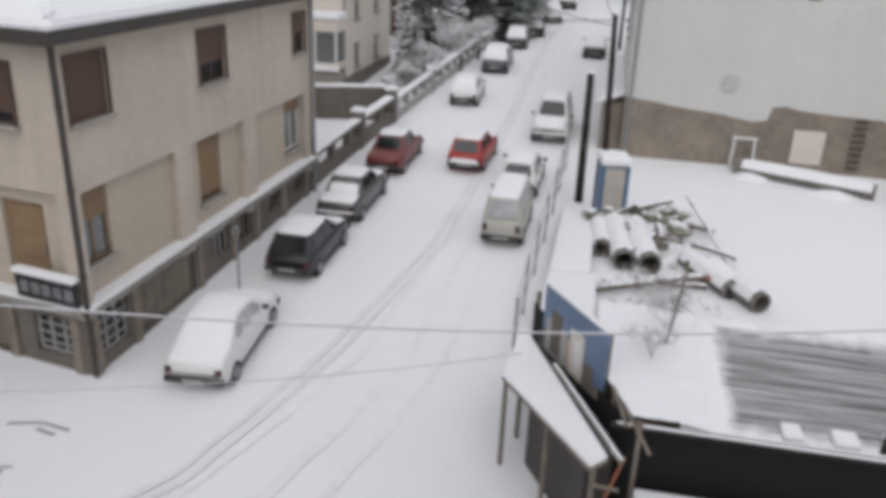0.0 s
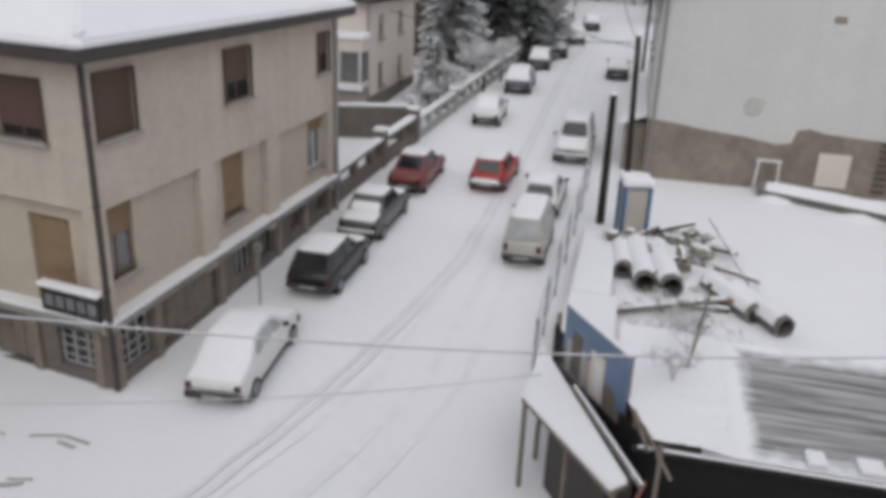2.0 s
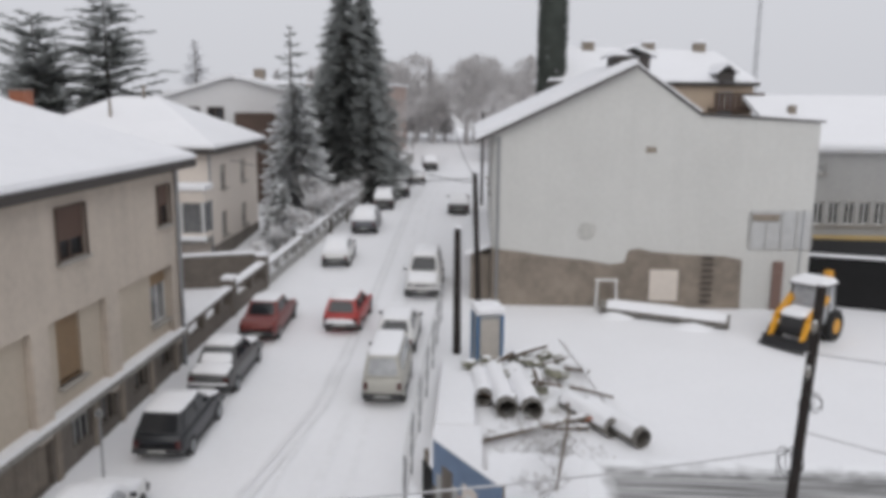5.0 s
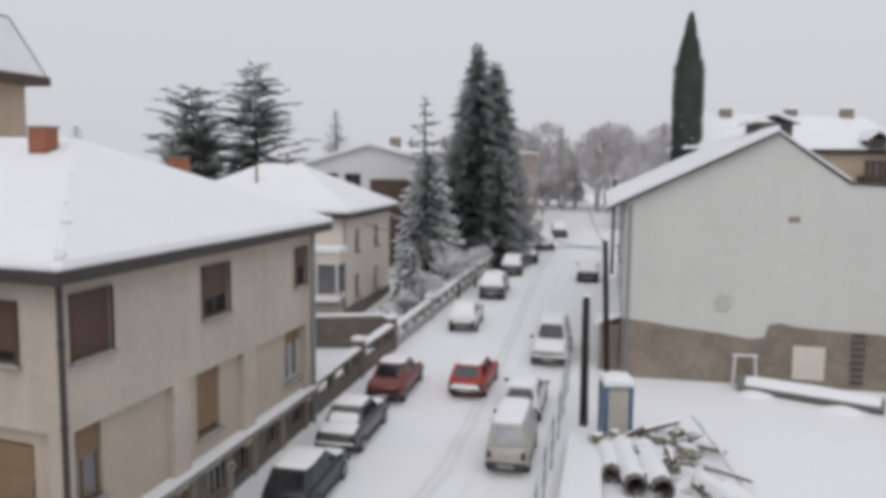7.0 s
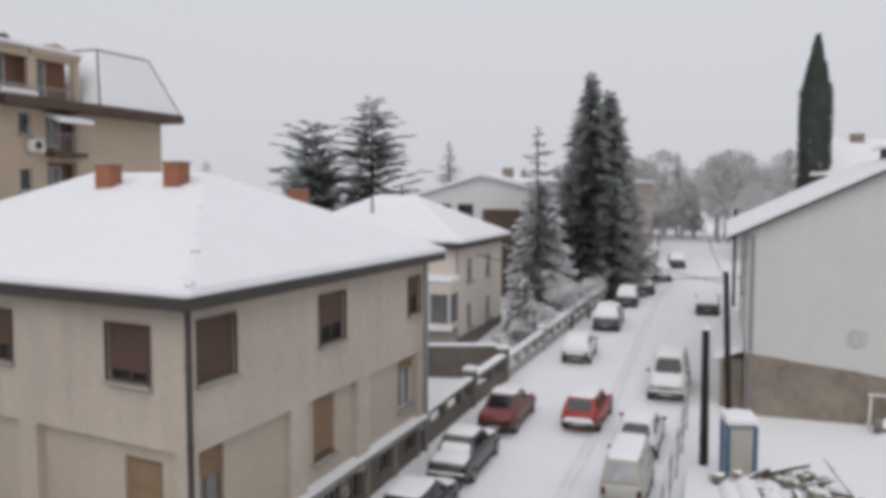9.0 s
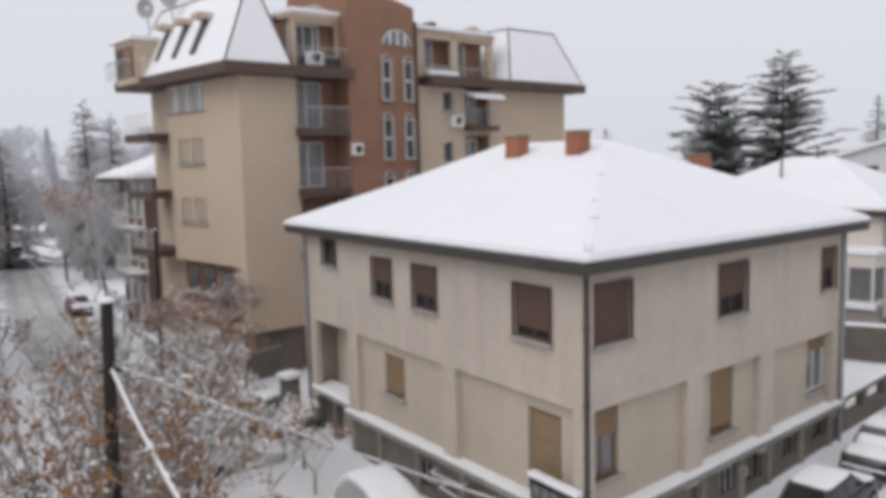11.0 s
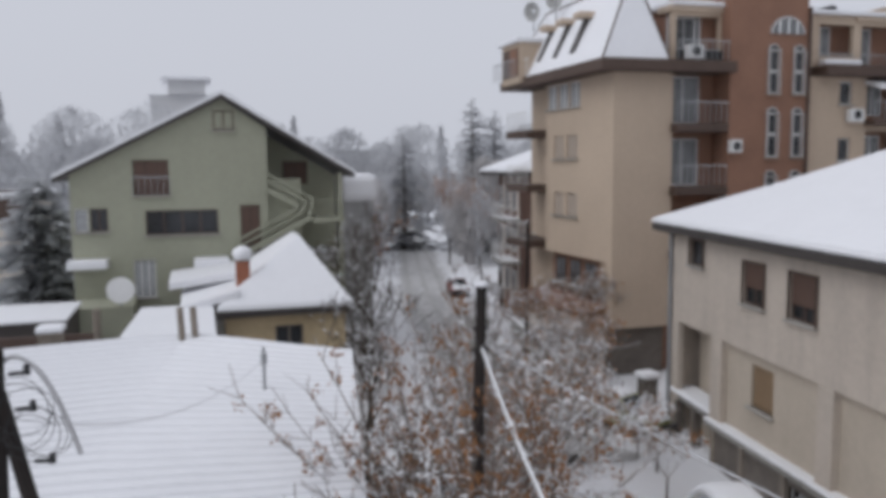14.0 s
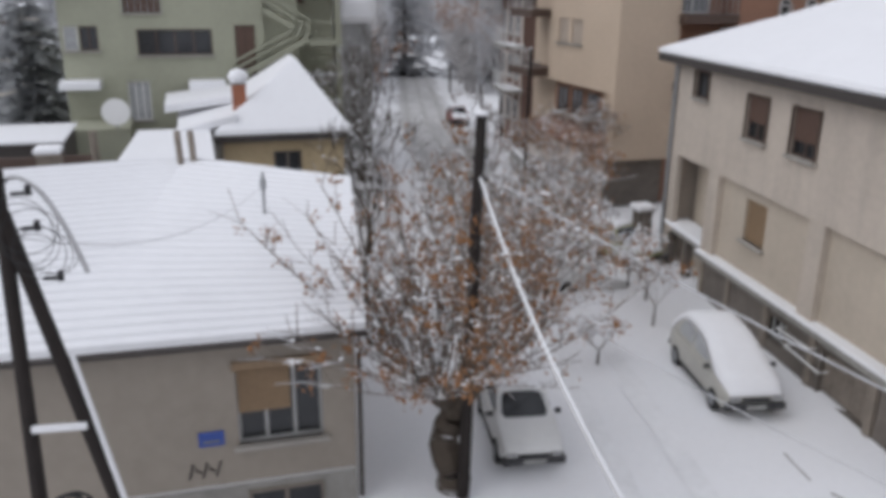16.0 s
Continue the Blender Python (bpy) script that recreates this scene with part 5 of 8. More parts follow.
    # grey house to the right of the lot
    ws = [(1.55 + 0.8 * i, 2.1 + 0.8 * i, 3.7, 4.9) for i in range(5)] + [(1.6, 2.0, 6.4, 6.9)]
    h, m = plain_building("house", "grey house with a snowy roof beyond the lot", (16.6, 43), (34, 43), 8, 1, 7.5, PALEGREY, ws)
    bm = bmesh.new()
    slab(bm, [(16.2, 42.5, 7.95), (34, 42.5, 7.95), (34, 50, 10.5), (16.2, 50, 10.5)], 0.25)
    part("pitched_snow", recalc(bm), ROOFSNOW, h)
    bm = bmesh.new()
    box(bm, 17.9, 18.3, 46.8, 47.2, 9.0, 9.9, None, 0.03)
    part("chimney", bm, OLDWALL, h)
    bm = bmesh.new()
    box(bm, 0.8, 9.0, -1.6, -0.4, 2.6, 3.2, m, 0.04)
    part("porch", bm, mat("ochre_boards", (0.42, 0.3, 0.12), 0.8, 0, 6, 0.2, 1, 0.2, 30), h, "ochre-boarded porch front")
    # house at the left edge of the side street view
    plain_building("house", "pale house with a brown upper storey, snow on top", (-54, -14.2), (-54, -9.6), 8, 0, 8.6, CREAM, [])
    bm = bmesh.new()
    box(bm, -53.95, -53.8, -14.3, -9.9, 7.0, 9.0)
    solo("balcony_front", bm, BROWNTRIM, W, "dark brown boarded balcony front", "balcony")
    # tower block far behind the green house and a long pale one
    # These far blocks carry the haze in their wall colour.
    plain_building("tower_block", "tower block far behind the green house, paled as by haze", (-130, -6), (-130, 6), 10, 0, 21, PALE, [])
    plain_building("tower_block", "stair head on a far tower block, paled as by haze", (-129, -3.4), (-129, 2.0), 6, 21.3, 23.3, PALE, [], 0.5, 0.9)
    plain_building("long_building", "long building at the street's far end, paled as by haze", (-150, 22), (-150, 34), 10, 0, 13, PALE, [])
    plain_building("long_building", "long building at the street's far end, paled as by haze", (-14, 150), (18, 150), 10, 0, 14.5, PALE, [])


far_buildings()


# ---- garden walls along the street ----
def low_wall(name, pts, hgt, thick, material, label, posts=0.0, gaps=False):
    for a, b in zip(pts, pts[1:]):
        m = frame_of(a, b)
        ln = (Vector(a) - Vector(b)).length
        h = thing(name, W, label, "wall")
        za, zb = ground_z(*a), ground_z(*b)

        def strip(u0, u1, y0, y1, d0, d1, nm, material_, bev=0):
            bm = bmesh.new()
            vs = box(bm, u0, u1, y0, y1, d0, d1, None, bev)
            for v in bm.verts:
                v.co.z += za + (zb - za) * v.co.x / ln
            bmesh.ops.transform(bm, matrix=m, verts=bm.verts)
            part(nm, bm, material_, h)
        strip(0, ln, 0, thick, -0.4, hgt * (0.45 if gaps else 1.0), "base", material)
        if gaps:
            strip(0, ln, -0.02, thick + 0.02, hgt - 0.14, hgt, "rail", material)
            n = max(2, int(ln / 1.5))
            for k in range(n + 1):
                u = min(ln * k / n, ln - 0.3)
                strip(u, u + 0.3, 0.01, thick - 0.01, hgt * 0.45, hgt - 0.14, "pier", material)
        strip(-0.02, ln + 0.02, -0.06, thick + 0.06, hgt, hgt + 0.12, "snow_cap", SNOW, 0.04)
        if posts:
            strip(ln - 0.45, ln, -0.08, thick + 0.08, -0.3, hgt + posts, "gate_post", material)
            strip(ln - 0.5, ln + 0.05, -0.13, thick + 0.13, hgt + posts, hgt + posts + 0.16, "post_snow", SNOW, 0.05)


low_wall("garden_wall", [(-10.4, 28.0), (-10.1, 33.2), (-9.75, 37.4)], 1.25, 0.3, PLINTH, "low garden wall with piers and a snowy rail", 0.35, True)
low_wall("garden_wall", [(-9.75, 37.6), (-9.3, 44.0), (-8.5, 55), (-7.6, 66), (-6.2, 84)], 1.05, 0.25, mat("pale_concrete", (0.36, 0.355, 0.34), 0.95, 0, 5, 0.3, 1, 0.4, 30, snow=0.5), "grey concrete garden wall with piers, openings and snow on its top", 0.2, True)
low_wall("garden_wall", [(-16.5, 36.2), (-10.3, 37.5)], 1.6, 0.3, PLINTH, "old masonry garden wall with a thick snow cap")


# ---- vehicles ----
PAINT = {
    "white": mat("white_car_paint", (0.68, 0.68, 0.67), 0.3, 0, 6, 0.05, 1, 0),
    "black": mat("black_car_paint", (0.02, 0.022, 0.026), 0.3, 0, 6, 0.2, 1, 0),
    "grey": mat("grey_car_paint", (0.1, 0.1, 0.1), 0.3, 0.3, 6, 0.1, 1, 0),
    "red": mat("red_car_paint", (0.17, 0.04, 0.035), 0.35, 0, 6, 0.1, 1, 0),
    "scarlet": mat("bright_red_car_paint", (0.36, 0.03, 0.026), 0.35, 0, 6, 0.1, 1, 0),
    "cream": mat("cream_van_paint", (0.42, 0.41, 0.37), 0.4, 0, 6, 0.1, 1, 0),
    "olive": mat("olive_car_paint", (0.22, 0.22, 0.1), 0.4, 0, 6, 0.1, 1, 0),
    "blue": mat("dark_blue_car_paint", (0.13, 0.135, 0.15), 0.3, 0.2, 6, 0.1, 1, 0),
}
SHAPES = {  # length, half width, belt, roof, rear glass foot and head, windscreen head and foot
    "hatch": (3.6, 0.74, 0.86, 1.33, -1.7, -1.3, 0.15, 0.85),
    "sedan": (4.0, 0.74, 0.88, 1.36, -1.25, -0.75, 0.3, 0.9),
    "wagon": (4.2, 0.8, 0.95, 1.45, -1.95, -1.55, 0.25, 1.0),
    "round": (3.95, 0.82, 0.95, 1.5, -1.85, -1.3, 0.05, 1.15),
    "van": (3.3, 0.68, 1.02, 1.7, -1.58, -1.42, 1.0, 1.45),
    "suv": (4.1, 0.82, 1.05, 1.72, -1.95, -1.7, 0.35, 1.0),
}


def loft(bm, rings):
    made = [[bm.verts.new(p) for p in r] for r in rings]
    n = len(rings[0])
    for a, b in zip(made, made[1:]):
        for k in range(n):
            bm.faces.new((a[k], a[(k + 1) % n], b[(k + 1) % n], b[k]))
    bm.faces.new(list(reversed(made[0]))), bm.faces.new(made[-1])
    recalc(bm)


def snow_pad(bm, y0, y1, w0, w1, z0, z1, t):
    """A soft pad of snow on a sheet that runs from (y0, z0) to (y1, z1)."""
    rings = []
    n = 11
    for k in range(n + 1):
        f = k / n
        e = min(1.0, 4 * min(f, 1 - f) + 0.3)
        y, z, w = y0 + (y1 - y0) * f, z0 + (z1 - z0) * f, (w0 + (w1 - w0) * f) * (0.88 + 0.12 * min(1.0, 7 * min(f, 1 - f)))
        h = t * e * (1 + 0.2 * noise.noise((y * 3, z * 3, w)))
        rings.append([(-w, y, z - 0.02), (-w * 1.0, y, z + h * 0.5), (-w * 0.85, y, z + h * 0.92), (0, y, z + h), (w * 0.85, y, z + h * 0.92), (w, y, z + h * 0.5), (w, y, z - 0.02)])
    loft(bm, rings)


def snow_blanket(bm, line, t):
    """One unbroken cover of snow over bonnet, screens, roof and boot; line holds (y, z, half width) from front to rear."""
    fine = []
    for (ya, za, wa), (yb, zb, wb) in zip(line, line[1:]):
        fine += [(ya + (yb - ya) * k / 4, za + (zb - za) * k / 4, wa + (wb - wa) * k / 4) for k in range(4)]
    fine.append(line[-1])
    for _ in range(2):
        fine = [fine[0]] + [tuple((a + 2 * b + c) / 4 for a, b, c in zip(fine[k - 1], fine[k], fine[k + 1])) for k in range(1, len(fine) - 1)] + [fine[-1]]
    n = len(fine) - 1
    rings = []
    for k, (y, z, w) in enumerate(fine):
        h = t * min(1.0, 0.35 + 5 * min(k, n - k) / n) * (1 + 0.18 * noise.noise((y * 2.3, w, z)))
        rings.append([(-w * 1.01, y, z - 0.07), (-w * 1.02, y, z + h * 0.35), (-w * 0.9, y, z + h * 0.85), (-w * 0.5, y, z + h), (0, y, z + h * 1.04), (w * 0.5, y, z + h), (w * 0.9, y, z + h * 0.85), (w * 1.02, y, z + h * 0.35), (w * 1.01, y, z - 0.07)])
    loft(bm, rings)


def car_pane(bm, quad, s0, s1, t0, t1, out):
    """A pane with cut corners, set just proud of a four-cornered face (bottom left, bottom right, top right, top left)."""
    A, B, C, D = (Vector(q) for q in quad)
    nrm = (B - A).cross(D - A).normalized()
    if nrm.dot(Vector(out)) < 0:
        nrm = -nrm
    pts = []
    for s_, t_ in ((s0 + 0.06, t0), (s1 - 0.06, t0), (s1, t0 + 0.14), (s1, t1 - 0.14), (s1 - 0.06, t1), (s0 + 0.06, t1), (s0, t1 - 0.14), (s0, t0 + 0.14)):
        pts.append(A.lerp(B, s_).lerp(D.lerp(C, s_), t_))
    hi, lo_ = [bm.verts.new(q + nrm * 0.014) for q in pts], [bm.verts.new(q - nrm * 0.03) for q in pts]
    bm.faces.new(hi), bm.faces.new(list(reversed(lo_)))
    for k in range(8):
        bm.faces.new((lo_[k], lo_[(k + 1) % 8], hi[(k + 1) % 8], hi[k]))
    recalc(bm)


def car(shape, paint, x, y, heading, label, snow=("roof", "hood"), deep=0.09, buried=False):
    """A car on the ground; heading in degrees, 0 points along +y."""
    L, w, belt, roof, g0, g1, s1, s0 = SHAPES[shape]
    h2 = math.radians(heading)
    dx, dy = -math.sin(h2), math.cos(h2)
    za, zb = ground_z(x - dx * 1.3, y - dy * 1.3), ground_z(x + dx * 1.3, y + dy * 1.3)
    tiltd = math.degrees(math.atan2(zb - za, 2.6))
    c = thing("van" if shape == "van" else "car", pose(x, y, (za + zb) / 2 + 0.01, 0, 0, heading) @ pose(0, 0, 0, tiltd), label, "van" if shape == "van" else "car", "cars in the street")
    e = L / 2
    p = PAINT[paint]
    hood = belt - (0.1 if shape != "van" else 0.25)
    tail = belt - (0.0 if shape != "sedan" else 0.03)
    st = [(-e, 0.84, 0.4, tail - 0.2), (-e + 0.04, 0.92, 0.32, tail - 0.07), (-e + 0.16, 0.97, 0.27, tail - 0.015), (-e + 0.45, 1.0, 0.22, belt), (-e + 0.95, 1.0, 0.2, belt + 0.01), (0, 1.0, 0.2, belt), (s0 - 0.05, 0.99, 0.2, belt), (s0 + (e - s0) * 0.55, 0.97, 0.22, hood), (e - 0.2, 0.93, 0.27, hood - 0.06), (e - 0.06, 0.88, 0.32, hood - 0.13), (e, 0.76, 0.38, hood - 0.24)]
    st.sort(key=lambda s_: s_[0])
    bm = bmesh.new()
    loft(bm, [[(-w * f * 0.9, yy, zl), (-w * f * 0.98, yy, zl + 0.08), (-w * f, yy, zl + 0.2), (-w * f * 0.99, yy, zh - 0.16), (-w * f * 0.95, yy, zh - 0.05), (-w * f * 0.84, yy, zh), (w * f * 0.84, yy, zh), (w * f * 0.95, yy, zh - 0.05), (w * f * 0.99, yy, zh - 0.16), (w * f, yy, zl + 0.2), (w * f * 0.98, yy, zl + 0.08), (w * f * 0.9, yy, zl)] for yy, f, zl, zh in st])
    body = part("body", bm, p, c)
    for q in body.data.polygons:
        q.use_smooth = True
    wb, wt = w * 0.91, w * 0.73
    lo4 = [(-wb, g0, belt - 0.03), (wb, g0, belt - 0.03), (wb, s0, belt - 0.03), (-wb, s0, belt - 0.03)]
    hi4 = [(-wt, g1, roof), (wt, g1, roof), (wt, s1, roof), (-wt, s1, roof)]
    bm = bmesh.new()
    loft(bm, [lo4, hi4])
    bmesh.ops.bevel(bm, geom=list(bm.edges), offset=0.06, segments=3, affect="EDGES", profile=0.5)
    part("cabin", bm, p, c)
    side_glass = PALEGLASS if paint == "cream" or buried else GLASS
    covered = SNOW if buried else side_glass
    for nm, q, a0, a1, out, mt_ in (("rear_window", (lo4[0], lo4[1], hi4[1], hi4[0]), 0.1, 0.9, (0, -1, 0.3), SNOW if buried else CURTAIN if "rear" in snow else side_glass), ("windscreen", (lo4[3], lo4[2], hi4[2], hi4[3]), 0.08, 0.92, (0, 1, 0.3), covered)):
        bm = bmesh.new()
        car_pane(bm, q, a0, a1, 0.12, 0.88, out)
        part(nm, bm, mt_, c)
    for sx, q in ((-1, (lo4[0], lo4[3], hi4[3], hi4[0])), (1, (lo4[1], lo4[2], hi4[2], hi4[1]))):
        for a0, a1 in ((0.1, 0.34), (0.37, 0.62), (0.65, 0.93)) if shape in ("wagon", "sedan", "van") else ((0.12, 0.5), (0.54, 0.92)):
            bm = bmesh.new()
            car_pane(bm, q, a0, a1, 0.14, 0.86, (sx, 0, 0.2))
            part("side_window", bm, side_glass, c)
        for ya in (-e + 0.68, e - 0.7):
            bm = bmesh.new()
            tube(bm, (sx * (w - 0.17), ya, 0.28), (sx * (w + 0.01), ya, 0.28), 0.28, None, 18)
            t_ = part("tyre", bm, RUBBER, c)
            bm = bmesh.new()
            tube(bm, (sx * (w - 0.05), ya, 0.28), (sx * (w + 0.02), ya, 0.28), 0.17, None, 12)
            part("rim", bm, GREYMETAL, t_)
        tall = 0.22 if shape in ("hatch", "van", "suv", "wagon", "round") else 0.13
        bm = bmesh.new()
        box(bm, sx * w * 0.68, sx * w * 0.9, -e - 0.012, -e + 0.09, belt - 0.18 - tall, belt - 0.16, None, 0.015)
        part("tail_light", bm, LAMPRED, c)
        bm = bmesh.new()
        box(bm, sx * w * 0.5, sx * w * 0.82, e - 0.07, e + 0.012, hood - 0.32, hood - 0.17, None, 0.015)
        part("headlight", bm, LAMPCLEAR, c)
        bm = bmesh.new()
        box(bm, sx * (w - 0.02), sx * (w + 0.14), s0 - 0.28, s0 - 0.2, belt + 0.02, belt + 0.13, None, 0.02)
        part("wing_mirror", bm, p if paint not in ("white", "cream") else PLASTIC, c)
        bm = bmesh.new()
        box(bm, sx * (w - 0.03), sx * (w + 0.012), -e + 1.0, e - 1.02, 0.2, 0.3, None, 0.01)
        part("sill_strip", bm, PLASTIC, c)
    for ya, yb in ((-e - 0.06, -e + 0.14), (e - 0.14, e + 0.06)):
        bm = bmesh.new()
        box(bm, -w * 0.95, w * 0.95, ya, yb, 0.32, 0.5, None, 0.05)
        part("bumper", bm, PLASTIC, c)
    bm = bmesh.new()
    box(bm, -w * 0.45, w * 0.45, e - 0.05, e + 0.008, hood - 0.31, hood - 0.2, None, 0.01)
    part("grille", bm, PLASTIC, c)
    for ya in (-e - 0.065, e + 0.062):
        bm = bmesh.new()
        box(bm, -0.25, 0.25, ya - 0.008, ya + 0.008, 0.36, 0.47)
        part("number_plate", bm, PLATE, c)
    pads = {"roof": (g1 + 0.0, s1 - 0.0, wt - 0.01, wt - 0.01, roof, roof, deep), "hood": (s0 + 0.02, e - 0.1, w * 0.86, w * 0.8, belt + 0.0, hood - 0.09, deep), "rear": (g0 + 0.05, g0 + (g1 - g0) * 0.6, wb * 0.8, wt * 0.92, belt + 0.02, belt + (roof - belt) * 0.6, deep * 0.5), "front": (s0 - 0.03, s1 + 0.02, wb * 0.9, wt * 0.93, belt, roof - 0.03, deep * 0.6), "deck": (-e + 0.08, g0 + 0.04, w * 0.84, w * 0.84, tail - 0.03, belt, deep), "tail": (-e - 0.05, -e + 0.1, w * 0.75, w * 0.7, 0.56, 0.66, 0.07), "bumper": (-e - 0.06, -e + 0.02, w * 0.85, w * 0.85, 0.5, 0.5, 0.05)}
    if buried:
        bm = bmesh.new()
        snow_blanket(bm, [(e - 0.04, hood - 0.16, w * 0.78), (s0 + (e - s0) * 0.55, hood - 0.01, w * 0.9), (s0, belt + 0.01, w * 0.92), (s1, roof + 0.01, wt + 0.02), (g1, roof + 0.01, wt + 0.02), (g0, belt + 0.05, wb), (-e + 0.08, tail - 0.06, w * 0.86)], deep)
        o = part("snow", bm, SNOW, c, "thick unbroken cover of snow")
        for q in o.data.polygons:
            q.use_smooth = True
    for nm in () if buried else snow:
        bm = bmesh.new()
        snow_pad(bm, *pads[nm])
        o = part("snow", bm, SNOW, c, "layer of snow")
        for q in o.data.polygons:
            q.use_smooth = True
    return c


ALL = ("roof", "hood", "rear", "front", "deck")
car("sedan", "white", -8.5, 16.35, 4, "white saloon car thickly covered in snow, parked", ALL, 0.13, True)
car("hatch", "black", -8.4, 21.95, -1, "black hatchback with snow on its roof, parked", ("roof", "hood", "front"), 0.07)
car("sedan", "grey", -8.4, 26.5, -1, "grey saloon car with snowy roof and boot, parked", ("roof", "hood", "rear", "front", "deck", "bumper"), 0.11)
car("sedan", "red", -8.2, 31.6, -1, "red saloon car with a dark rear window, parked", ("roof", "hood", "front"), 0.05)
car("hatch", "white", -7.15, 42.7, 2, "white hatchback under a coat of snow, parked", ALL, 0.12, True)
car("wagon", "blue", -6.75, 51.2, 2, "grey-blue estate car with snowy roof, parked", ALL, 0.1, True)
car("hatch", "grey", -6.45, 59.0, 3, "grey hatchback with snowy roof far up the street", ALL, 0.1, True)
car("sedan", "black", -5.75, 64.4, 4, "black saloon car with snowy roof far up the street", ALL, 0.1)
car("hatch", "white", -4.9, 71, 5, "white hatchback in snow far up the street", ALL, 0.1, True)
car("hatch", "grey", -4.2, 79.5, 5, "grey hatchback in snow far up the street", ALL, 0.1, True)
car("van", "cream", -2.7, 25.7, -1, "small cream van with snow on its roof, parked", ("roof", "front"), 0.08)
car("hatch", "white", -2.75, 30.3, -1, "white hatchback with a dark rear window, parked", ("roof", "hood", "front"), 0.08)
car("suv", "white", -2.18, 37.7, 179, "white off-road car with a snowy roof, parked", ("roof", "hood"), 0.11)
car("hatch", "grey", -0.9, 57.5, 0, "grey hatchback under snow near the gable house", ALL, 0.1, True)
car("hatch", "scarlet", -5.08, 32.6, -3, "red hatchback with snow on its roof and tailgate", ("roof", "hood", "front", "tail", "bumper"), 0.1)
car("hatch", "white", -15.7, 6.75, -100, "white hatchback with snow on its roof, parked by the tree", ("roof", "rear"), 0.06)
car("round", "cream", -16.55, 13.05, -102, "rounded hatchback buried in snow beside the corner house", ALL, 0.2, True)
car("sedan", "olive", -27.0, 15.5, -70, "olive saloon car under snow in the yard", ("roof", "hood", "deck"), 0.16)
car("hatch", "red", -60, 19.6, -100, "small red car with a snowy roof far down the side street", ("roof", "hood"), 0.12)


def excavator():
    c = thing("backhoe_loader", pose(13.35, 31.3, ground_z(13.35, 31.3), 0, 0, 132) @ Matrix.Scale(0.86, 4), "yellow backhoe loader with a snow-covered cab roof", "backhoe loader")
    Yl = mat("yellow_machine_paint", (0.62, 0.29, 0.012), 0.45, 0, 8, 0.15, 1, 0.05, 40)
    bm = bmesh.new()
    box(bm, -0.55, 0.55, 0.2, 1.5, 0.7, 1.45, None, 0.08)
    part("engine_cover", bm, PLASTIC, c)
    bm = bmesh.new()
    snow_pad(bm, 0.3, 1.5, 0.56, 0.56, 1.45, 1.4, 0.25)
    part("snow", bm, SNOW, c)
    bm = bmesh.new()
    box(bm, -0.55, 0.55, -1.6, 1.6, 0.5, 0.75, None, 0.04)
    part("chassis", bm, DARKMETAL, c)
    bm = bmesh.new()
    loft(bm, [[(-0.75, -1.1, 0.9), (0.75, -1.1, 0.9), (0.75, 0.3, 0.9), (-0.75, 0.3, 0.9)], [(-0.7, -1.0, 2.6), (0.7, -1.0, 2.6), (0.7, 0.15, 2.6), (-0.7, 0.15, 2.6)]])
    part("cab_glass", bm, PALEGLASS, c)
    for sx in (-0.74, 0.74):
        for ya, yb in ((-1.1, -1.0), (0.3, 0.15), (-0.4, -0.4)):
            bm = bmesh.new()
            tube(bm, (sx, ya, 0.85), (sx * 0.95, yb, 2.62), 0.05, None, 6)
            part("cab_post", bm, PLASTIC, c)
    bm = bmesh.new()
    box(bm, -0.8, 0.8, -1.2, 0.4, 2.6, 2.7, None, 0.03)
    part("cab_roof", bm, PLASTIC, c)
    bm = bmesh.new()
    snow_pad(bm, -1.2, 0.4, 0.8, 0.8, 2.7, 2.7, 0.25)
    part("snow", bm, SNOW, c)
    for sx in (-1, 1):
        for ya, r in ((-0.9, 0.7), (1.3, 0.45)):
            bm = bmesh.new()
            tube(bm, (sx * 0.6, ya, r), (sx * 0.98, ya, r), r, None, 20)
            t_ = part("tyre", bm, RUBBER, c)
            bm = bmesh.new()
            tube(bm, (sx * 0.9, ya, r), (sx * 1.0, ya, r), r * 0.5, None, 14)
            part("rim", bm, Yl, t_)
        bm = bmesh.new()
        tube(bm, (sx * 0.74, -0.1, 2.1), (sx * 0.74, 1.4, 1.2), 0.2, 0.19, 6)
        tube(bm, (sx * 0.74, 1.4, 1.2), (sx * 0.74, 1.9, 0.4), 0.17, 0.12, 6)
        part("loader_arm", bm, Yl, c)
    bm = bmesh.new()
    loft(bm, [[(sx, 1.85, 0.1), (sx, 2.3, 0.05), (sx, 2.0, 0.25), (sx, 1.95, 0.5), (sx, 1.9, 0.5)] for sx in (-1.05, 1.05)])
    part("front_bucket", bm, DARKMETAL, c)
    bm = bmesh.new()
    tube(bm, (0, -1.4, 0.9), (0.1, -2.0, 2.95), 0.2, 0.22, 6)
    part("boom", bm, Yl, c)
    bm = bmesh.new()
    tube(bm, (0.1, -2.0, 2.95), (0.1, -2.35, 0.9), 0.24, 0.2, 6)
    part("dipper", bm, Yl, c)
    bm = bmesh.new()
    box(bm, -0.25, 0.45, -3.0, -2.4, 0.35, 1.0, None, 0.08)
    part("rear_bucket", bm, DARKMETAL, c)


excavator()


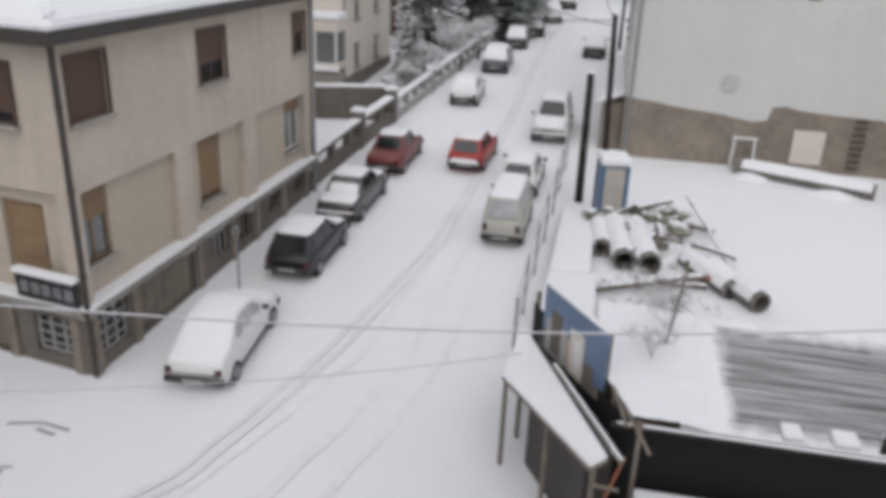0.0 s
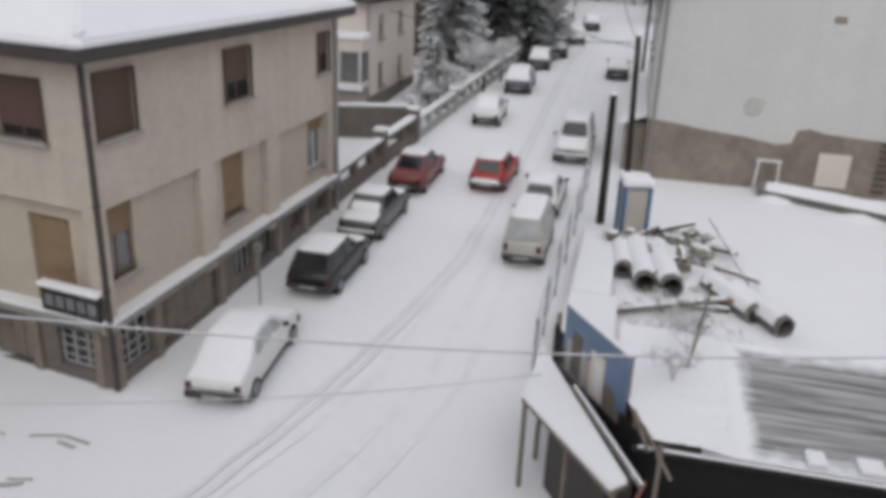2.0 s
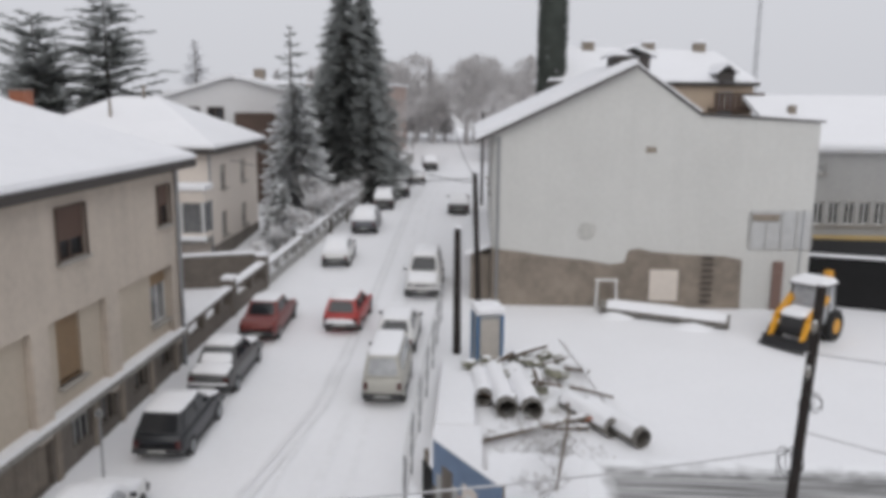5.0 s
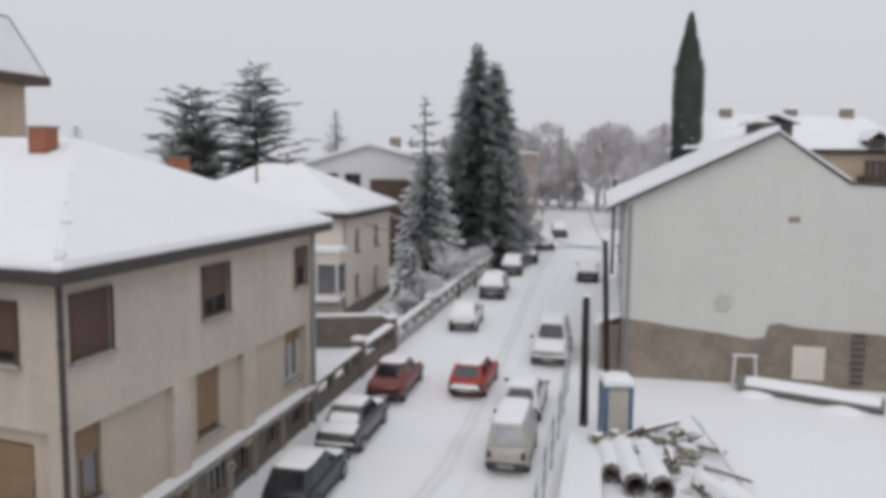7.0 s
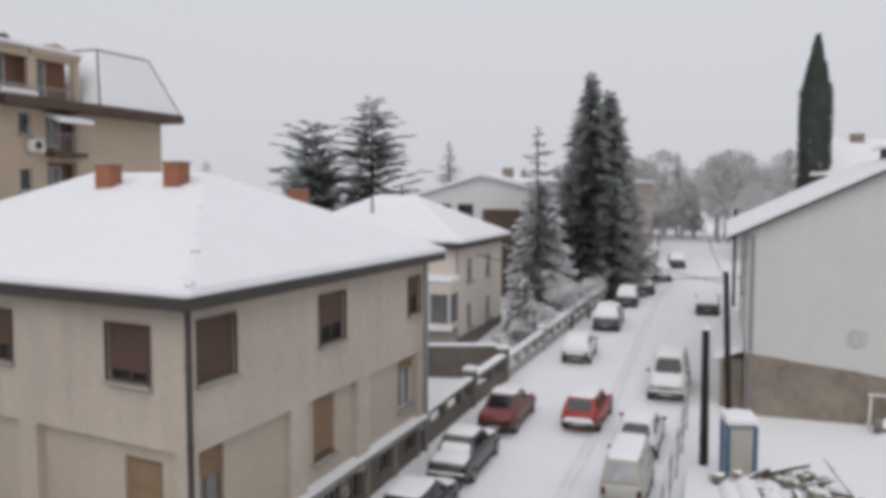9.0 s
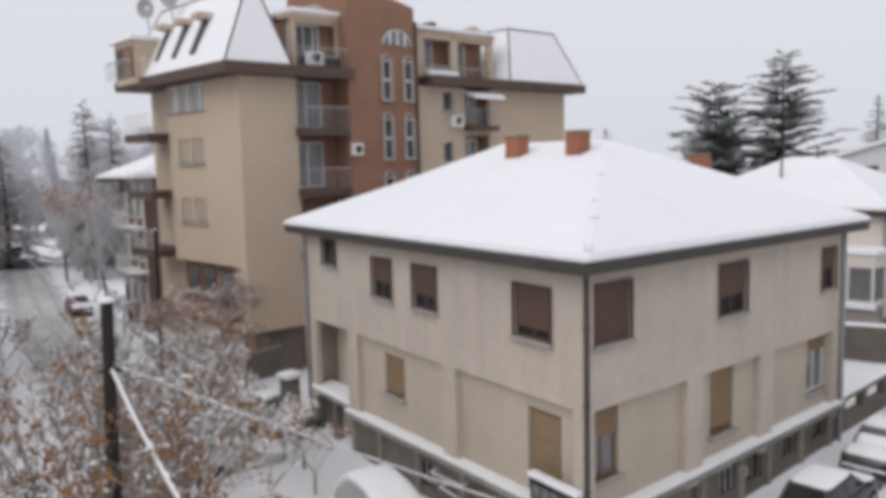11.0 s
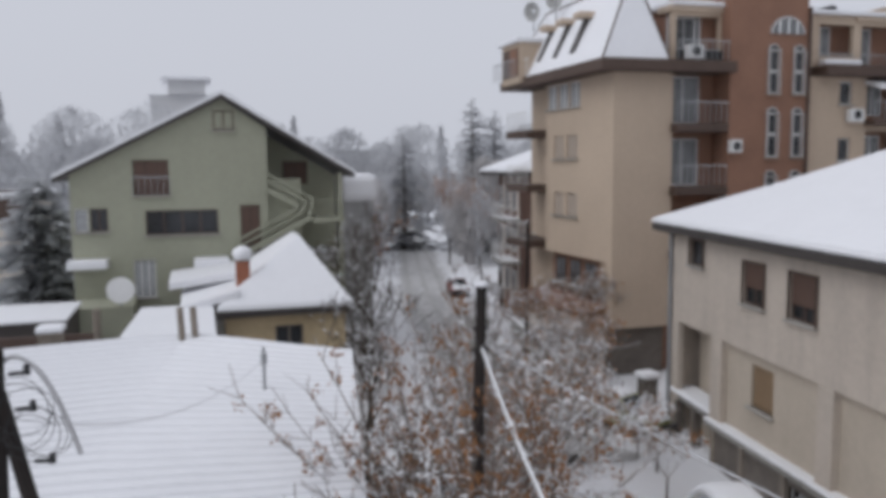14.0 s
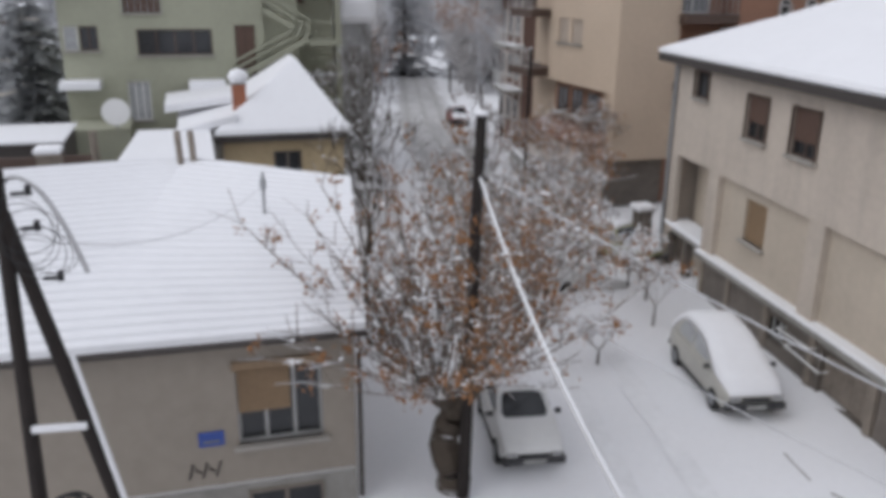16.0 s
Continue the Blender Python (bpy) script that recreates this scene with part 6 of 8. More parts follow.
# ---- trees ----
def trunk_mesh(x0, h, r, lean=0.0):
    bm = bmesh.new()
    n = 7
    for k in range(n):
        a, b = k / n, (k + 1) / n
        tube(bm, (lean * a * h, 0.05 * math.sin(a * 5), h * a), (lean * b * h, 0.05 * math.sin(b * 5), h * b), r * (1 - a * 0.9), r * (1 - b * 0.9), 8, k in (0, n - 1))
    bmesh.ops.remove_doubles(bm, verts=bm.verts, dist=0.001)
    return bm


def conifer(x, y, z, h, rad, label, material=None, seed=1, start=0.12, tier=0.5, droop=0.35, dens=1.0, power=0.9, sparse_top=0.0, flat=0.0, jit=0.3):
    """A conifer: a trunk and whorls of drooping boughs, each a spray of short overlapping twigs."""
    rnd = random.Random(seed)
    t = thing("conifer", pose(x, y, z), label, "tree", "conifers")
    part("trunk", trunk_mesh(0, h * 0.97, 0.02 * h + 0.03), BARK, t)
    bm = bmesh.new()
    zz = h * start
    while zz < h * 0.985:
        f = (zz / h - start) / (1 - start)
        R = rad * (1 - f) ** power + 0.08 * rad * 0.5
        n = max(4, int((6 + 9 * (1 - f)) * dens))
        a0 = rnd.random() * 6
        for k in range(n):
            a = a0 + k * math.tau / n + rnd.uniform(-0.25, 0.25)
            ln = R * (rnd.uniform(0.4, 1.25) if flat else rnd.uniform(0.62, 1.12))
            if flat and rnd.random() < 0.3:
                continue
            z0 = zz + rnd.uniform(-jit, jit) * tier
            m = max(3, int(ln / 0.28))
            sl = rnd.uniform(-0.22, 0.22) * ln
            ca, sa = math.cos(a), math.sin(a)
            for j in range(m + 1):
                g = (j + 0.4) / (m + 1)
                rr = ln * g
                zc = z0 - droop * ln * g * g + 0.12 * ln * g + flat * 0.28 * ln * g + sl * g + rnd.uniform(-0.1, 0.1)
                if rnd.random() < 0.16:
                    continue
                wd = ((0.25 if flat else 0.28) * ln * (1.05 - g) + 0.12) * rnd.uniform(0.7, 1.2)
                lg = ln / (m + 1) * 1.9 + 0.1
                for sgn in (-1, 1):
                    tx, ty = ca * lg + -sa * sgn * wd, sa * lg + ca * sgn * wd
                    p0 = Vector((ca * rr, sa * rr, zc))
                    p1 = p0 + Vector((tx, ty, -0.1 * lg - rnd.uniform(0, 0.22) * wd))
                    p2 = p0 + Vector((ca * lg * 0.9, sa * lg * 0.9, rnd.uniform(-0.05, 0.06)))
                    p3 = p0 + Vector((-sa * sgn * wd * 0.5, ca * sgn * wd * 0.5, -0.18 * wd - rnd.uniform(0.02, 0.1)))
                    v = [bm.verts.new(q) for q in (p0, p3, p1, p2)]
                    bm.faces.new(v if sgn < 0 else v[::-1])
        zz += tier * (0.55 + 0.6 * (1 - f)) * (1 + sparse_top * f)
    part("crown", bm, material or NEEDLE, t)
    return t


def cypress(x, y, z, h, rad):
    rnd = random.Random(5)
    t = thing("cypress", pose(x, y, z), "tall narrow dark cypress behind the gable house", "tree")
    part("trunk", trunk_mesh(0, h * 0.95, 0.2), BARK, t)
    bm = bmesh.new()
    for k in range(5200):
        f = rnd.random() ** 0.8
        R = rad * min(1.0, 0.55 + 2.2 * f) * min(1.0, (1 - f) * 4.5 + 0.05) * rnd.uniform(0.75, 1.05)
        a = rnd.random() * math.tau
        c = Vector((R * math.cos(a), R * math.sin(a), h * (0.05 + 0.94 * f)))
        s = rnd.uniform(0.18, 0.4)
        d = Vector((math.cos(a + rnd.uniform(-0.8, 0.8)) * 0.5, math.sin(a) * 0.5, 1.4)).normalized() * s
        q = Vector((-math.sin(a), math.cos(a), 0)) * s * 0.35
        bm.faces.new([bm.verts.new(p) for p in (c - d * 0.5, c + q, c + d, c - q)])
    part("crown", bm, NEEDLEDARK, t)


def bare_tree(x, y, z, h, spread, label, seed, leaves=0, twig=None, depth=5, r0=0.12, leaf_size=0.09, up=0.5, tufts=0, tuft=0.07, leaf=None, rmin=0.012):
    """A leafless or thinly leaved tree: a forked trunk, limbs and twigs, with leaves at the ends."""
    rnd = random.Random(seed)
    t = thing("tree", pose(x, y, z), label, "tree", "street trees")
    bt, bb, ends = bmesh.new(), bmesh.new(), []

    def grow(p, d, ln, r, lev):
        segs = 3
        for k in range(segs):
            j = 0.22 if lev else 0.06
            d2 = (d + Vector((rnd.uniform(-j, j), rnd.uniform(-j, j), rnd.uniform(-0.1, 0.16)))).normalized()
            q = p + d2 * ln / segs
            r1 = r * 0.86
            tube(bt if lev == 0 else bb, p, q, r, r1, 6 if lev < 2 else 4, False)
            p, d, r = q, d2, r1
            if lev >= depth - 2:
                ends.append(p.copy())
        if lev < depth:
            for k in range(rnd.choice((2, 3, 3)) if lev else 4):
                a = rnd.random() * math.tau
                side = Vector((math.cos(a) * spread, math.sin(a) * spread, rnd.uniform(0.05, up)))
                grow(p, (d * 0.55 + side * 0.8).normalized(), ln * rnd.uniform(0.62, 0.86), max(r * 0.66, rmin), lev + 1)
    grow(Vector((0, 0, -0.1)), Vector((rnd.uniform(-0.08, 0.08), rnd.uniform(-0.08, 0.08), 1)), h * 0.3, r0, 0)
    part("trunk", bt, BARK, t)
    part("branchwork", bb, twig or TWIG, t, "snow-lined twigs and limbs")
    if leaves:
        bm = bmesh.new()
        for k in range(leaves):
            c = rnd.choice(ends) + Vector((rnd.gauss(0, 0.13), rnd.gauss(0, 0.13), rnd.gauss(-0.03, 0.1)))
            s = leaf_size * rnd.uniform(0.6, 1.3)
            e = Euler((rnd.uniform(0, 6), rnd.uniform(0, 6), rnd.uniform(0, 6))).to_matrix()
            bm.faces.new([bm.verts.new(c + e @ Vector(q) * s) for q in ((-1, 0, 0), (0, -0.6, 0.15), (1, 0, 0), (0, 0.6, 0.15))])
        part("leaves", bm, leaf or LEAF, t, "few withered leaves" if leaf else "withered orange-brown leaves")
    if tufts:
        bm = bmesh.new()
        for k in range(tufts):
            c = rnd.choice(ends) + Vector((rnd.gauss(0, 0.06), rnd.gauss(0, 0.06), rnd.gauss(0.02, 0.04)))
            s, a = tuft * rnd.uniform(0.5, 1.4), rnd.uniform(0, math.tau)
            ca, sa = math.cos(a) * s, math.sin(a) * s
            e = [bm.verts.new(c + Vector(q)) for q in ((ca * 1.6, sa * 1.6, 0), (-sa * 0.7, ca * 0.7, 0), (-ca * 1.6, -sa * 1.6, 0), (sa * 0.7, -ca * 0.7, 0))]
            top = bm.verts.new(c + Vector((0, 0, s * 0.9)))
            for i in range(4):
                bm.faces.new((e[i], e[(i + 1) % 4], top))
        o = part("snow_dusting", bm, SNOW, t, "small tufts of snow on the twigs")
        o["kind"] = "stuff"
    return t


conifer(-9.9, 63, 2.4, 16.9, 4.0, "tall dark green fir beside the street", NEEDLE, 1, 0.02, 0.34, 0.4, 1.5, 0.82, jit=1.3)
conifer(-8.6, 64, 2.5, 15.5, 3.8, "tall dark green fir beside the street", NEEDLE, 2, 0.02, 0.34, 0.4, 1.5, 0.8, jit=1.3)
conifer(-11.6, 65, 2.5, 10.5, 2.4, "dark green fir in a close group", NEEDLE, 22, 0.02, 0.36, 0.4, 1.4, 0.6, jit=1.6)
conifer(-7.9, 61.5, 2.4, 8.5, 2.1, "dark green fir in a close group", NEEDLE, 24, 0.02, 0.36, 0.4, 1.4, 0.6, jit=1.6)
conifer(-12.5, 57, 1.9, 9.4, 2.75, "snow-laden spruce beside the annex", NEEDLESNOW, 3, 0.03, 0.42, 0.4, 1.3, 0.62, jit=0.8)
conifer(-13.1, 58.6, 2.0, 13.3, 2.1, "thin half-bare spruce with a sparse top", NEEDLE, 23, 0.3, 0.7, 0.1, 0.7, 0.65, 0.6, 0.3)
conifer(-10.75, 45.2, 1.3, 4.0, 1.1, "young spruce white with snow", NEEDLESNOW, 4, 0.05, 0.3, 0.4, 1.0)
conifer(-11.7, 47.5, 1.4, 3.6, 1.05, "young spruce white with snow", NEEDLESNOW, 6, 0.05, 0.3, 0.4, 1.0)
conifer(-28.8, 63.8, 1.0, 17.2, 5.6, "broad dark cedar with tiered boughs", NEEDLE, 7, 0.25, 0.66, 0.18, 1.6, 0.6, 0.4, 0.5, jit=0.5)
conifer(-33.4, 61.6, 0.8, 15.6, 5.2, "broad dark cedar with a broken top", NEEDLE, 8, 0.25, 0.66, 0.06, 1.5, 0.42, 0.4, 0.62, jit=0.5)
conifer(-36, 66, 0.8, 12.5, 4.8, "broad dark cedar behind the roofs", NEEDLE, 18, 0.2, 0.66, 0.15, 1.6, 0.6, 0.3, 0.5, jit=0.5)
# Distance haze on these two comes from the twig colour.
conifer(-35.5, 104, 1, 16.5, 4.2, "snow-covered conifer in the distance, haze put into its colour", HAZETWIG, 9, 0.05, 1.0, 0.3, 0.9)
conifer(-66, 92, 0, 14.8, 4, "snow-covered conifer in the distance, haze put into its colour", HAZETWIG, 10, 0.05, 1.0, 0.3, 0.9)
conifer(-46.8, -8.1, 0, 9.6, 2.9, "grey snow-dusted conifer beside the green house", GREYNEEDLE, 11, 0.04, 0.36, 0.3, 1.4, 0.45, jit=1.4)
cypress(4.9, 52, 2.2, 17.2, 0.9)
def pollard(x, y, h, label, seed, shoots=120, leaves=4200):
    """A cut-back street tree: a thick knotty trunk, a swollen head and a broom of long shoots with withered leaves."""
    rnd = random.Random(seed)
    t = thing("tree", pose(x, y, 0), label, "tree", "street trees")
    bm = bmesh.new()
    pts = [Vector((0.12 * math.sin(k * 1.1), 0.1 * math.sin(k * 0.8 + 1), -0.1 + h * k / 8)) for k in range(9)]
    for k in range(8):
        tube(bm, pts[k], pts[k + 1], 0.36 - 0.012 * k + 0.03 * math.sin(k * 2.3), 0.36 - 0.012 * (k + 1) + 0.03 * math.sin((k + 1) * 2.3), 12, k in (0, 7))
    bmesh.ops.remove_doubles(bm, verts=bm.verts, dist=0.001)
    part("trunk", bm, BARK, t, "thick dark knotty trunk")
    top = pts[-1]
    knobs = []
    for k in range(7):
        a = k * math.tau / 7 + rnd.uniform(-0.3, 0.3)
        e = top + Vector((math.cos(a) * rnd.uniform(0.4, 0.8), math.sin(a) * rnd.uniform(0.4, 0.8), rnd.uniform(0.25, 0.8)))
        bm = bmesh.new()
        tube(bm, top - Vector((0, 0, 0.25)), top.lerp(e, 0.55), 0.2, 0.15, 9)
        tube(bm, top.lerp(e, 0.55), e, 0.15, 0.13, 9)
        bmesh.ops.create_icosphere(bm, subdivisions=2, radius=0.2, matrix=Matrix.Translation(e))
        part("limb", bm, BARK, t)
        knobs.append(e)
    bb, ends, mids = bmesh.new(), [], []
    for k in range(shoots):
        o = rnd.choice(knobs)
        out = Vector((o.x - top.x, o.y - top.y, 0)).normalized()
        d = (out * rnd.uniform(0.1, 1.25) + Vector((rnd.uniform(-0.75, 0.75), rnd.uniform(-0.75, 0.75), rnd.uniform(0.5, 1.5)))).normalized()
        ln, r, p = rnd.uniform(2.2, 4.9), rnd.uniform(0.016, 0.032), o.copy()
        n = 7
        for j in range(n):
            d = (d + Vector((rnd.uniform(-0.09, 0.09), rnd.uniform(-0.09, 0.09), rnd.uniform(-0.05, 0.09)))).normalized()
            q = p + d * ln / n
            tube(bb, p, q, r, r * 0.88, 5, False)
            p, r = q, r * 0.88
            mids.append(p.copy())
            if j > 0:
                for _ in range(2):
                    s_ = (d + Vector((rnd.uniform(-0.9, 0.9), rnd.uniform(-0.9, 0.9), rnd.uniform(-0.3, 0.7)))).normalized()
                    w1 = p + s_ * rnd.uniform(0.25, 0.75)
                    tube(bb, p, w1, 0.011, 0.007, 4, False)
                    ends.append(w1)
    part("branchwork", bb, TWIG, t, "long thin shoots lined with snow")
    bm = bmesh.new()
    clumps = rnd.sample(ends, min(len(ends), 420))
    for k in range(leaves):
        c = rnd.choice(clumps) + Vector((rnd.gauss(0, 0.1), rnd.gauss(0, 0.1), rnd.gauss(-0.04, 0.09)))
        s = rnd.uniform(0.035, 0.075)
        e = Euler((rnd.uniform(0, 6), rnd.uniform(0, 6), rnd.uniform(0, 6))).to_matrix()
        bm.faces.new([bm.verts.new(c + e @ Vector(q) * s) for q in ((-1, 0, 0), (0, -0.6, 0.15), (1, 0, 0), (0, 0.6, 0.15))])
    part("leaves", bm, LEAF, t, "withered orange-brown leaves in clumps")
    bm = bmesh.new()
    for k in range(1100):
        c = rnd.choice(mids) + Vector((rnd.gauss(0, 0.05), rnd.gauss(0, 0.05), 0.02))
        s, a = rnd.uniform(0.02, 0.055), rnd.uniform(0, math.tau)
        ca, sa = math.cos(a) * s, math.sin(a) * s
        e = [bm.verts.new(c + Vector(q)) for q in ((ca * 1.8, sa * 1.8, 0), (-sa * 0.7, ca * 0.7, 0), (-ca * 1.8, -sa * 1.8, 0), (sa * 0.7, -ca * 0.7, 0))]
        tp = bm.verts.new(c + Vector((0, 0, s * 0.8)))
        for i in range(4):
            bm.faces.new((e[i], e[(i + 1) % 4], tp))
    o = part("snow_dusting", bm, SNOW, t, "small tufts of snow on the shoots")
    o["kind"] = "stuff"
    return t


pollard(-14.15, 4.55, 2.1, "cut-back street tree with withered orange leaves and snowy shoots", 20)
for k, (px, py, hh, ll, sp, rr) in enumerate(((-17.5, 5.9, 6.4, 900, 1.0, 0.12), (-21.5, 10.0, 5.4, 700, 1.0, 0.1), (-34, 17.0, 6.2, 420, 0.8, 0.1))):
    bare_tree(px, py, 0, hh, sp, "street tree with withered orange leaves and snowy twigs", 21 + k, ll, None, 6, rr, 0.05, 0.5, 160, 0.04)
for k, (px, py, hh) in enumerate(((-20.4, 7.6, 4.6), (-23.5, 8.6, 4.8), (-26.5, 9.2, 4.6), (-25.0, 11.2, 4.0), (-30.5, 10.6, 4.6), (-29.0, 12.8, 4.2))):
    bare_tree(px, py, 0, hh, 0.8, "bare young street tree white with snow", 210 + k, 120 if k % 2 else 30, TWIG, 6, 0.07, 0.06, 0.7, 260, 0.045, rmin=0.009)
for k, (px, py, hh) in enumerate(((-30.6, 15.8, 4.6), (-35.2, 15.4, 4.2))):
    bare_tree(px, py, 0, hh, 0.8, "small tree with withered orange leaves before the block", 230 + k, 700, TWIG, 6, 0.07, 0.07, 0.6, 160, 0.045, rmin=0.009)
for k, (px, py, hh) in enumerate(((-25, 5.0, 5.0), (-29, 6.0, 6.0), (-34, 7.0, 7.0), (-39, 8.2, 7.5), (-46, 9.8, 8.6), (-54, 11.2, 8.0), (-64, 13.0, 9.0), (-50, 10.2, 7.0), (-58, 11.4, 7.5), (-54, 21.0, 9.0), (-62, 22.4, 9.5), (-74, 14, 10.0), (-78.5, 24.8, 9.2), (-92, 18.5, 11))):
    bare_tree(px, py, 0, hh, 0.55, "bare street tree with snow-lined branches", 40 + k, 260 if k in (7, 8, 10) else 520 if k == 12 else 0, BARK if k < 6 else HAZETWIG, 5, 0.13, 0.12, 0.9, 170, 0.045)


for k, (px, py, hh) in enumerate(((-7.9, 69, 5.5), (-7.4, 77, 6.5), (-6.6, 88, 7), (1.8, 66, 6.5), (1.6, 74, 7.5), (2.0, 84, 8), (-8.8, 49.5, 3.2), (-8.3, 53, 3.0), (-10.6, 53, 3.4))):
    bare_tree(px, py, ground_z(px, py), hh, 0.8, "hazy snow-covered tree beside the upper street", 130 + k, 0, HAZETREE, 5, 0.1, 0.1, 0.8, 60, 0.09)


for k in range(12):
    py = 39.5 + 2.6 * k
    px = -10.6 + 0.1 * (py - 40)
    bare_tree(px, py, ground_z(px, py), 1.9 + 0.5 * (k % 3), 0.9, "low snow-laden shrub behind the garden wall", 250 + k, 0, TWIG if k % 3 == 0 else HAZETREE, 5, 0.05, 0.1, 0.8, 120, 0.06)


def far_wood(x0, y0, x1, y1, n, h0, h1, seed, label, material=None, scatter=8):
    """A wood in the distance: many bare crowns and conifers, one object."""
    rnd = random.Random(seed)
    bm = bmesh.new()
    for k in range(n):
        f = rnd.random()
        x, y = x0 + (x1 - x0) * f + rnd.uniform(-scatter, scatter), y0 + (y1 - y0) * f + rnd.uniform(-scatter, scatter)
        z, h = ground_z(x, y), rnd.uniform(h0, h1)
        tall = rnd.random() < 0.25
        tube(bm, (x, y, z - 0.3), (x, y, z + h * 0.8), 0.25, 0.05, 5, False)
        for j in range(800):
            g = rnd.random()
            R = (h * 0.2 * (1 - g)) if tall else h * 0.32 * math.sqrt(max(0.02, 1 - (2 * g - 1) ** 2))
            a = rnd.random() * math.tau
            rr = R * math.sqrt(rnd.random())
            c = Vector((x + rr * math.cos(a), y + rr * math.sin(a), z + h * (0.12 if tall else 0.3) + h * (0.88 if tall else 0.7) * g))
            s = rnd.uniform(0.25, 0.85)
            e = Euler((rnd.uniform(0, 6), rnd.uniform(0, 6), rnd.uniform(0, 6))).to_matrix()
            bm.faces.new([bm.verts.new(c + e @ Vector(q) * s) for q in ((-1, 0, 0), (0, -0.14, 0.1), (1, 0, 0.1), (0, 0.14, 0))])
    solo("far_trees", bm, material or HAZETWIG, W, label, "trees", kind="stuff")


# The woods' haze lies in their twig colour, not in the air.
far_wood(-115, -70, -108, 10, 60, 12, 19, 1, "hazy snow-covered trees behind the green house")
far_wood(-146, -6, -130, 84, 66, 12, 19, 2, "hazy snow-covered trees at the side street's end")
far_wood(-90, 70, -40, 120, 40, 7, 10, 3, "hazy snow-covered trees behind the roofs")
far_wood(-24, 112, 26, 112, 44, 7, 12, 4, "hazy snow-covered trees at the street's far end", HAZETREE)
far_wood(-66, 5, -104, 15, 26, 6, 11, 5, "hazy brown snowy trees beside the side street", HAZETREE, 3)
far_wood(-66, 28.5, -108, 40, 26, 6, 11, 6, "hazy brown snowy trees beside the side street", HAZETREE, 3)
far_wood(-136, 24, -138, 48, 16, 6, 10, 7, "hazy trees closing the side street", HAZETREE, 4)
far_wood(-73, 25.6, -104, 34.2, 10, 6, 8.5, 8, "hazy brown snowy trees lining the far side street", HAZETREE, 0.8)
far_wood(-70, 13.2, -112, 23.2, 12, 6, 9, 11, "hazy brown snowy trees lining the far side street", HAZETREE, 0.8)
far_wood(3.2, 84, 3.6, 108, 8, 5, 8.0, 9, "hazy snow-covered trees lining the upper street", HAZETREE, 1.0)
conifer(-92, 32, 0, 18.5, 4.2, "tall conifer in the distance, haze put into its colour", HAZETWIG, 12, 0.05, 1.0, 0.3, 0.9, 0.7)
conifer(-95, 36, 0, 17, 4.2, "tall conifer in the distance, haze put into its colour", HAZETWIG, 13, 0.05, 1.0, 0.3, 0.9, 0.7)
conifer(-96, 24.5, 0, 14.5, 4.5, "tall conifer in the distance, haze put into its colour", HAZETWIG, 14, 0.05, 1.0, 0.3, 0.9, 0.7)


# ---- vacant lot: hoarding, shed, poles, pipes ----
def strip_on_ground(name, pts, width, material, label, lift=0.02, taper=False):
    """A thin ribbon that follows the ground along a line."""
    bm = bmesh.new()
    prev = None
    fine = []
    for a, b in zip(pts, pts[1:]):
        n = max(2, int((Vector(a) - Vector(b)).length / 0.5))
        fine += [Vector(a).lerp(Vector(b), k / n) for k in range(n)]
    fine.append(Vector(pts[-1]))
    for k, p in enumerate(fine):
        d = (fine[min(k + 1, len(fine) - 1)] - fine[max(k - 1, 0)]).normalized()
        nrm = Vector((-d.y, d.x))
        wob = 0.05 * noise.noise((p.x * 1.3, p.y * 1.3, width * 9))
        wd = width * (1 + 0.5 * noise.noise((p.x * 0.9, p.y * 0.9, 3)))
        pair = []
        for s_ in (-0.5, 0.5):
            q = p + nrm * (wd * s_ + wob)
            pair.append(bm.verts.new((q.x, q.y, ground_z(q.x, q.y) + 0.035 + lift)))
        if prev:
            bm.faces.new((prev[0], prev[1], pair[1], pair[0]))
        prev = pair
    return solo(name, bm, material, W, label, "tracks", kind="structure")


TRACK = mat("packed_wheel_track", (0.745, 0.75, 0.765), 0.8, 0, 4, 0.08, 0.8, 0.3, 12)
SLUSH = mat("grey_slush", (0.4, 0.393, 0.383), 0.85, 0, 1.4, 0.3, 0.35, 0.5, 6)
for off in (0.0, 0.32):
    strip_on_ground("wheel_track", [(-8.6 + off, 9.5), (-7.4 + off, 11.6), (-6.0 + off, 17.4), (-4.9 + off, 24), (-4.6 + off, 34), (-4.7 + off, 60), (-3.0 + off, 88)], 0.17, TRACK, "faint wheel tracks in fresh snow", 0.0)
FAINT = mat("faint_wheel_track", (0.8, 0.805, 0.822), 0.8, 0, 4, 0.08, 0.8, 0.4, 9)
for off, wd in ((0.0, 0.22), (1.5, 0.26), (2.6, 0.2)):
    strip_on_ground("wheel_track", [(-7.2 + off, 10.5), (-5.2 + off * 0.8, 17), (-4.6 + off * 0.6, 26), (-4.4 + off * 0.6, 38), (-4.6 + off * 0.6, 60), (-3.2 + off * 0.6, 86)], wd, FAINT, "half-buried older wheel tracks", -0.012)
for off, wd in ((-0.9, 0.5), (0.7, 0.6)):
    strip_on_ground("wheel_track", [(-7.5, 7.6 + off), (-12, 8.9 + off), (-18, 10.2 + off), (-25, 11.6 + off)], wd, FAINT, "half-buried wheel tracks in the side street", -0.012)
for off in (-1.6, -0.2, 1.2):
    strip_on_ground("wheel_track", [(-25, 11.7 + off), (-36, 13.2 + off), (-60, 17.3 + off), (-100, 26.8 + off), (-131, 34 + off)], 0.4, SLUSH, "grey slushy wheel tracks in the side street", 0.012 + 0.005 * off)
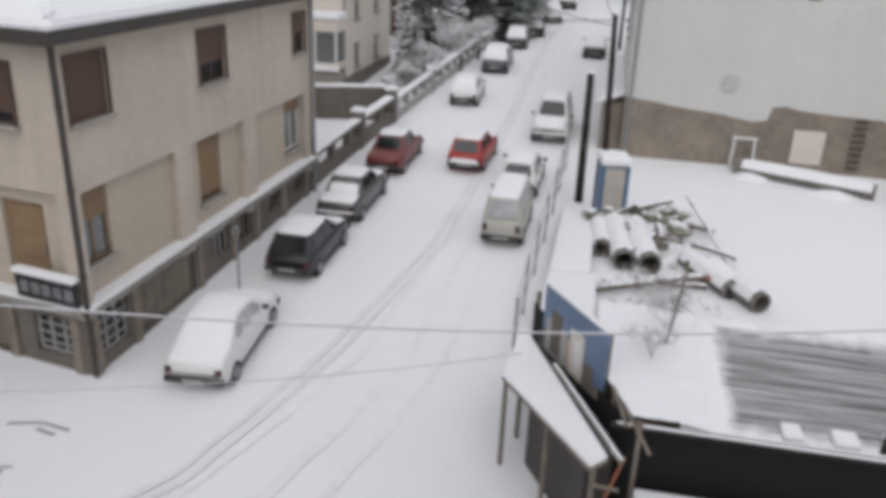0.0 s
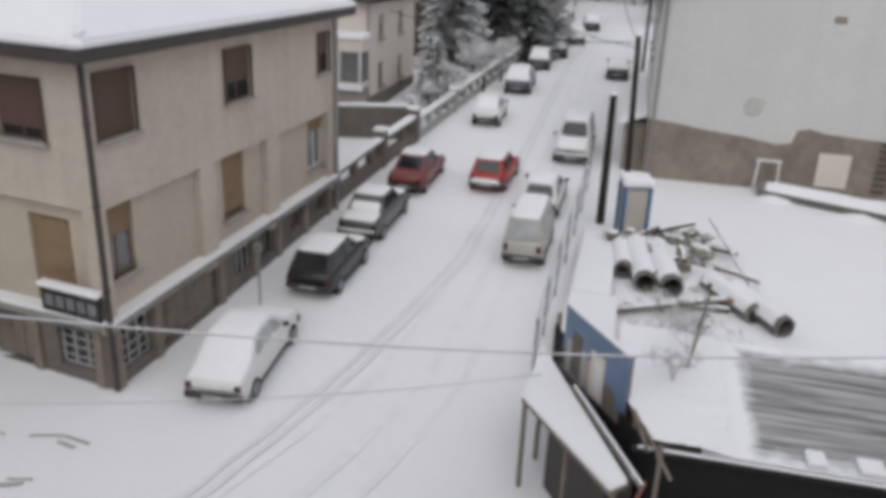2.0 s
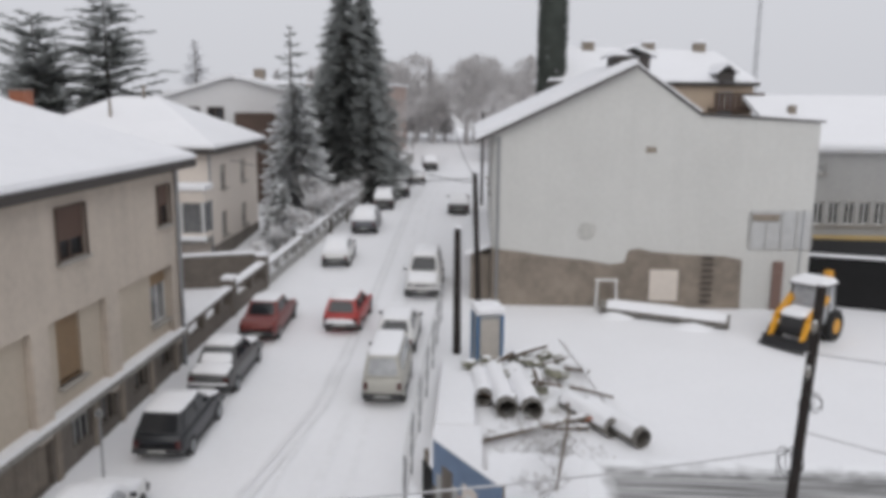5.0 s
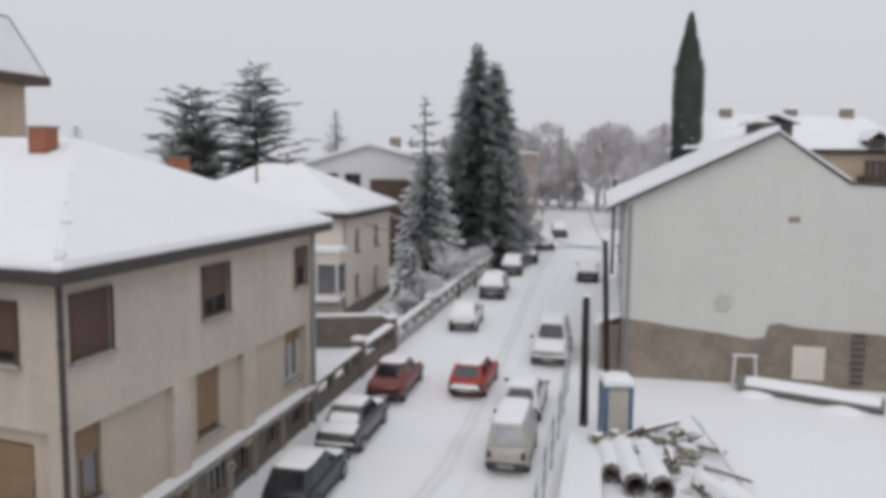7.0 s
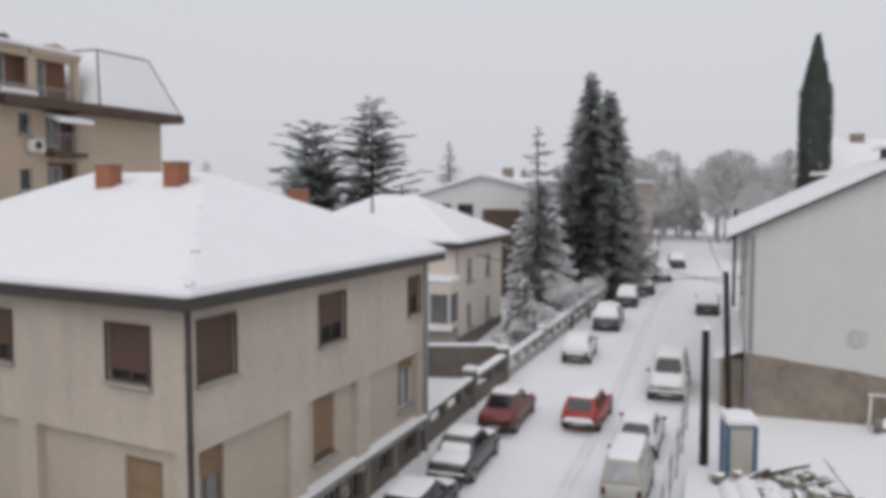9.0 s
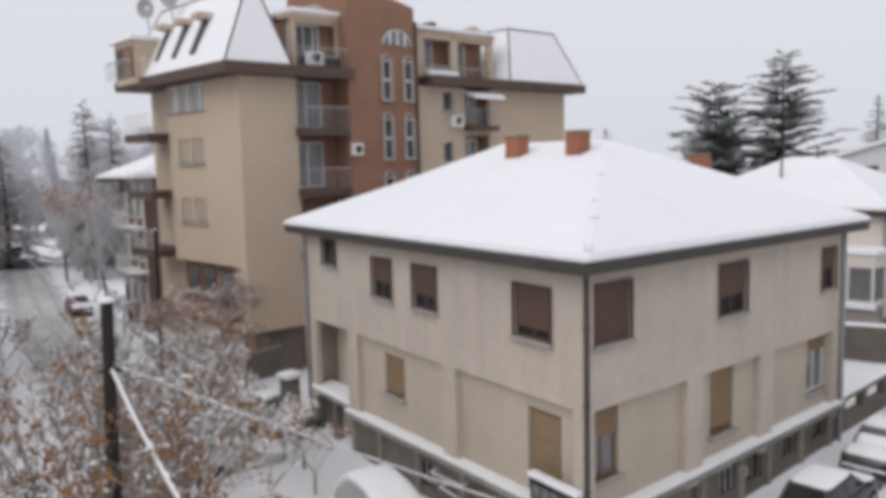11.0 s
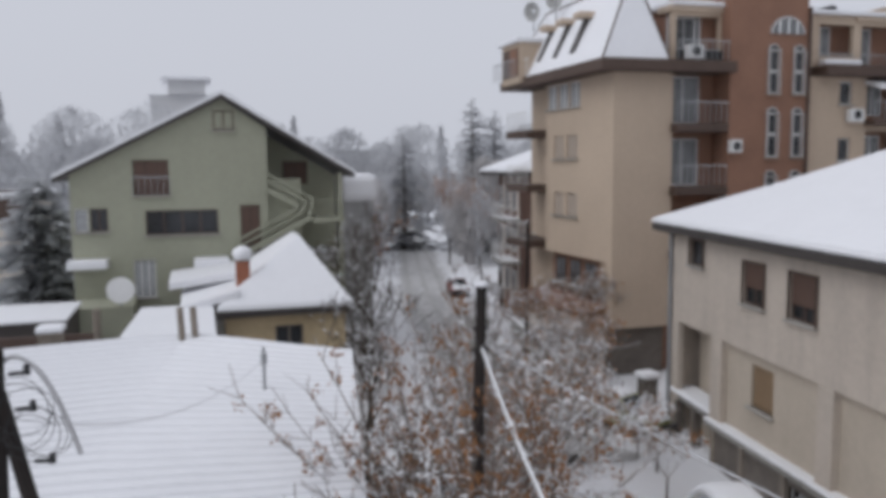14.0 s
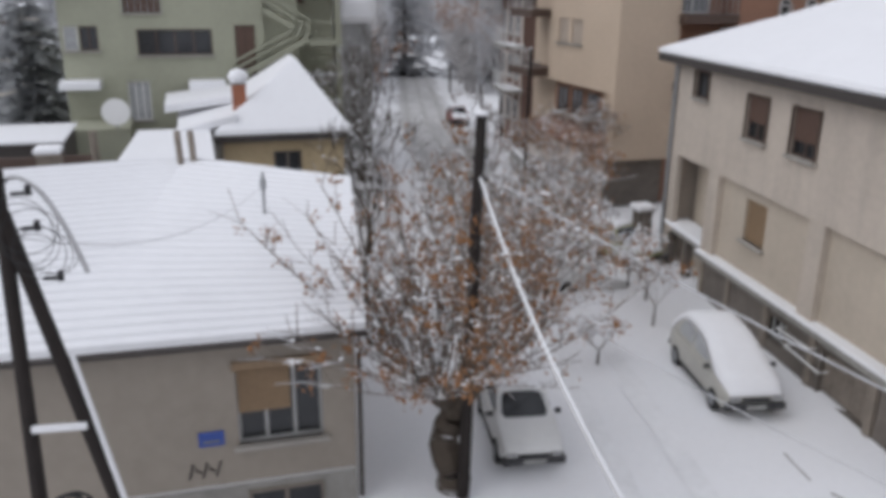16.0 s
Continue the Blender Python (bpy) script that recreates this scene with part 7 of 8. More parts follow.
strip_on_ground("side_road", [(-24, 11.6), (-36, 13.0), (-60, 17.1), (-100, 26.7), (-133, 34.4)], 4.6, mat("trodden_snow", (0.47, 0.465, 0.46), 0.85, 0, 2.5, 0.4, 0.5, 0.5, 5), "trodden grey snow on the side street", -0.012)

for pts, wd in (([(-11.6, 12.3), (-10.9, 12.5), (-10.2, 12.4)], 0.09), ([(-10.9, 12.3), (-10.4, 12.2)], 0.1), ([(-11.1, 10.7), (-10.6, 10.9)], 0.13), ([(-11.0, 10.95), (-10.5, 11.05)], 0.08), ([(-6.0, 14.6), (-5.8, 14.75)], 0.1), ([(-13.2, 12.4), (-12.1, 12.2)], 0.06)):
    strip_on_ground("trodden_patch", pts, wd, SLUSH, "trodden marks in the snow", -0.02)


def utility_pole(base, top, r, label, arms=(), lamp=False):
    t = thing("utility_pole", pose(*base), label, "pole", "utility poles")
    d = Vector(top) - Vector(base)
    bm = bmesh.new()
    tube(bm, (0, 0, -0.3), d, r, r * 0.75, 10)
    part("pole", bm, POLEWOOD, t)
    bm = bmesh.new()
    bmesh.ops.create_icosphere(bm, subdivisions=2, radius=r * 0.85, matrix=Matrix.Translation(d) @ Matrix.Diagonal((1, 1, 0.6, 1)))
    part("snow_cap", bm, SNOW, t)
    for f, ln, ang in arms:
        p = d * f
        e = Vector((math.cos(math.radians(ang)), math.sin(math.radians(ang)), 0)) * ln / 2
        bm = bmesh.new()
        tube(bm, p - e, p + e, 0.035, None, 6)
        a = part("crossarm", bm, DARKMETAL, t)
        for s_ in (-0.95, -0.5, 0.5, 0.95):
            bm = bmesh.new()
            tube(bm, p + e * s_, p + e * s_ + Vector((0, 0, 0.06)), 0.02, None, 6)
            tube(bm, p + e * s_ + Vector((0, 0, 0.06)), p + e * s_ + Vector((0, 0, 0.18)), 0.05, 0.035, 8)
            part("insulator", bm, CONCRETE, a)
    return t


def wire(a, b, sag, r, label, material=None, snow=0.0):
    bm = bmesh.new()
    n = 26
    pts = []
    for k in range(n + 1):
        f = k / n
        p = Vector(a).lerp(Vector(b), f)
        p.z -= sag * 4 * f * (1 - f)
        pts.append(p)
    for p, q in zip(pts, pts[1:]):
        tube(bm, p, q, r, None, 6, False)
    bmesh.ops.remove_doubles(bm, verts=bm.verts, dist=0.0005)
    return solo("cable", bm, material or GREYMETAL, W, label, "cable", "overhead cables")


SNOWYWIRE = mat("snow_coated_cable", (0.42, 0.42, 0.43), 0.8, 0, 20, 0.2, 2, 0, snow=0.3)
utility_pole((5.0, 12.1, 0), (5.46, 12.36, 7.4), 0.1, "dark leaning wooden pole with coiled cables", ((0.9, 0.5, 60), (0.8, 0.4, 60)))
utility_pole((0.38, 32.3, ground_z(0, 32)), (0.12, 32.3, 7.25), 0.14, "dark wooden pole beside the lot")
utility_pole((-0.47, 29.1, ground_z(0, 29)), (-0.5, 29.1, 5.5), 0.17, "short dark wooden pole with a snowy tip")
utility_pole((-13.7, 4.72, 0), (-13.62, 4.9, 8.05), 0.14, "dark wooden pole beside the street tree", ((0.9, 0.3, 75), (0.85, 0.34, 75)))
# double pole by the low house
dp = thing("double_pole", pose(-11.9, -2.8, 0), "pair of leaning dark wooden poles joined by a snowy bar", "pole")
bm = bmesh.new()
tube(bm, (0.0, -0.05, -0.3), (-0.03, 0.14, 7.8), 0.13, 0.1, 10)
part("pole", bm, POLEWOOD, dp)
bm = bmesh.new()
tube(bm, (0.05, 1.68, -0.3), (-0.03, 0.14, 7.2), 0.13, 0.1, 10)
part("pole", bm, POLEWOOD, dp)
bm = bmesh.new()
tube(bm, (0.12, 0.1, 3.9), (0.12, 0.85, 3.85), 0.06, None, 8)
part("tie_bar", bm, SNOW, dp)
bm = bmesh.new()
tube(bm, (0.17, 1.66, 0.2), (0.08, 0.78, 5.0), 0.05, 0.035, 6)
part("snow_line", bm, SNOW, dp)
for k, (yy, zz) in enumerate(((0.35, 6.95), (0.55, 6.2), (0.3, 7.45))):
    bm = bmesh.new()
    tube(bm, (0.0, yy, zz), (0.2, yy + 0.25, zz + 0.05), 0.03, None, 6)
    tube(bm, (0.2, yy + 0.25, zz + 0.02), (0.2, yy + 0.25, zz + 0.16), 0.05, 0.04, 8)
    part("insulator", bm, DARKMETAL, dp)


def coil(cx, cy, cz, rad, turns, r, label, tilt=20, seed=3):
    rnd = random.Random(seed)
    bm = bmesh.new()
    n = 20 * turns
    prev = None
    for k in range(n + 1):
        a = k / 20 * math.tau
        rr = rad * (1 + 0.25 * math.sin(k * 0.37 + seed))
        c = Vector((0.1 * math.sin(k * 0.21), rr * math.cos(a), rr * 1.25 * math.sin(a)))
        out = Vector((0, math.cos(a), math.sin(a)))
        ring = [bm.verts.new(c + out * r * math.cos(q * math.tau / 5) + Vector((r * math.sin(q * math.tau / 5), 0, 0))) for q in range(5)]
        if prev:
            for q in range(5):
                bm.faces.new((prev[q], prev[(q + 1) % 5], ring[(q + 1) % 5], ring[q]))
        prev = ring
    recalc(bm)
    return solo("cable_coil", bm, DARKMETAL, pose(cx, cy, cz, tilt, 0, 10), label, "cable", "overhead cables")


coil(-11.75, -2.3, 6.95, 0.36, 3, 0.007, "loose coil of thin dark cable hung from the poles")
coil(-11.7, -2.15, 6.6, 0.3, 3, 0.007, "loose coil of thin dark cable hung from the poles", 40, 5)
coil(-11.7, -2.3, 2.5, 0.24, 4, 0.02, "coil of dark cable on the pole", 10, 8)
coil(5.12, 12.15, 4.5, 0.2, 4, 0.008, "loose coil of dark cable on the leaning pole", 30, 6)
coil(5.4, 12.25, 5.5, 0.13, 4, 0.008, "loose coil of dark cable on the leaning pole", 60, 7)
wire((-12.0, -2.6, 7.6), (-11.4, -1.6, 6.4), -0.5, 0.035, "thick grey cable looping down from the poles", SNOWYWIRE)
wire((-13.62, 4.9, 6.9), (-4.6, 3.2, 5.9), 0.35, 0.033, "thick snow-coated cable from the pole to the building", mat("thick_snow_cable", (0.55, 0.55, 0.55), 0.8, 0, 20, 0.2, 2, 0, snow=0.4))
wire((-13.62, 4.9, 7.0), (5.15, 12.26, 4.7), 0.52, 0.016, "thin snowy cable across the street", SNOWYWIRE)
wire((5.3, 12.3, 6.3), (22, 14, 5.2), 0.4, 0.014, "thin cable from the leaning pole", SNOWYWIRE)
wire((5.3, 12.3, 5.0), (18, 9, 4.2), 0.4, 0.014, "thin cable from the leaning pole", SNOWYWIRE)
wire((-1.0, 13.8, 2.5), (-13.62, 4.9, 5.2), 0.5, 0.012, "thin cable across the street mouth", SNOWYWIRE)
wire((0.12, 32.3, 7.0), (-13.6, 45, 6.6), 0.5, 0.02, "cable across the upper street", DARKMETAL)
wire((0.12, 32.3, 6.8), (-9.4, 60, 7.4), 0.6, 0.02, "cable along the upper street", DARKMETAL)
wire((0.12, 32.3, 7.0), (-1.5, 62, 8.6), 0.5, 0.02, "cable along the upper street", DARKMETAL)
wire((-13.62, 4.9, 7.8), (-28.3, 17.0, 3.0), 0.5, 0.014, "thin cable above the side street", SNOWYWIRE)
wire((-13.62, 4.9, 7.7), (-60, 15.5, 7.0), 0.8, 0.014, "thin cable above the side street", SNOWYWIRE)
wire((-18.95, 1.38, 5.7), (-12.0, -2.5, 6.8), 0.6, 0.01, "thin cable above the low roof", SNOWYWIRE)
utility_pole((0.75, 60, ground_z(0, 60)), (0.75, 60, 9.2), 0.12, "dark wooden pole far up the street")
utility_pole((-37.5, 15.9, 0), (-37.3, 15.9, 7.4), 0.1, "grey post in front of the apartment block", ((0.9, 1.0, 30),))

TIMBERGREY = mat("snowy_grey_beam", (0.2, 0.18, 0.16), 0.9, 0, 12, 0.3, 2, 0.3, 30, snow=0.55)
# hoarding with a picture board
TARP = mat("black_tarpaulin", (0.007, 0.007, 0.0075), 0.95, 0, 4, 0.3, 0.8, 0.5, 8)
ho = thing("hoarding", W, "dark board hoarding with a blue picture panel", "hoarding")
m = frame_of((-1.0, 16.5), (1.15, 11.75))
ln = (Vector((-1.0, 16.5)) - Vector((1.15, 11.75))).length
n = 5
for k in range(n):
    bm = bmesh.new()
    box(bm, ln * k / n + 0.01, ln * (k + 1) / n - 0.01, 0, 0.04, 0, 2.35 - 0.02 * (k % 2), m)
    part("board", bm, TARP, ho)
for k in range(n + 1):
    bm = bmesh.new()
    box(bm, min(ln * k / n, ln - 0.1), min(ln * k / n, ln - 0.1) + 0.09, 0.045, 0.13, 0, 2.6, m)
    part("post", bm, OLDWOOD, ho)
bb = thing("billboard", W, "blue picture panel showing a pale building, on a frame", "billboard")
mb = frame_of((-0.62, 15.05), (0.66, 13.1))
lb = (Vector((-0.62, 15.05)) - Vector((0.66, 13.1))).length
bm = bmesh.new()
box(bm, 0, lb, -0.09, -0.05, 2.05, 3.5, mb)
part("panel", bm, mat("blue_printed_sheet", (0.12, 0.18, 0.28), 0.5, 0, 3, 0.2, 1.2, 0), bb)
for u0, u1, z0, z1, cm in ((0.02, 1.5, 2.06, 2.55, PLINTH), (0.15, 0.95, 2.1, 2.85, GREYPAINT), (0.35, 0.75, 2.15, 3.1, PLINTH), (1.1, 1.6, 2.1, 3.05, CREAM), (1.25, 1.5, 2.2, 2.9, WHITEPAINT), (0.06, 2.2, 2.06, 2.28, OLDWOOD), (0.95, 1.12, 2.15, 2.75, PINK), (1.62, 2.0, 2.2, 2.6, PLINTH)):
    bm = bmesh.new()
    box(bm, u0, u1, -0.094 - 0.004 * u0 - 0.001 * z1, -0.091, z0, z1, mb)
    part("picture_shape", bm, cm, bb)
for u in (0.05, lb - 0.14):
    bm = bmesh.new()
    box(bm, u, u + 0.09, -0.045, 0.04, 0.0, 3.5, mb)
    part("post", bm, OLDWOOD, bb)
bm = bmesh.new()
box(bm, 0, lb, -0.11, -0.02, 3.5, 3.57, mb, 0.02)
part("snow_cap", bm, SNOW, bb)
ki = thing("lean_to", W, "dark plank lean-to beside the hoarding with a snowy roof", "shed")
quad = [(-1.32, 13.6), (0.46, 11.15), (0.74, 11.3), (-1.15, 15.6)]
bm = bmesh.new()
slab(bm, [(*quad[0], 2.02), (*quad[1], 2.0), (*quad[2], 2.12), (*quad[3], 2.14)], 0.06)
part("roof_board", recalc(bm), OLDWOOD, ki)
bm = bmesh.new()
slab(bm, [(*quad[0], 2.12), (*quad[1], 2.1), (*quad[2], 2.22), (*quad[3], 2.24)], 0.09)
bmesh.ops.bevel(bm, geom=list(recalc(bm).edges), offset=0.03, segments=2, affect="EDGES")
part("roof_snow", bm, SNOW, ki)
bm = bmesh.new()
prism(bm, [(-0.75, 13.75), (0.4, 11.75), (0.85, 11.9), (-0.8, 15.6)], 0, 1.95)
part("inner_wall", bm, FASCIA, ki)
for p in (quad[0], (-1.1, 14.6), (-0.4, 12.5), (0.45, 11.35)):
    bm = bmesh.new()
    tube(bm, (p[0] + 0.08, p[1], -0.1), (p[0] + 0.08, p[1], 2.0), 0.05, None, 8)
    part("post", bm, OLDWOOD, ki)
for a, b in (((1.0, 11.7, 2.55), (0.75, 12.6, 2.75)), ((0.95, 12.2, 2.65), (1.35, 11.1, 2.5)), ((0.55, 11.15, 1.7), (0.95, 11.05, 1.75))):
    bm = bmesh.new()
    tube(bm, a, b, 0.035, None, 6)
    o = solo("plank_end", bm, OLDWOOD, W, "snow-dusted loose plank sticking out of the shed", "plank")
bm = bmesh.new()
tube(bm, (-0.35, 13.9, 2.28), (0.95, 11.2, 2.2), 0.06, None, 6)
solo("roof_beam", bm, TIMBERGREY, W, "long grey beam along the lean-to roof, snow on top", "beam")
bm = bmesh.new()
tube(bm, (0.62, 11.2, 0.9), (1.0, 11.35, 2.2), 0.03, None, 8)
solo("rusty_prop", bm, CHIMNEY, W, "rust-orange prop against the shed corner", "prop")

SHEET = bpy.data.materials.new("wet_corrugated_sheet")
SHEET.use_nodes = True
sn, sl = SHEET.node_tree.nodes, SHEET.node_tree.links
tcn = sn.new("ShaderNodeTexCoord")
mp = sn.new("ShaderNodeMapping")
mp.inputs["Scale"].default_value = (0.3, 11.0, 1.0)
sl.new(tcn.outputs["Object"], mp.inputs["Vector"])
nz = sn.new("ShaderNodeTexNoise")
nz.inputs["Scale"].default_value, nz.inputs["Detail"].default_value = 1.6, 5
sl.new(mp.outputs[0], nz.inputs["Vector"])
rp = sn.new("ShaderNodeValToRGB")
rp.color_ramp.elements[0].position, rp.color_ramp.elements[0].color = 0.36, (0.12, 0.12, 0.12, 1)
rp.color_ramp.elements[1].position, rp.color_ramp.elements[1].color = 0.74, (0.55, 0.555, 0.56, 1)
sl.new(nz.outputs["Fac"], rp.inputs["Fac"])
sep_ = sn.new("ShaderNodeSeparateXYZ")
sl.new(tcn.outputs["Object"], sep_.inputs[0])


def cover(axis, lo_, hi_, a_, b_):
    r_ = sn.new("ShaderNodeMapRange")
    r_.inputs["From Min"].default_value, r_.inputs["From Max"].default_value = lo_, hi_
    r_.inputs["To Min"].default_value, r_.inputs["To Max"].default_value = a_, b_
    sl.new(sep_.outputs[axis], r_.inputs["Value"])
    return r_.outputs[0]


def join_(op, p_, q_):
    m_ = sn.new("ShaderNodeMath")
    m_.operation = op
    for i_, v_ in enumerate((p_, q_)):
        if isinstance(v_, (int, float)):
            m_.inputs[i_].default_value = v_
        else:
            sl.new(v_, m_.inputs[i_])
    return m_.outputs[0]


patch = sn.new("ShaderNodeTexNoise")
patch.inputs["Scale"].default_value, patch.inputs["Detail"].default_value = 2.6, 6
sl.new(tcn.outputs["Object"], patch.inputs["Vector"])
lying = join_("MAXIMUM", cover("X", 2.5, 3.1, 1.1, 0.0), join_("MAXIMUM", cover("Y", 12.1, 12.7, 0.8, 0.0), cover("Y", 15.1, 16.0, 0.0, 0.8)))
lying = join_("ADD", lying, join_("SUBTRACT", join_("MULTIPLY", patch.outputs["Fac"], 0.8), 0.4))
edge_ = sn.new("ShaderNodeMapRange")
edge_.inputs["From Min"].default_value, edge_.inputs["From Max"].default_value = 0.25, 0.75
sl.new(lying, edge_.inputs["Value"])
mixs = sn.new("ShaderNodeMixRGB")
mixs.inputs[2].default_value = (0.8, 0.81, 0.83, 1)
sl.new(edge_.outputs[0], mixs.inputs[0]), sl.new(rp.outputs[0], mixs.inputs[1])
sl.new(mixs.outputs[0], sn["Principled BSDF"].inputs["Base Color"])
sn["Principled BSDF"].inputs["Roughness"].default_value = 0.6
# shed with a black front and a corrugated roof
sh = thing("shed", W, "shed with black front and corrugated sheet roof, partly snow-covered", "shed")
bm = bmesh.new()
box(bm, 1.05, 10.0, 11.95, 12.05, 0, 2.42)
part("front_wall", bm, TARP, sh)
bm = bmesh.new()
box(bm, 0.75, 10.0, 11.84, 11.95, 2.4, 2.48, None, 0.015)
part("edge_plank", bm, POLEWOOD, sh)
bm = bmesh.new()
box(bm, 0.85, 10.0, 11.86, 11.93, 2.48, 2.505, None, 0.01)
part("edge_snow", bm, SNOW, sh)
bm = bmesh.new()
prism(bm, [(1.14, 12.06), (10.0, 12.06), (10.0, 16.0), (0.5, 16.0), (0.5, 13.7)], 0, 2.4)
part("body", bm, BROWNTRIM, sh)


def shed_edge(y):
    """Where the roof meets the slanting hoarding."""
    return max(0.42, 1.1 - (y - 12.05) * 0.43)



bm = bmesh.new()
nx = 150
top, bot = [], []
for k in range(nx + 1):
    y = 12.06 + (16.05 - 12.06) * k / nx
    z = 2.44 + 0.22 * k / nx + 0.022 * math.sin(k * math.tau / 6)
    top.append([bm.verts.new((x, y, z)) for x in (1.9, 10.0)])
for a, b in zip(top, top[1:]):
    bm.faces.new((a[0], a[1], b[1], b[0]))
part("corrugated_sheet", recalc(bm), SHEET, sh, "grey corrugated sheets streaked with snow")
bm = bmesh.new()
gx, gy = 14, 26
gr = [[bm.verts.new((shed_edge(12.05 + 4.0 * j / gy) + (2.4 + 0.3 * noise.noise((j * 0.5, 2, 0)) - shed_edge(12.05 + 4.0 * j / gy)) * i / gx, 12.05 + 4.0 * j / gy, 2.46 + 0.22 * j / gy + 0.1 * min(1, (gx - i) / 6) + 0.02 * noise.noise((i * 0.7, j * 0.7, 0)))) for i in range(gx + 1)] for j in range(gy + 1)]
for j in range(gy):
    for i in range(gx):
        bm.faces.new((gr[j][i], gr[j][i + 1], gr[j + 1][i + 1], gr[j + 1][i]))
part("roof_snow", bm, SNOW, sh)
for x, y, w2 in ((3.55, 12.25, 0.32), (4.35, 12.25, 0.42), (5.2, 12.35, 0.35)):
    bm = bmesh.new()
    box(bm, x, x + w2, y - 0.15, y + 0.28, 2.45, 2.58, None, 0.05)
    part("snow_patch", bm, SNOW, sh)
lo = thing("low_roof", W, "low snow-covered roof in front of the black shed", "roof")
bm = bmesh.new()
box(bm, 1.25, 7.0, 8.0, 11.7, 1.2, 1.38, None, 0.05)
part("roof_snow", bm, SNOW, lo)
bm = bmesh.new()
box(bm, 1.3, 6.95, 8.1, 11.6, 0, 1.2)
part("wall", bm, OLDWOOD, lo)

# fence between street and lot
fe = thing("lot_fence", W, "thin pale rail fence along the vacant lot", "fence")
fp = [(-1.5, 17.6), (-1.5, 20.0), (-1.45, 22.5), (-1.38, 25), (-1.3, 27.5), (-1.25, 30), (-1.2, 32.6)]
for a in fp:
    bm = bmesh.new()
    z = ground_z(*a)
    tube(bm, (a[0], a[1], z - 0.2), (a[0] + 0.03, a[1], z + 1.75), 0.035, None, 6)
    part("post", bm, GREYMETAL, fe)
for h_ in (0.5, 1.1, 1.68):
    for a, b in zip(fp, fp[1:]):
        bm = bmesh.new()
        tube(bm, (*a, ground_z(*a) + h_), (*b, ground_z(*b) + h_), 0.03, None, 6)
        part("rail", bm, CONCRETE, fe)

# snow-covered boards and low boxes behind the hoarding
for x0, x1, y0, y1, hh in ((-0.95, 0.35, 17.4, 21.4, 0.75), (-0.95, 0.15, 22.0, 27.6, 0.35)):
    t = thing("board_stack", pose(0, 0, ground_z(0, y0)), "low stack of boards under a smooth snow cover", "stack")
    bm = bmesh.new()
    box(bm, x0, x1, y0, y1, -0.2, hh, None, 0.03)
    part("boards", bm, OLDWOOD, t)
    bm = bmesh.new()
    box(bm, x0 - 0.05, x1 + 0.05, y0 - 0.05, y1 + 0.05, hh, hh + 0.22, None, 0.08)
    part("snow_cover", bm, SNOW, t)

# portable toilet
pt = thing("portable_toilet", pose(0.62, 27.6, ground_z(0.6, 27.6), 0, 0, 12) @ Matrix.Diagonal((0.84, 0.84, 0.97, 1)), "grey portable toilet with blue corners and a snowy roof", "portable toilet")
bm = bmesh.new()
box(bm, -0.5, 0.5, -0.5, 0.5, 0.05, 2.1, None, 0.03)
part("cabin", bm, mat("grey_plastic", (0.3, 0.31, 0.31), 0.5, 0, 6, 0.1, 1, 0.1, 30), pt)
BLUEP = mat("blue_plastic", (0.05, 0.13, 0.25), 0.5, 0, 6, 0.1, 1, 0.1, 30)
for sx in (-0.52, 0.52):
    for sy in (-0.52, 0.52):
        bm = bmesh.new()
        box(bm, sx - 0.07, sx + 0.07, sy - 0.07, sy + 0.07, 0.0, 2.15, None, 0.02)
        part("corner_post", bm, BLUEP, pt)
bm = bmesh.new()
box(bm, 0.5, 0.53, -0.4, 0.4, 0.2, 2.0)
part("side_panel", bm, BLUEP, pt)
bm = bmesh.new()
box(bm, -0.4, 0.4, -0.54, -0.5, 0.12, 2.0)
part("door", bm, mat("beige_plastic", (0.42, 0.39, 0.35), 0.5, 0, 6, 0.15, 1, 0.1, 30), pt)
bm = bmesh.new()
box(bm, -0.62, 0.62, -0.62, 0.62, 2.15, 2.48, None, 0.12)
part("roof_snow", bm, SNOW, pt)


PIPEWALL = mat("damp_concrete_pipe", (0.17, 0.16, 0.145), 0.95, 0, 6, 0.3, 1.5, 0.4, 30)


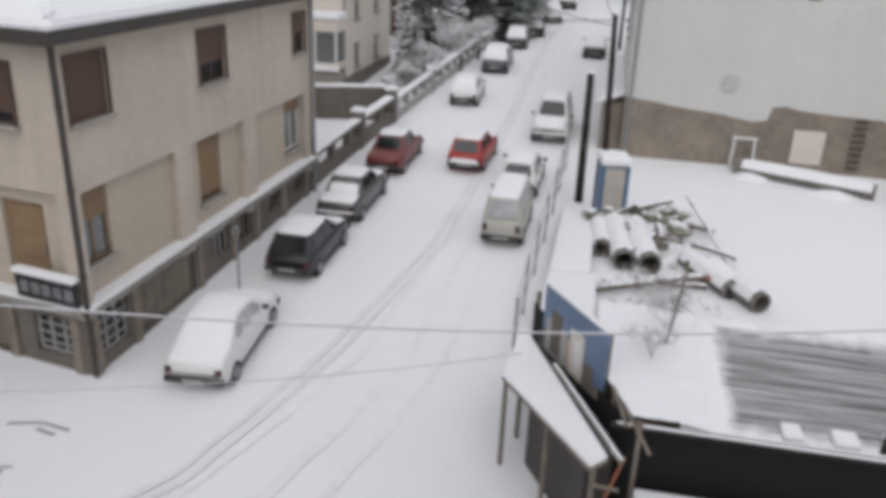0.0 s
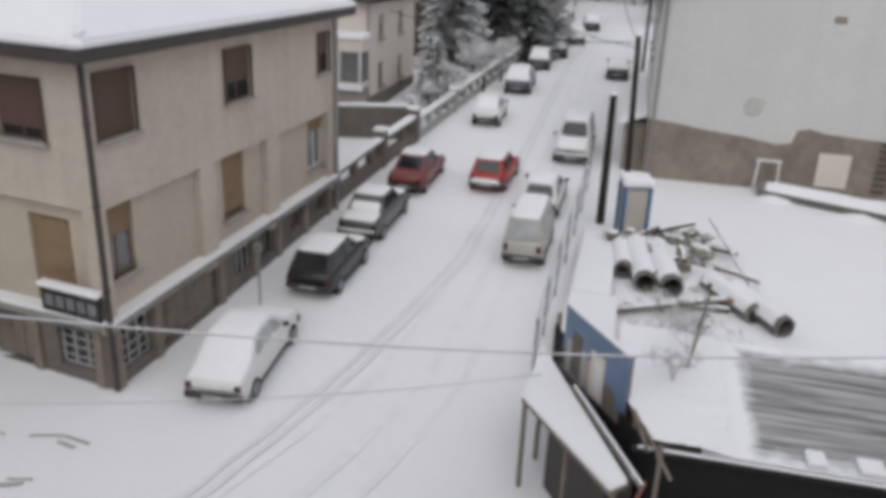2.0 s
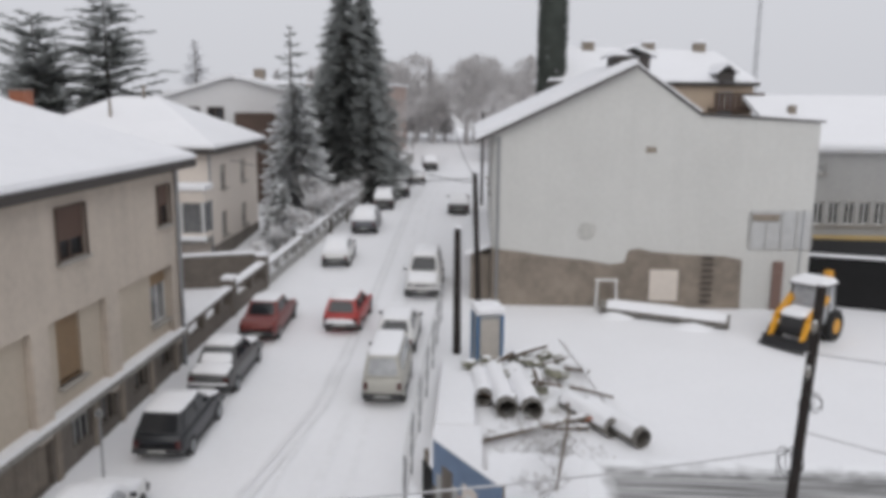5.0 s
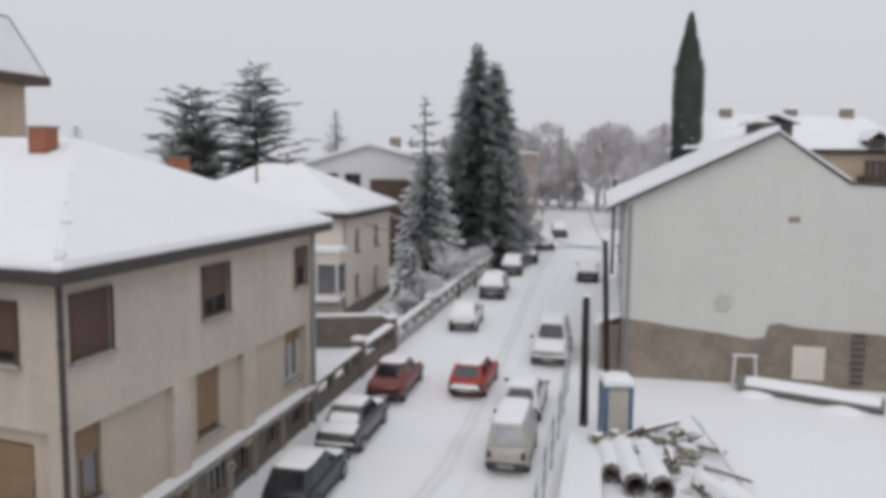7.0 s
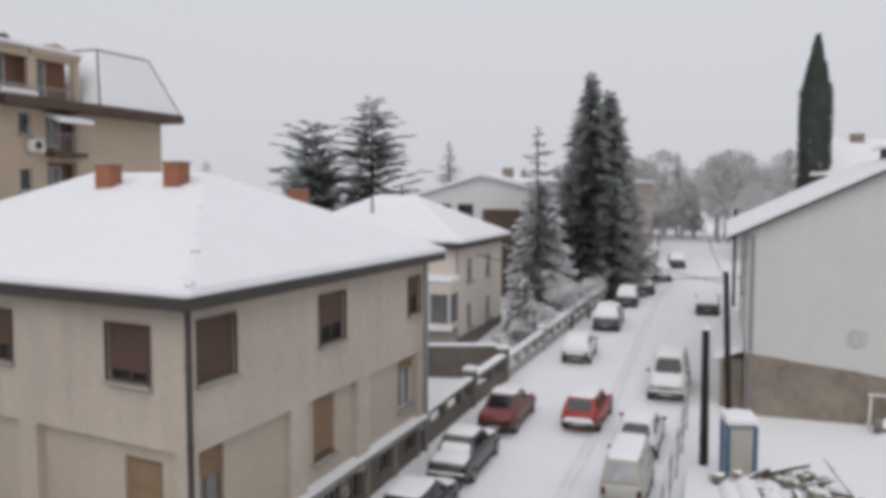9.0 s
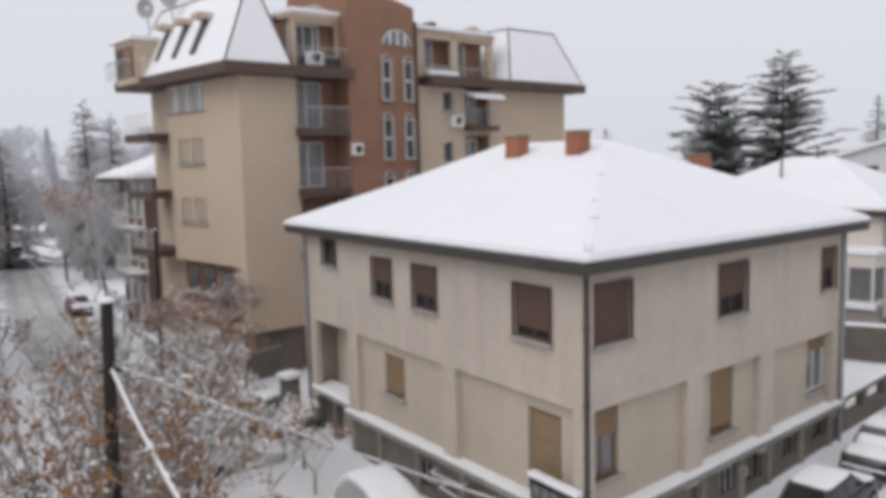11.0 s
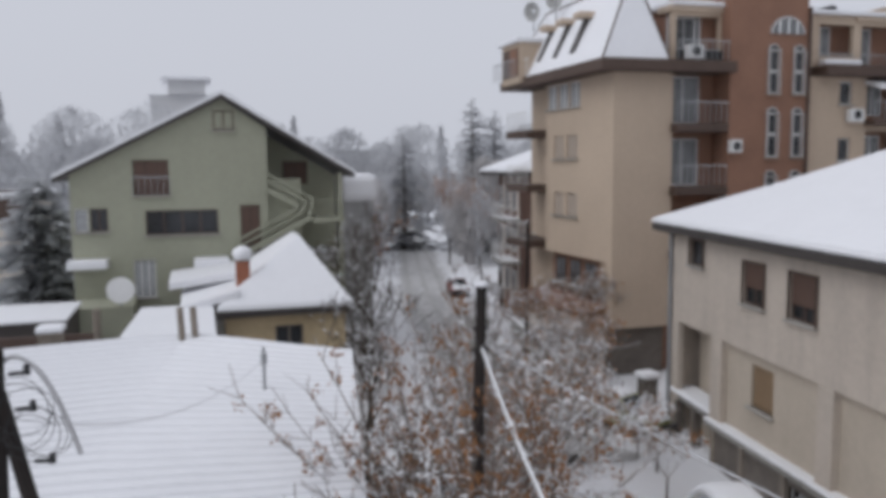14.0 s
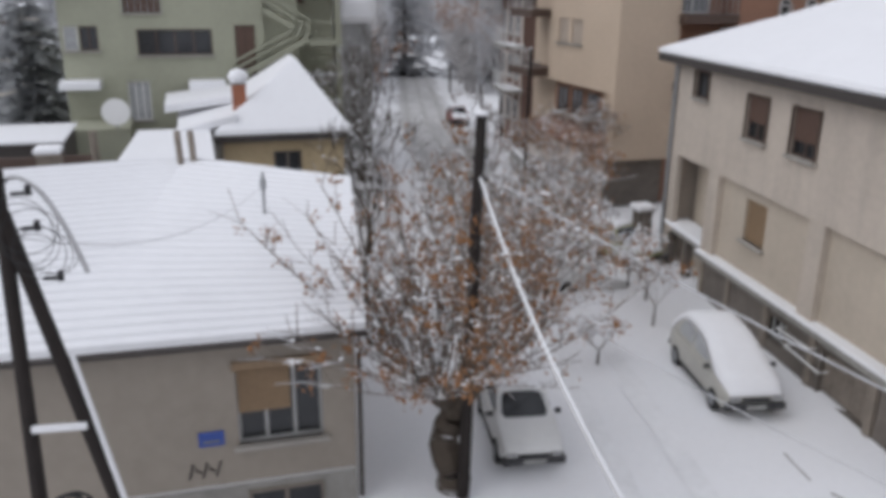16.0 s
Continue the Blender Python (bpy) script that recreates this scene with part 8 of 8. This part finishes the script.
def pipe(a, b, r, label, cover=True):
    """A concrete drain pipe with an open bore and snow along its top."""
    t = thing("concrete_pipe", W, label, "pipe", "pipes on the lot")
    a, b = Vector(a), Vector(b)
    q = (b - a).to_track_quat("Z", "Y")
    bm = bmesh.new()
    n = 20
    rings = []
    for p, rr in ((a, r * 0.82), (a, r), (b, r), (b, r * 0.82)):
        rings.append([bm.verts.new(p + q @ Vector((rr * math.cos(k * math.tau / n), rr * math.sin(k * math.tau / n), 0))) for k in range(n)])
    for s_, e_ in ((0, 1), (1, 2), (2, 3), (3, 0)):
        for k in range(n):
            bm.faces.new((rings[s_][k], rings[s_][(k + 1) % n], rings[e_][(k + 1) % n], rings[e_][k]))
    recalc(bm)
    part("pipe", bm, PIPEWALL, t)
    # Added near-black disc across the bore; paints the shade inside the pipe.
    bm = bmesh.new()
    bmesh.ops.create_circle(bm, cap_ends=True, segments=16, radius=r * 0.82, matrix=Matrix.Translation(a.lerp(b, 0.6)) @ q.to_matrix().to_4x4())
    part("earth_plug", bm, RUBBER, t)
    bm = bmesh.new()
    d = (b - a).normalized()
    side = Vector((-d.y, d.x, 0)).normalized()
    prev = None
    for k in range(13):
        p = a.lerp(b, 0.06 + 0.92 * k / 12)
        hgt = 0.1 * (0.4 if k in (0, 12) else 1) * (1 + 0.3 * noise.noise(p * 2))
        row = [bm.verts.new(p + side * r * s_ + Vector((0, 0, z))) for s_, z in ((-1.03, r * 0.1), (-0.75, r * 0.72 + hgt * 0.7), (0, r + hgt), (0.75, r * 0.72 + hgt * 0.7), (1.03, r * 0.1))]
        if prev:
            for i in range(4):
                bm.faces.new((prev[i], prev[i + 1], row[i + 1], row[i]))
        prev = row
    o = part("snow", recalc(bm), SNOW, t)
    for f in o.data.polygons:
        f.use_smooth = True
    return t


G_ = lambda x, y, h_: (x, y, ground_z(x, y) + h_)
pipe(G_(5.0, 21.75, 0.3), G_(3.75, 23.9, 0.3), 0.31, "grey concrete pipe under snow, open end showing")
pipe(G_(4.3, 22.4, 0.27), G_(3.1, 24.4, 0.27), 0.3, "grey concrete pipe under snow, open end showing")
pipe(G_(1.98, 23.45, 0.32), G_(1.5, 26.6, 0.32), 0.35, "grey concrete pipe under snow, open end showing")
pipe(G_(1.2, 23.5, 0.32), G_(0.8, 26.6, 0.32), 0.35, "grey concrete pipe under snow, open end showing")
pipe(G_(0.5, 24.3, 0.32), G_(0.3, 26.3, 0.32), 0.28, "grey concrete pipe under snow, open end showing")
pipe(G_(5.7, 34.3, 0.3), G_(10.7, 32.4, 0.3), 0.3, "long snow-covered pipe before the gable wall")


def timber(a, b, r, label, material=None):
    bm = bmesh.new()
    a, b = Vector(a), Vector(b)
    mid = a.lerp(b, 0.5) + Vector((0.03, 0.02, 0.02))
    tube(bm, a, mid, r, r * 0.95, 7)
    tube(bm, mid, b, r * 0.95, r * 0.85, 7)
    bmesh.ops.remove_doubles(bm, verts=bm.verts, dist=0.0005)
    return solo("timber", bm, material or TIMBER, W, label, "timber", "loose timber on the lot")


TIMBER = mat("snowy_old_timber", (0.13, 0.1, 0.075), 0.9, 0, 12, 0.3, 2, 0.3, 30, snow=0.5)
timber(G_(0.3, 21.7, 0.2), G_(4.3, 23.3, 0.4), 0.13, "long squared timber lying across the lot")
timber(G_(0.6, 22.4, 0.12), G_(3.6, 22.8, 0.15), 0.1, "long timber dusted with snow")
timber(G_(3.3, 28.3, 0.9), G_(4.5, 24.0, 0.1), 0.06, "thin pole leaning on the pipe stack")
timber(G_(1.2, 20.2, 0.08), G_(3.0, 22.2, 0.2), 0.06, "thin timber half buried in snow")
rnd = random.Random(77)
for k in range(13):
    x, y = rnd.uniform(0.2, 3.3), rnd.uniform(24.4, 28.2)
    a = rnd.uniform(0, math.tau)
    l_ = rnd.uniform(0.5, 1.5)
    z = rnd.uniform(0.12, 0.75)
    timber(G_(x, y, z), G_(x + l_ * math.cos(a), y + l_ * math.sin(a), max(0.08, z + rnd.uniform(-0.3, 0.3))), rnd.uniform(0.05, 0.14), "short log or board end in a snowy heap")
for k in range(6):
    x, y = rnd.uniform(3.2, 4.3), rnd.uniform(23.0, 24.6)
    timber(G_(x, y, 0.25), G_(x + rnd.uniform(-0.6, 0.6), y + rnd.uniform(-0.5, 0.5), 0.4), 0.09, "rusty brown offcut beside the pipes", CHIMNEY if k % 2 else None)


def mound(x, y, rx, ry, h_, label, material, seed):
    bm = bmesh.new()
    n, mrings = 22, 7
    rows = []
    for j in range(mrings + 1):
        f = j / mrings
        rows.append([bm.verts.new((rx * (1 - f) * math.cos(k * math.tau / n) * (1 + 0.25 * noise.noise((k * 0.4, j * 0.3, seed))), ry * (1 - f) * math.sin(k * math.tau / n) * (1 + 0.25 * noise.noise((k * 0.4, j * 0.3, seed + 9))), h_ * (f ** 0.7) + 0.12 * h_ * noise.noise((k * 0.7, j * 0.8, seed)) - 0.05)) for k in range(n)])
    for a, b in zip(rows, rows[1:]):
        for k in range(n):
            bm.faces.new((a[k], a[(k + 1) % n], b[(k + 1) % n], b[k]))
    bmesh.ops.remove_doubles(bm, verts=bm.verts, dist=0.001)
    o = solo("mound", recalc(bm), material, pose(x, y, ground_z(x, y)), label, "mound")
    for f in o.data.polygons:
        f.use_smooth = True


MOSS = mat("mossy_broken_concrete", (0.2, 0.195, 0.15), 0.95, 0, 6, 0.35, 2, 0.5, 20, snow=0.42)


def rubble(x, y, z, size, seed):
    rr = random.Random(seed)
    bm = bmesh.new()
    bmesh.ops.create_icosphere(bm, subdivisions=2, radius=size, matrix=Matrix.Diagonal((rr.uniform(0.7, 1.5), rr.uniform(0.6, 1.1), rr.uniform(0.45, 0.8), 1)))
    for v in bm.verts:
        v.co *= 1 + 0.5 * noise.noise(v.co * 3.1 / size + Vector((seed, 0, 0)))
    solo("rubble_block", bm, MOSS, pose(x, y, z, rr.uniform(-20, 20), rr.uniform(-20, 20), rr.uniform(0, 360)), "broken mossy lump of rubble under patchy snow", "rubble", "rubble on the lot")


for k in range(34):
    x, y = rnd.uniform(0.5, 3.2), rnd.uniform(25.0, 28.0)
    rubble(x, y, ground_z(x, y) + rnd.uniform(0.3, 0.6), rnd.uniform(0.14, 0.32), k)
for k in range(9):
    x, y = rnd.uniform(-0.1, 0.9), rnd.uniform(26.3, 27.2)
    rubble(x, y, ground_z(x, y) + rnd.uniform(0.2, 0.6), rnd.uniform(0.14, 0.3), 50 + k)
mound(1.8, 26.6, 1.9, 2.2, 0.45, "heap of rubble and offcuts under snow", CONCRETE, 1)
mound(3.0, 24.9, 1.2, 1.0, 0.35, "heap of rubble under snow", CONCRETE, 2)
mound(6.4, 33.9, 0.9, 0.6, 0.3, "small mound of snow beside the long pipe", SNOW, 3)
mound(0.4, 26.9, 0.7, 0.7, 0.55, "rubble under snow at the toilet", CONCRETE, 4)
mound(9.3, 32.6, 1.1, 0.6, 0.25, "small mound of snow beside the long pipe", SNOW, 5)
OLIVELEAF = mat("olive_leaf", (0.16, 0.15, 0.06), 0.8, 0, 20, 0.3, 3, 0)
bare_tree(2.2, 18.9, 0.15, 2.6, 1.1, "low bare shrub with a few yellow-green leaves", 91, 40, LOTTWIG, 5, 0.03, 0.04, 0.5, leaf=OLIVELEAF, rmin=0.006)
bare_tree(1.75, 15.2, 2.45, 1.5, 1.2, "low bare shrub whose twigs lie over the shed roof", 94, 0, LOTTWIG, 5, 0.02, 0.05, 0.3, rmin=0.006)
bare_tree(1.45, 14.0, 2.5, 1.2, 1.2, "thin bare twigs over the snowy shed roof", 96, 0, LOTTWIG, 5, 0.02, 0.05, 0.3, rmin=0.006)
bare_tree(2.0, 17.8, 0.2, 2.9, 1.1, "bare shrub behind the shed", 97, 30, LOTTWIG, 5, 0.03, 0.04, 0.4, leaf=OLIVELEAF, rmin=0.006)
bare_tree(2.35, 16.9, 0.4, 2.6, 1.1, "low bare shrub behind the shed", 95, 0, LOTTWIG, 5, 0.03, 0.05, 0.4, rmin=0.006)
bare_tree(1.6, 20.2, 0.2, 2.0, 1.1, "low bare shrub in the snow", 92, 20, LOTTWIG, 5, 0.03, 0.04, 0.5, leaf=OLIVELEAF, rmin=0.006)
bare_tree(2.9, 17.6, 0.1, 1.8, 1.1, "low bare shrub in the snow", 93, 20, LOTTWIG, 5, 0.03, 0.04, 0.5, leaf=OLIVELEAF, rmin=0.006)
bm = bmesh.new()
tube(bm, (1.72, 14.6, 2.5), (1.95, 14.7, 4.3), 0.03, 0.025, 6)
solo("thin_post", bm, OLDWOOD, W, "thin bare post standing on the shed roof", "post")
sx_ = thing("dark_shed", W, "low shed under black sheeting with a snowy edge behind the loader", "shed")
bm = bmesh.new()
prism(bm, [(14.9, 36.2), (24, 33.5), (24.6, 37.5), (15.2, 38.6)], 0.6, 3.35)
for v in bm.verts:
    if v.co.z > 2 and v.co.y > 37:
        v.co.z += 0.35
part("sheeting", bm, TARP, sx_)
bm = bmesh.new()
tube(bm, (14.86, 36.16, 3.38), (24, 33.46, 3.38), 0.07, None, 8)
part("snow_edge", bm, SNOW, sx_)
bm = bmesh.new()
tube(bm, (14.75, 36.1, 0.6), (14.75, 36.1, 3.5), 0.09, None, 8)
part("post", bm, OLDWOOD, sx_)
# white trestle before the wall
tr = thing("trestle", pose(6.0, 34.75, ground_z(6, 34.7)), "white metal trestle before the gable wall", "trestle")
for sx in (-0.4, 0.4):
    for sy in (-0.25, 0.25):
        bm = bmesh.new()
        tube(bm, (sx * 1.15, sy, 0), (sx, 0, 1.35), 0.04, None, 6)
        part("leg", bm, WHITEPAINT, tr)
bm = bmesh.new()
tube(bm, (-0.5, 0, 1.35), (0.5, 0, 1.35), 0.05, None, 6)
part("beam", bm, WHITEPAINT, tr)
# lean-to along the gable house
le = thing("lean_to", W, "snow-covered lean-to along the gable house", "shed")
bm = bmesh.new()
box(bm, 0.0, 0.9, 36.0, 47, 0.6, 3.2)
part("wall", bm, OLDWALL, le)
bm = bmesh.new()
slab(bm, [(-0.25, 35.7, 3.35), (0.9, 35.7, 3.75), (0.9, 47, 3.75), (-0.25, 47, 3.35)], 0.2)
part("roof_snow", recalc(bm), ROOFSNOW, le)


# ---- by the side street ----
def low_roof_fittings():
    bm = bmesh.new()
    tube(bm, (-18.95, 1.38, 4.7), (-18.95, 1.38, 6.0), 0.035, None, 8)
    tube(bm, (-18.95, 1.38, 5.6), (-18.95, 1.38, 5.85), 0.07, None, 8)
    solo("roof_mast", bm, GREYMETAL, W, "short grey metal mast on the snowy roof", "mast")
    for dx in (0.0, 0.35):
        bm = bmesh.new()
        tube(bm, (-23.2 + dx * 0.2, -0.5 + dx, 5.2), (-23.2 + dx * 0.2, -0.55 + dx, 6.35), 0.09, None, 8)
        solo("vent_pipe", bm, OLDWALL, W, "grey vent pipe on the low roof", "vent pipe", "vent pipes")
    c = thing("chimney", pose(-24.15, -3.98, 5.1), "brown masonry chimney with a snow cap", "chimney")
    bm = bmesh.new()
    box(bm, -0.3, 0.3, -0.3, 0.3, 0, 0.62, None, 0.02)
    part("stack", bm, OLDWALL, c)
    bm = bmesh.new()
    box(bm, -0.35, 0.35, -0.35, 0.35, 0.62, 0.8, None, 0.06)
    part("snow_cap", bm, SNOW, c)
    # sheds between the low roof and the green house
    s = thing("shed", W, "low shed with a snowy roof before the green house", "shed")
    bm = bmesh.new()
    box(bm, -38, -34.5, -9.5, -5.1, 0, 4.25)
    part("wall", bm, FASCIA, s)
    bm = bmesh.new()
    box(bm, -38.3, -34.0, -10, -5.0, 4.25, 4.38, None, 0.05)
    part("roof_snow", bm, ROOFSNOW, s)
    s = thing("shed", W, "low shed roof under snow behind the low house", "shed")
    bm = bmesh.new()
    box(bm, -33, -27, -2.4, 0.4, 0, 4.0)
    part("wall", bm, OLDWALL, s)
    bm = bmesh.new()
    slab(bm, [(-26.6, -2.9, 4.35), (-26.6, 0.5, 4.35), (-33.3, 0.5, 4.75), (-33.3, -2.2, 4.75)], 0.25)
    part("roof_snow", recalc(bm), ROOFSNOW, s)
    bm = bmesh.new()
    tube(bm, (-29.78, -3.45, 0), (-29.78, -3.45, 5.35), 0.12, None, 8)
    solo("wooden_post", bm, OLDWOOD, W, "weathered wooden post beside the sheds", "post")
    bm = bmesh.new()
    box(bm, -31.4, -31.2, -8, -3.5, 3.3, 4.25)
    solo("yard_fence", bm, BROWNTRIM, W, "dark boarded yard fence behind the low house", "fence")
    # small snowy roof beyond the green house
    s = thing("shed", W, "outbuilding with a bulging snowy roof", "shed")
    bm = bmesh.new()
    box(bm, -49, -45, 7.9, 9.6, 0, 8.2)
    part("wall", bm, PALEGREY, s)
    bm = bmesh.new()
    box(bm, -49.3, -44.6, 7.6, 9.9, 8.2, 9.8, None, 0.4)
    part("roof_snow", bm, ROOFSNOW, s)


low_roof_fittings()


def yard():
    for x, y in ((-28.0, 17.2),):
        p = thing("gate_post", pose(x, y, 0), "stone gate post with a thick cap of snow", "gate post", "gate posts")
        bm = bmesh.new()
        box(bm, -0.3, 0.3, -0.3, 0.3, -0.1, 1.6, None, 0.03)
        part("shaft", bm, PLINTH, p)
        bm = bmesh.new()
        box(bm, -0.42, 0.42, -0.42, 0.42, 1.6, 1.85, None, 0.1)
        part("snow_cap", bm, SNOW, p)
    rnd = random.Random(31)
    for k in range(3):
        bare_tree(-24.5 + rnd.uniform(-3.5, 2.5), 15.2 + rnd.uniform(-1.2, 1.2), 0, rnd.uniform(1.6, 2.8), 0.9, "snowy garden shrub beside the yard", 60 + k, 40, TWIG, 4, 0.04, 0.06, 0.8, 60, 0.06)
    for k in range(16):
        f = k / 15
        bare_tree(-22 - 34 * f + rnd.uniform(-1, 1), 5.0 + 5.9 * f + rnd.uniform(-0.5, 0.5), 0, rnd.uniform(1.8, 3.2), 0.85, "snowy hedge shrub along the side street", 70 + k, 0, TWIG, 4, 0.05, 0.06, 0.9, 90, 0.07)
    for k in range(12):
        f = k / 11
        bare_tree(-30 - 36 * f + rnd.uniform(-1, 1), 16.4 + 5.9 * f + rnd.uniform(-0.6, 0.6), 0, rnd.uniform(1.6, 3.0), 0.85, "snowy shrub before the apartment block", 170 + k, 30 if k % 2 else 0, TWIG, 4, 0.05, 0.07, 0.9, 90, 0.07)
    for k, (px, py, hh, ll) in enumerate(((-20.6, 13.4, 2.6, 160), (-22.6, 14.3, 2.8, 120), (-24.2, 12.9, 2.4, 220), (-26.4, 13.6, 2.6, 200), (-28.6, 14.6, 3.0, 260), (-23.4, 11.2, 2.2, 160), (-18.6, 10.4, 1.8, 140))):
        bare_tree(px, py, 0, hh, 0.95, "snowy garden shrub with a few brown leaves", 270 + k, ll, TWIG, 5, 0.045, 0.05, 0.7, 130, 0.05, rmin=0.008)
    low_wall("garden_wall", [(-31, 15.9), (-36, 16.6), (-44, 18.0)], 1.1, 0.25, CONCRETE, "low concrete yard wall topped with snow")


yard()

# the building that the view is taken from
bm = bmesh.new()
box(bm, -6, 26, -4.9, -4.6, -0.3, 12.5)
solo("wall_south", bm, CREAM, W, "plain rendered wall behind the viewpoint", "wall", kind="structure")

for a, b in (((-17.2, 15.2, 1.15), (-15.7, 14.98, 1.2)), ((-16.7, 15.1, 0.85), (-15.1, 14.85, 0.8))):
    bm = bmesh.new()
    tube(bm, a, b, 0.03, None, 6)
    for p in (a, b):
        tube(bm, p, (p[0] + 0.04, p[1] + 0.3, p[2]), 0.02, None, 6)
    solo("wall_rail", bm, WHITEPAINT, W, "thin snowy rail fixed to the plinth wall", "rail", "plinth rails")

sp = thing("sign_post", pose(-9.63, 19.45, ground_z(-9.63, 19.45)), "thin grey sign post with a small plate, standing in snow", "sign")
bm = bmesh.new()
tube(bm, (0, 0, -0.2), (0.02, 0, 1.95), 0.028, None, 8)
part("post", bm, GREYMETAL, sp)
bm = bmesh.new()
tube(bm, (0.02, -0.035, 1.8), (0.02, -0.025, 1.8), 0.12, None, 20)
pl_ = part("plate", bm, GREYPAINT, sp)
bm = bmesh.new()
tube(bm, (0.02, -0.042, 1.8), (0.02, -0.037, 1.8), 0.09, None, 20)
part("face", bm, CURTAIN, pl_)
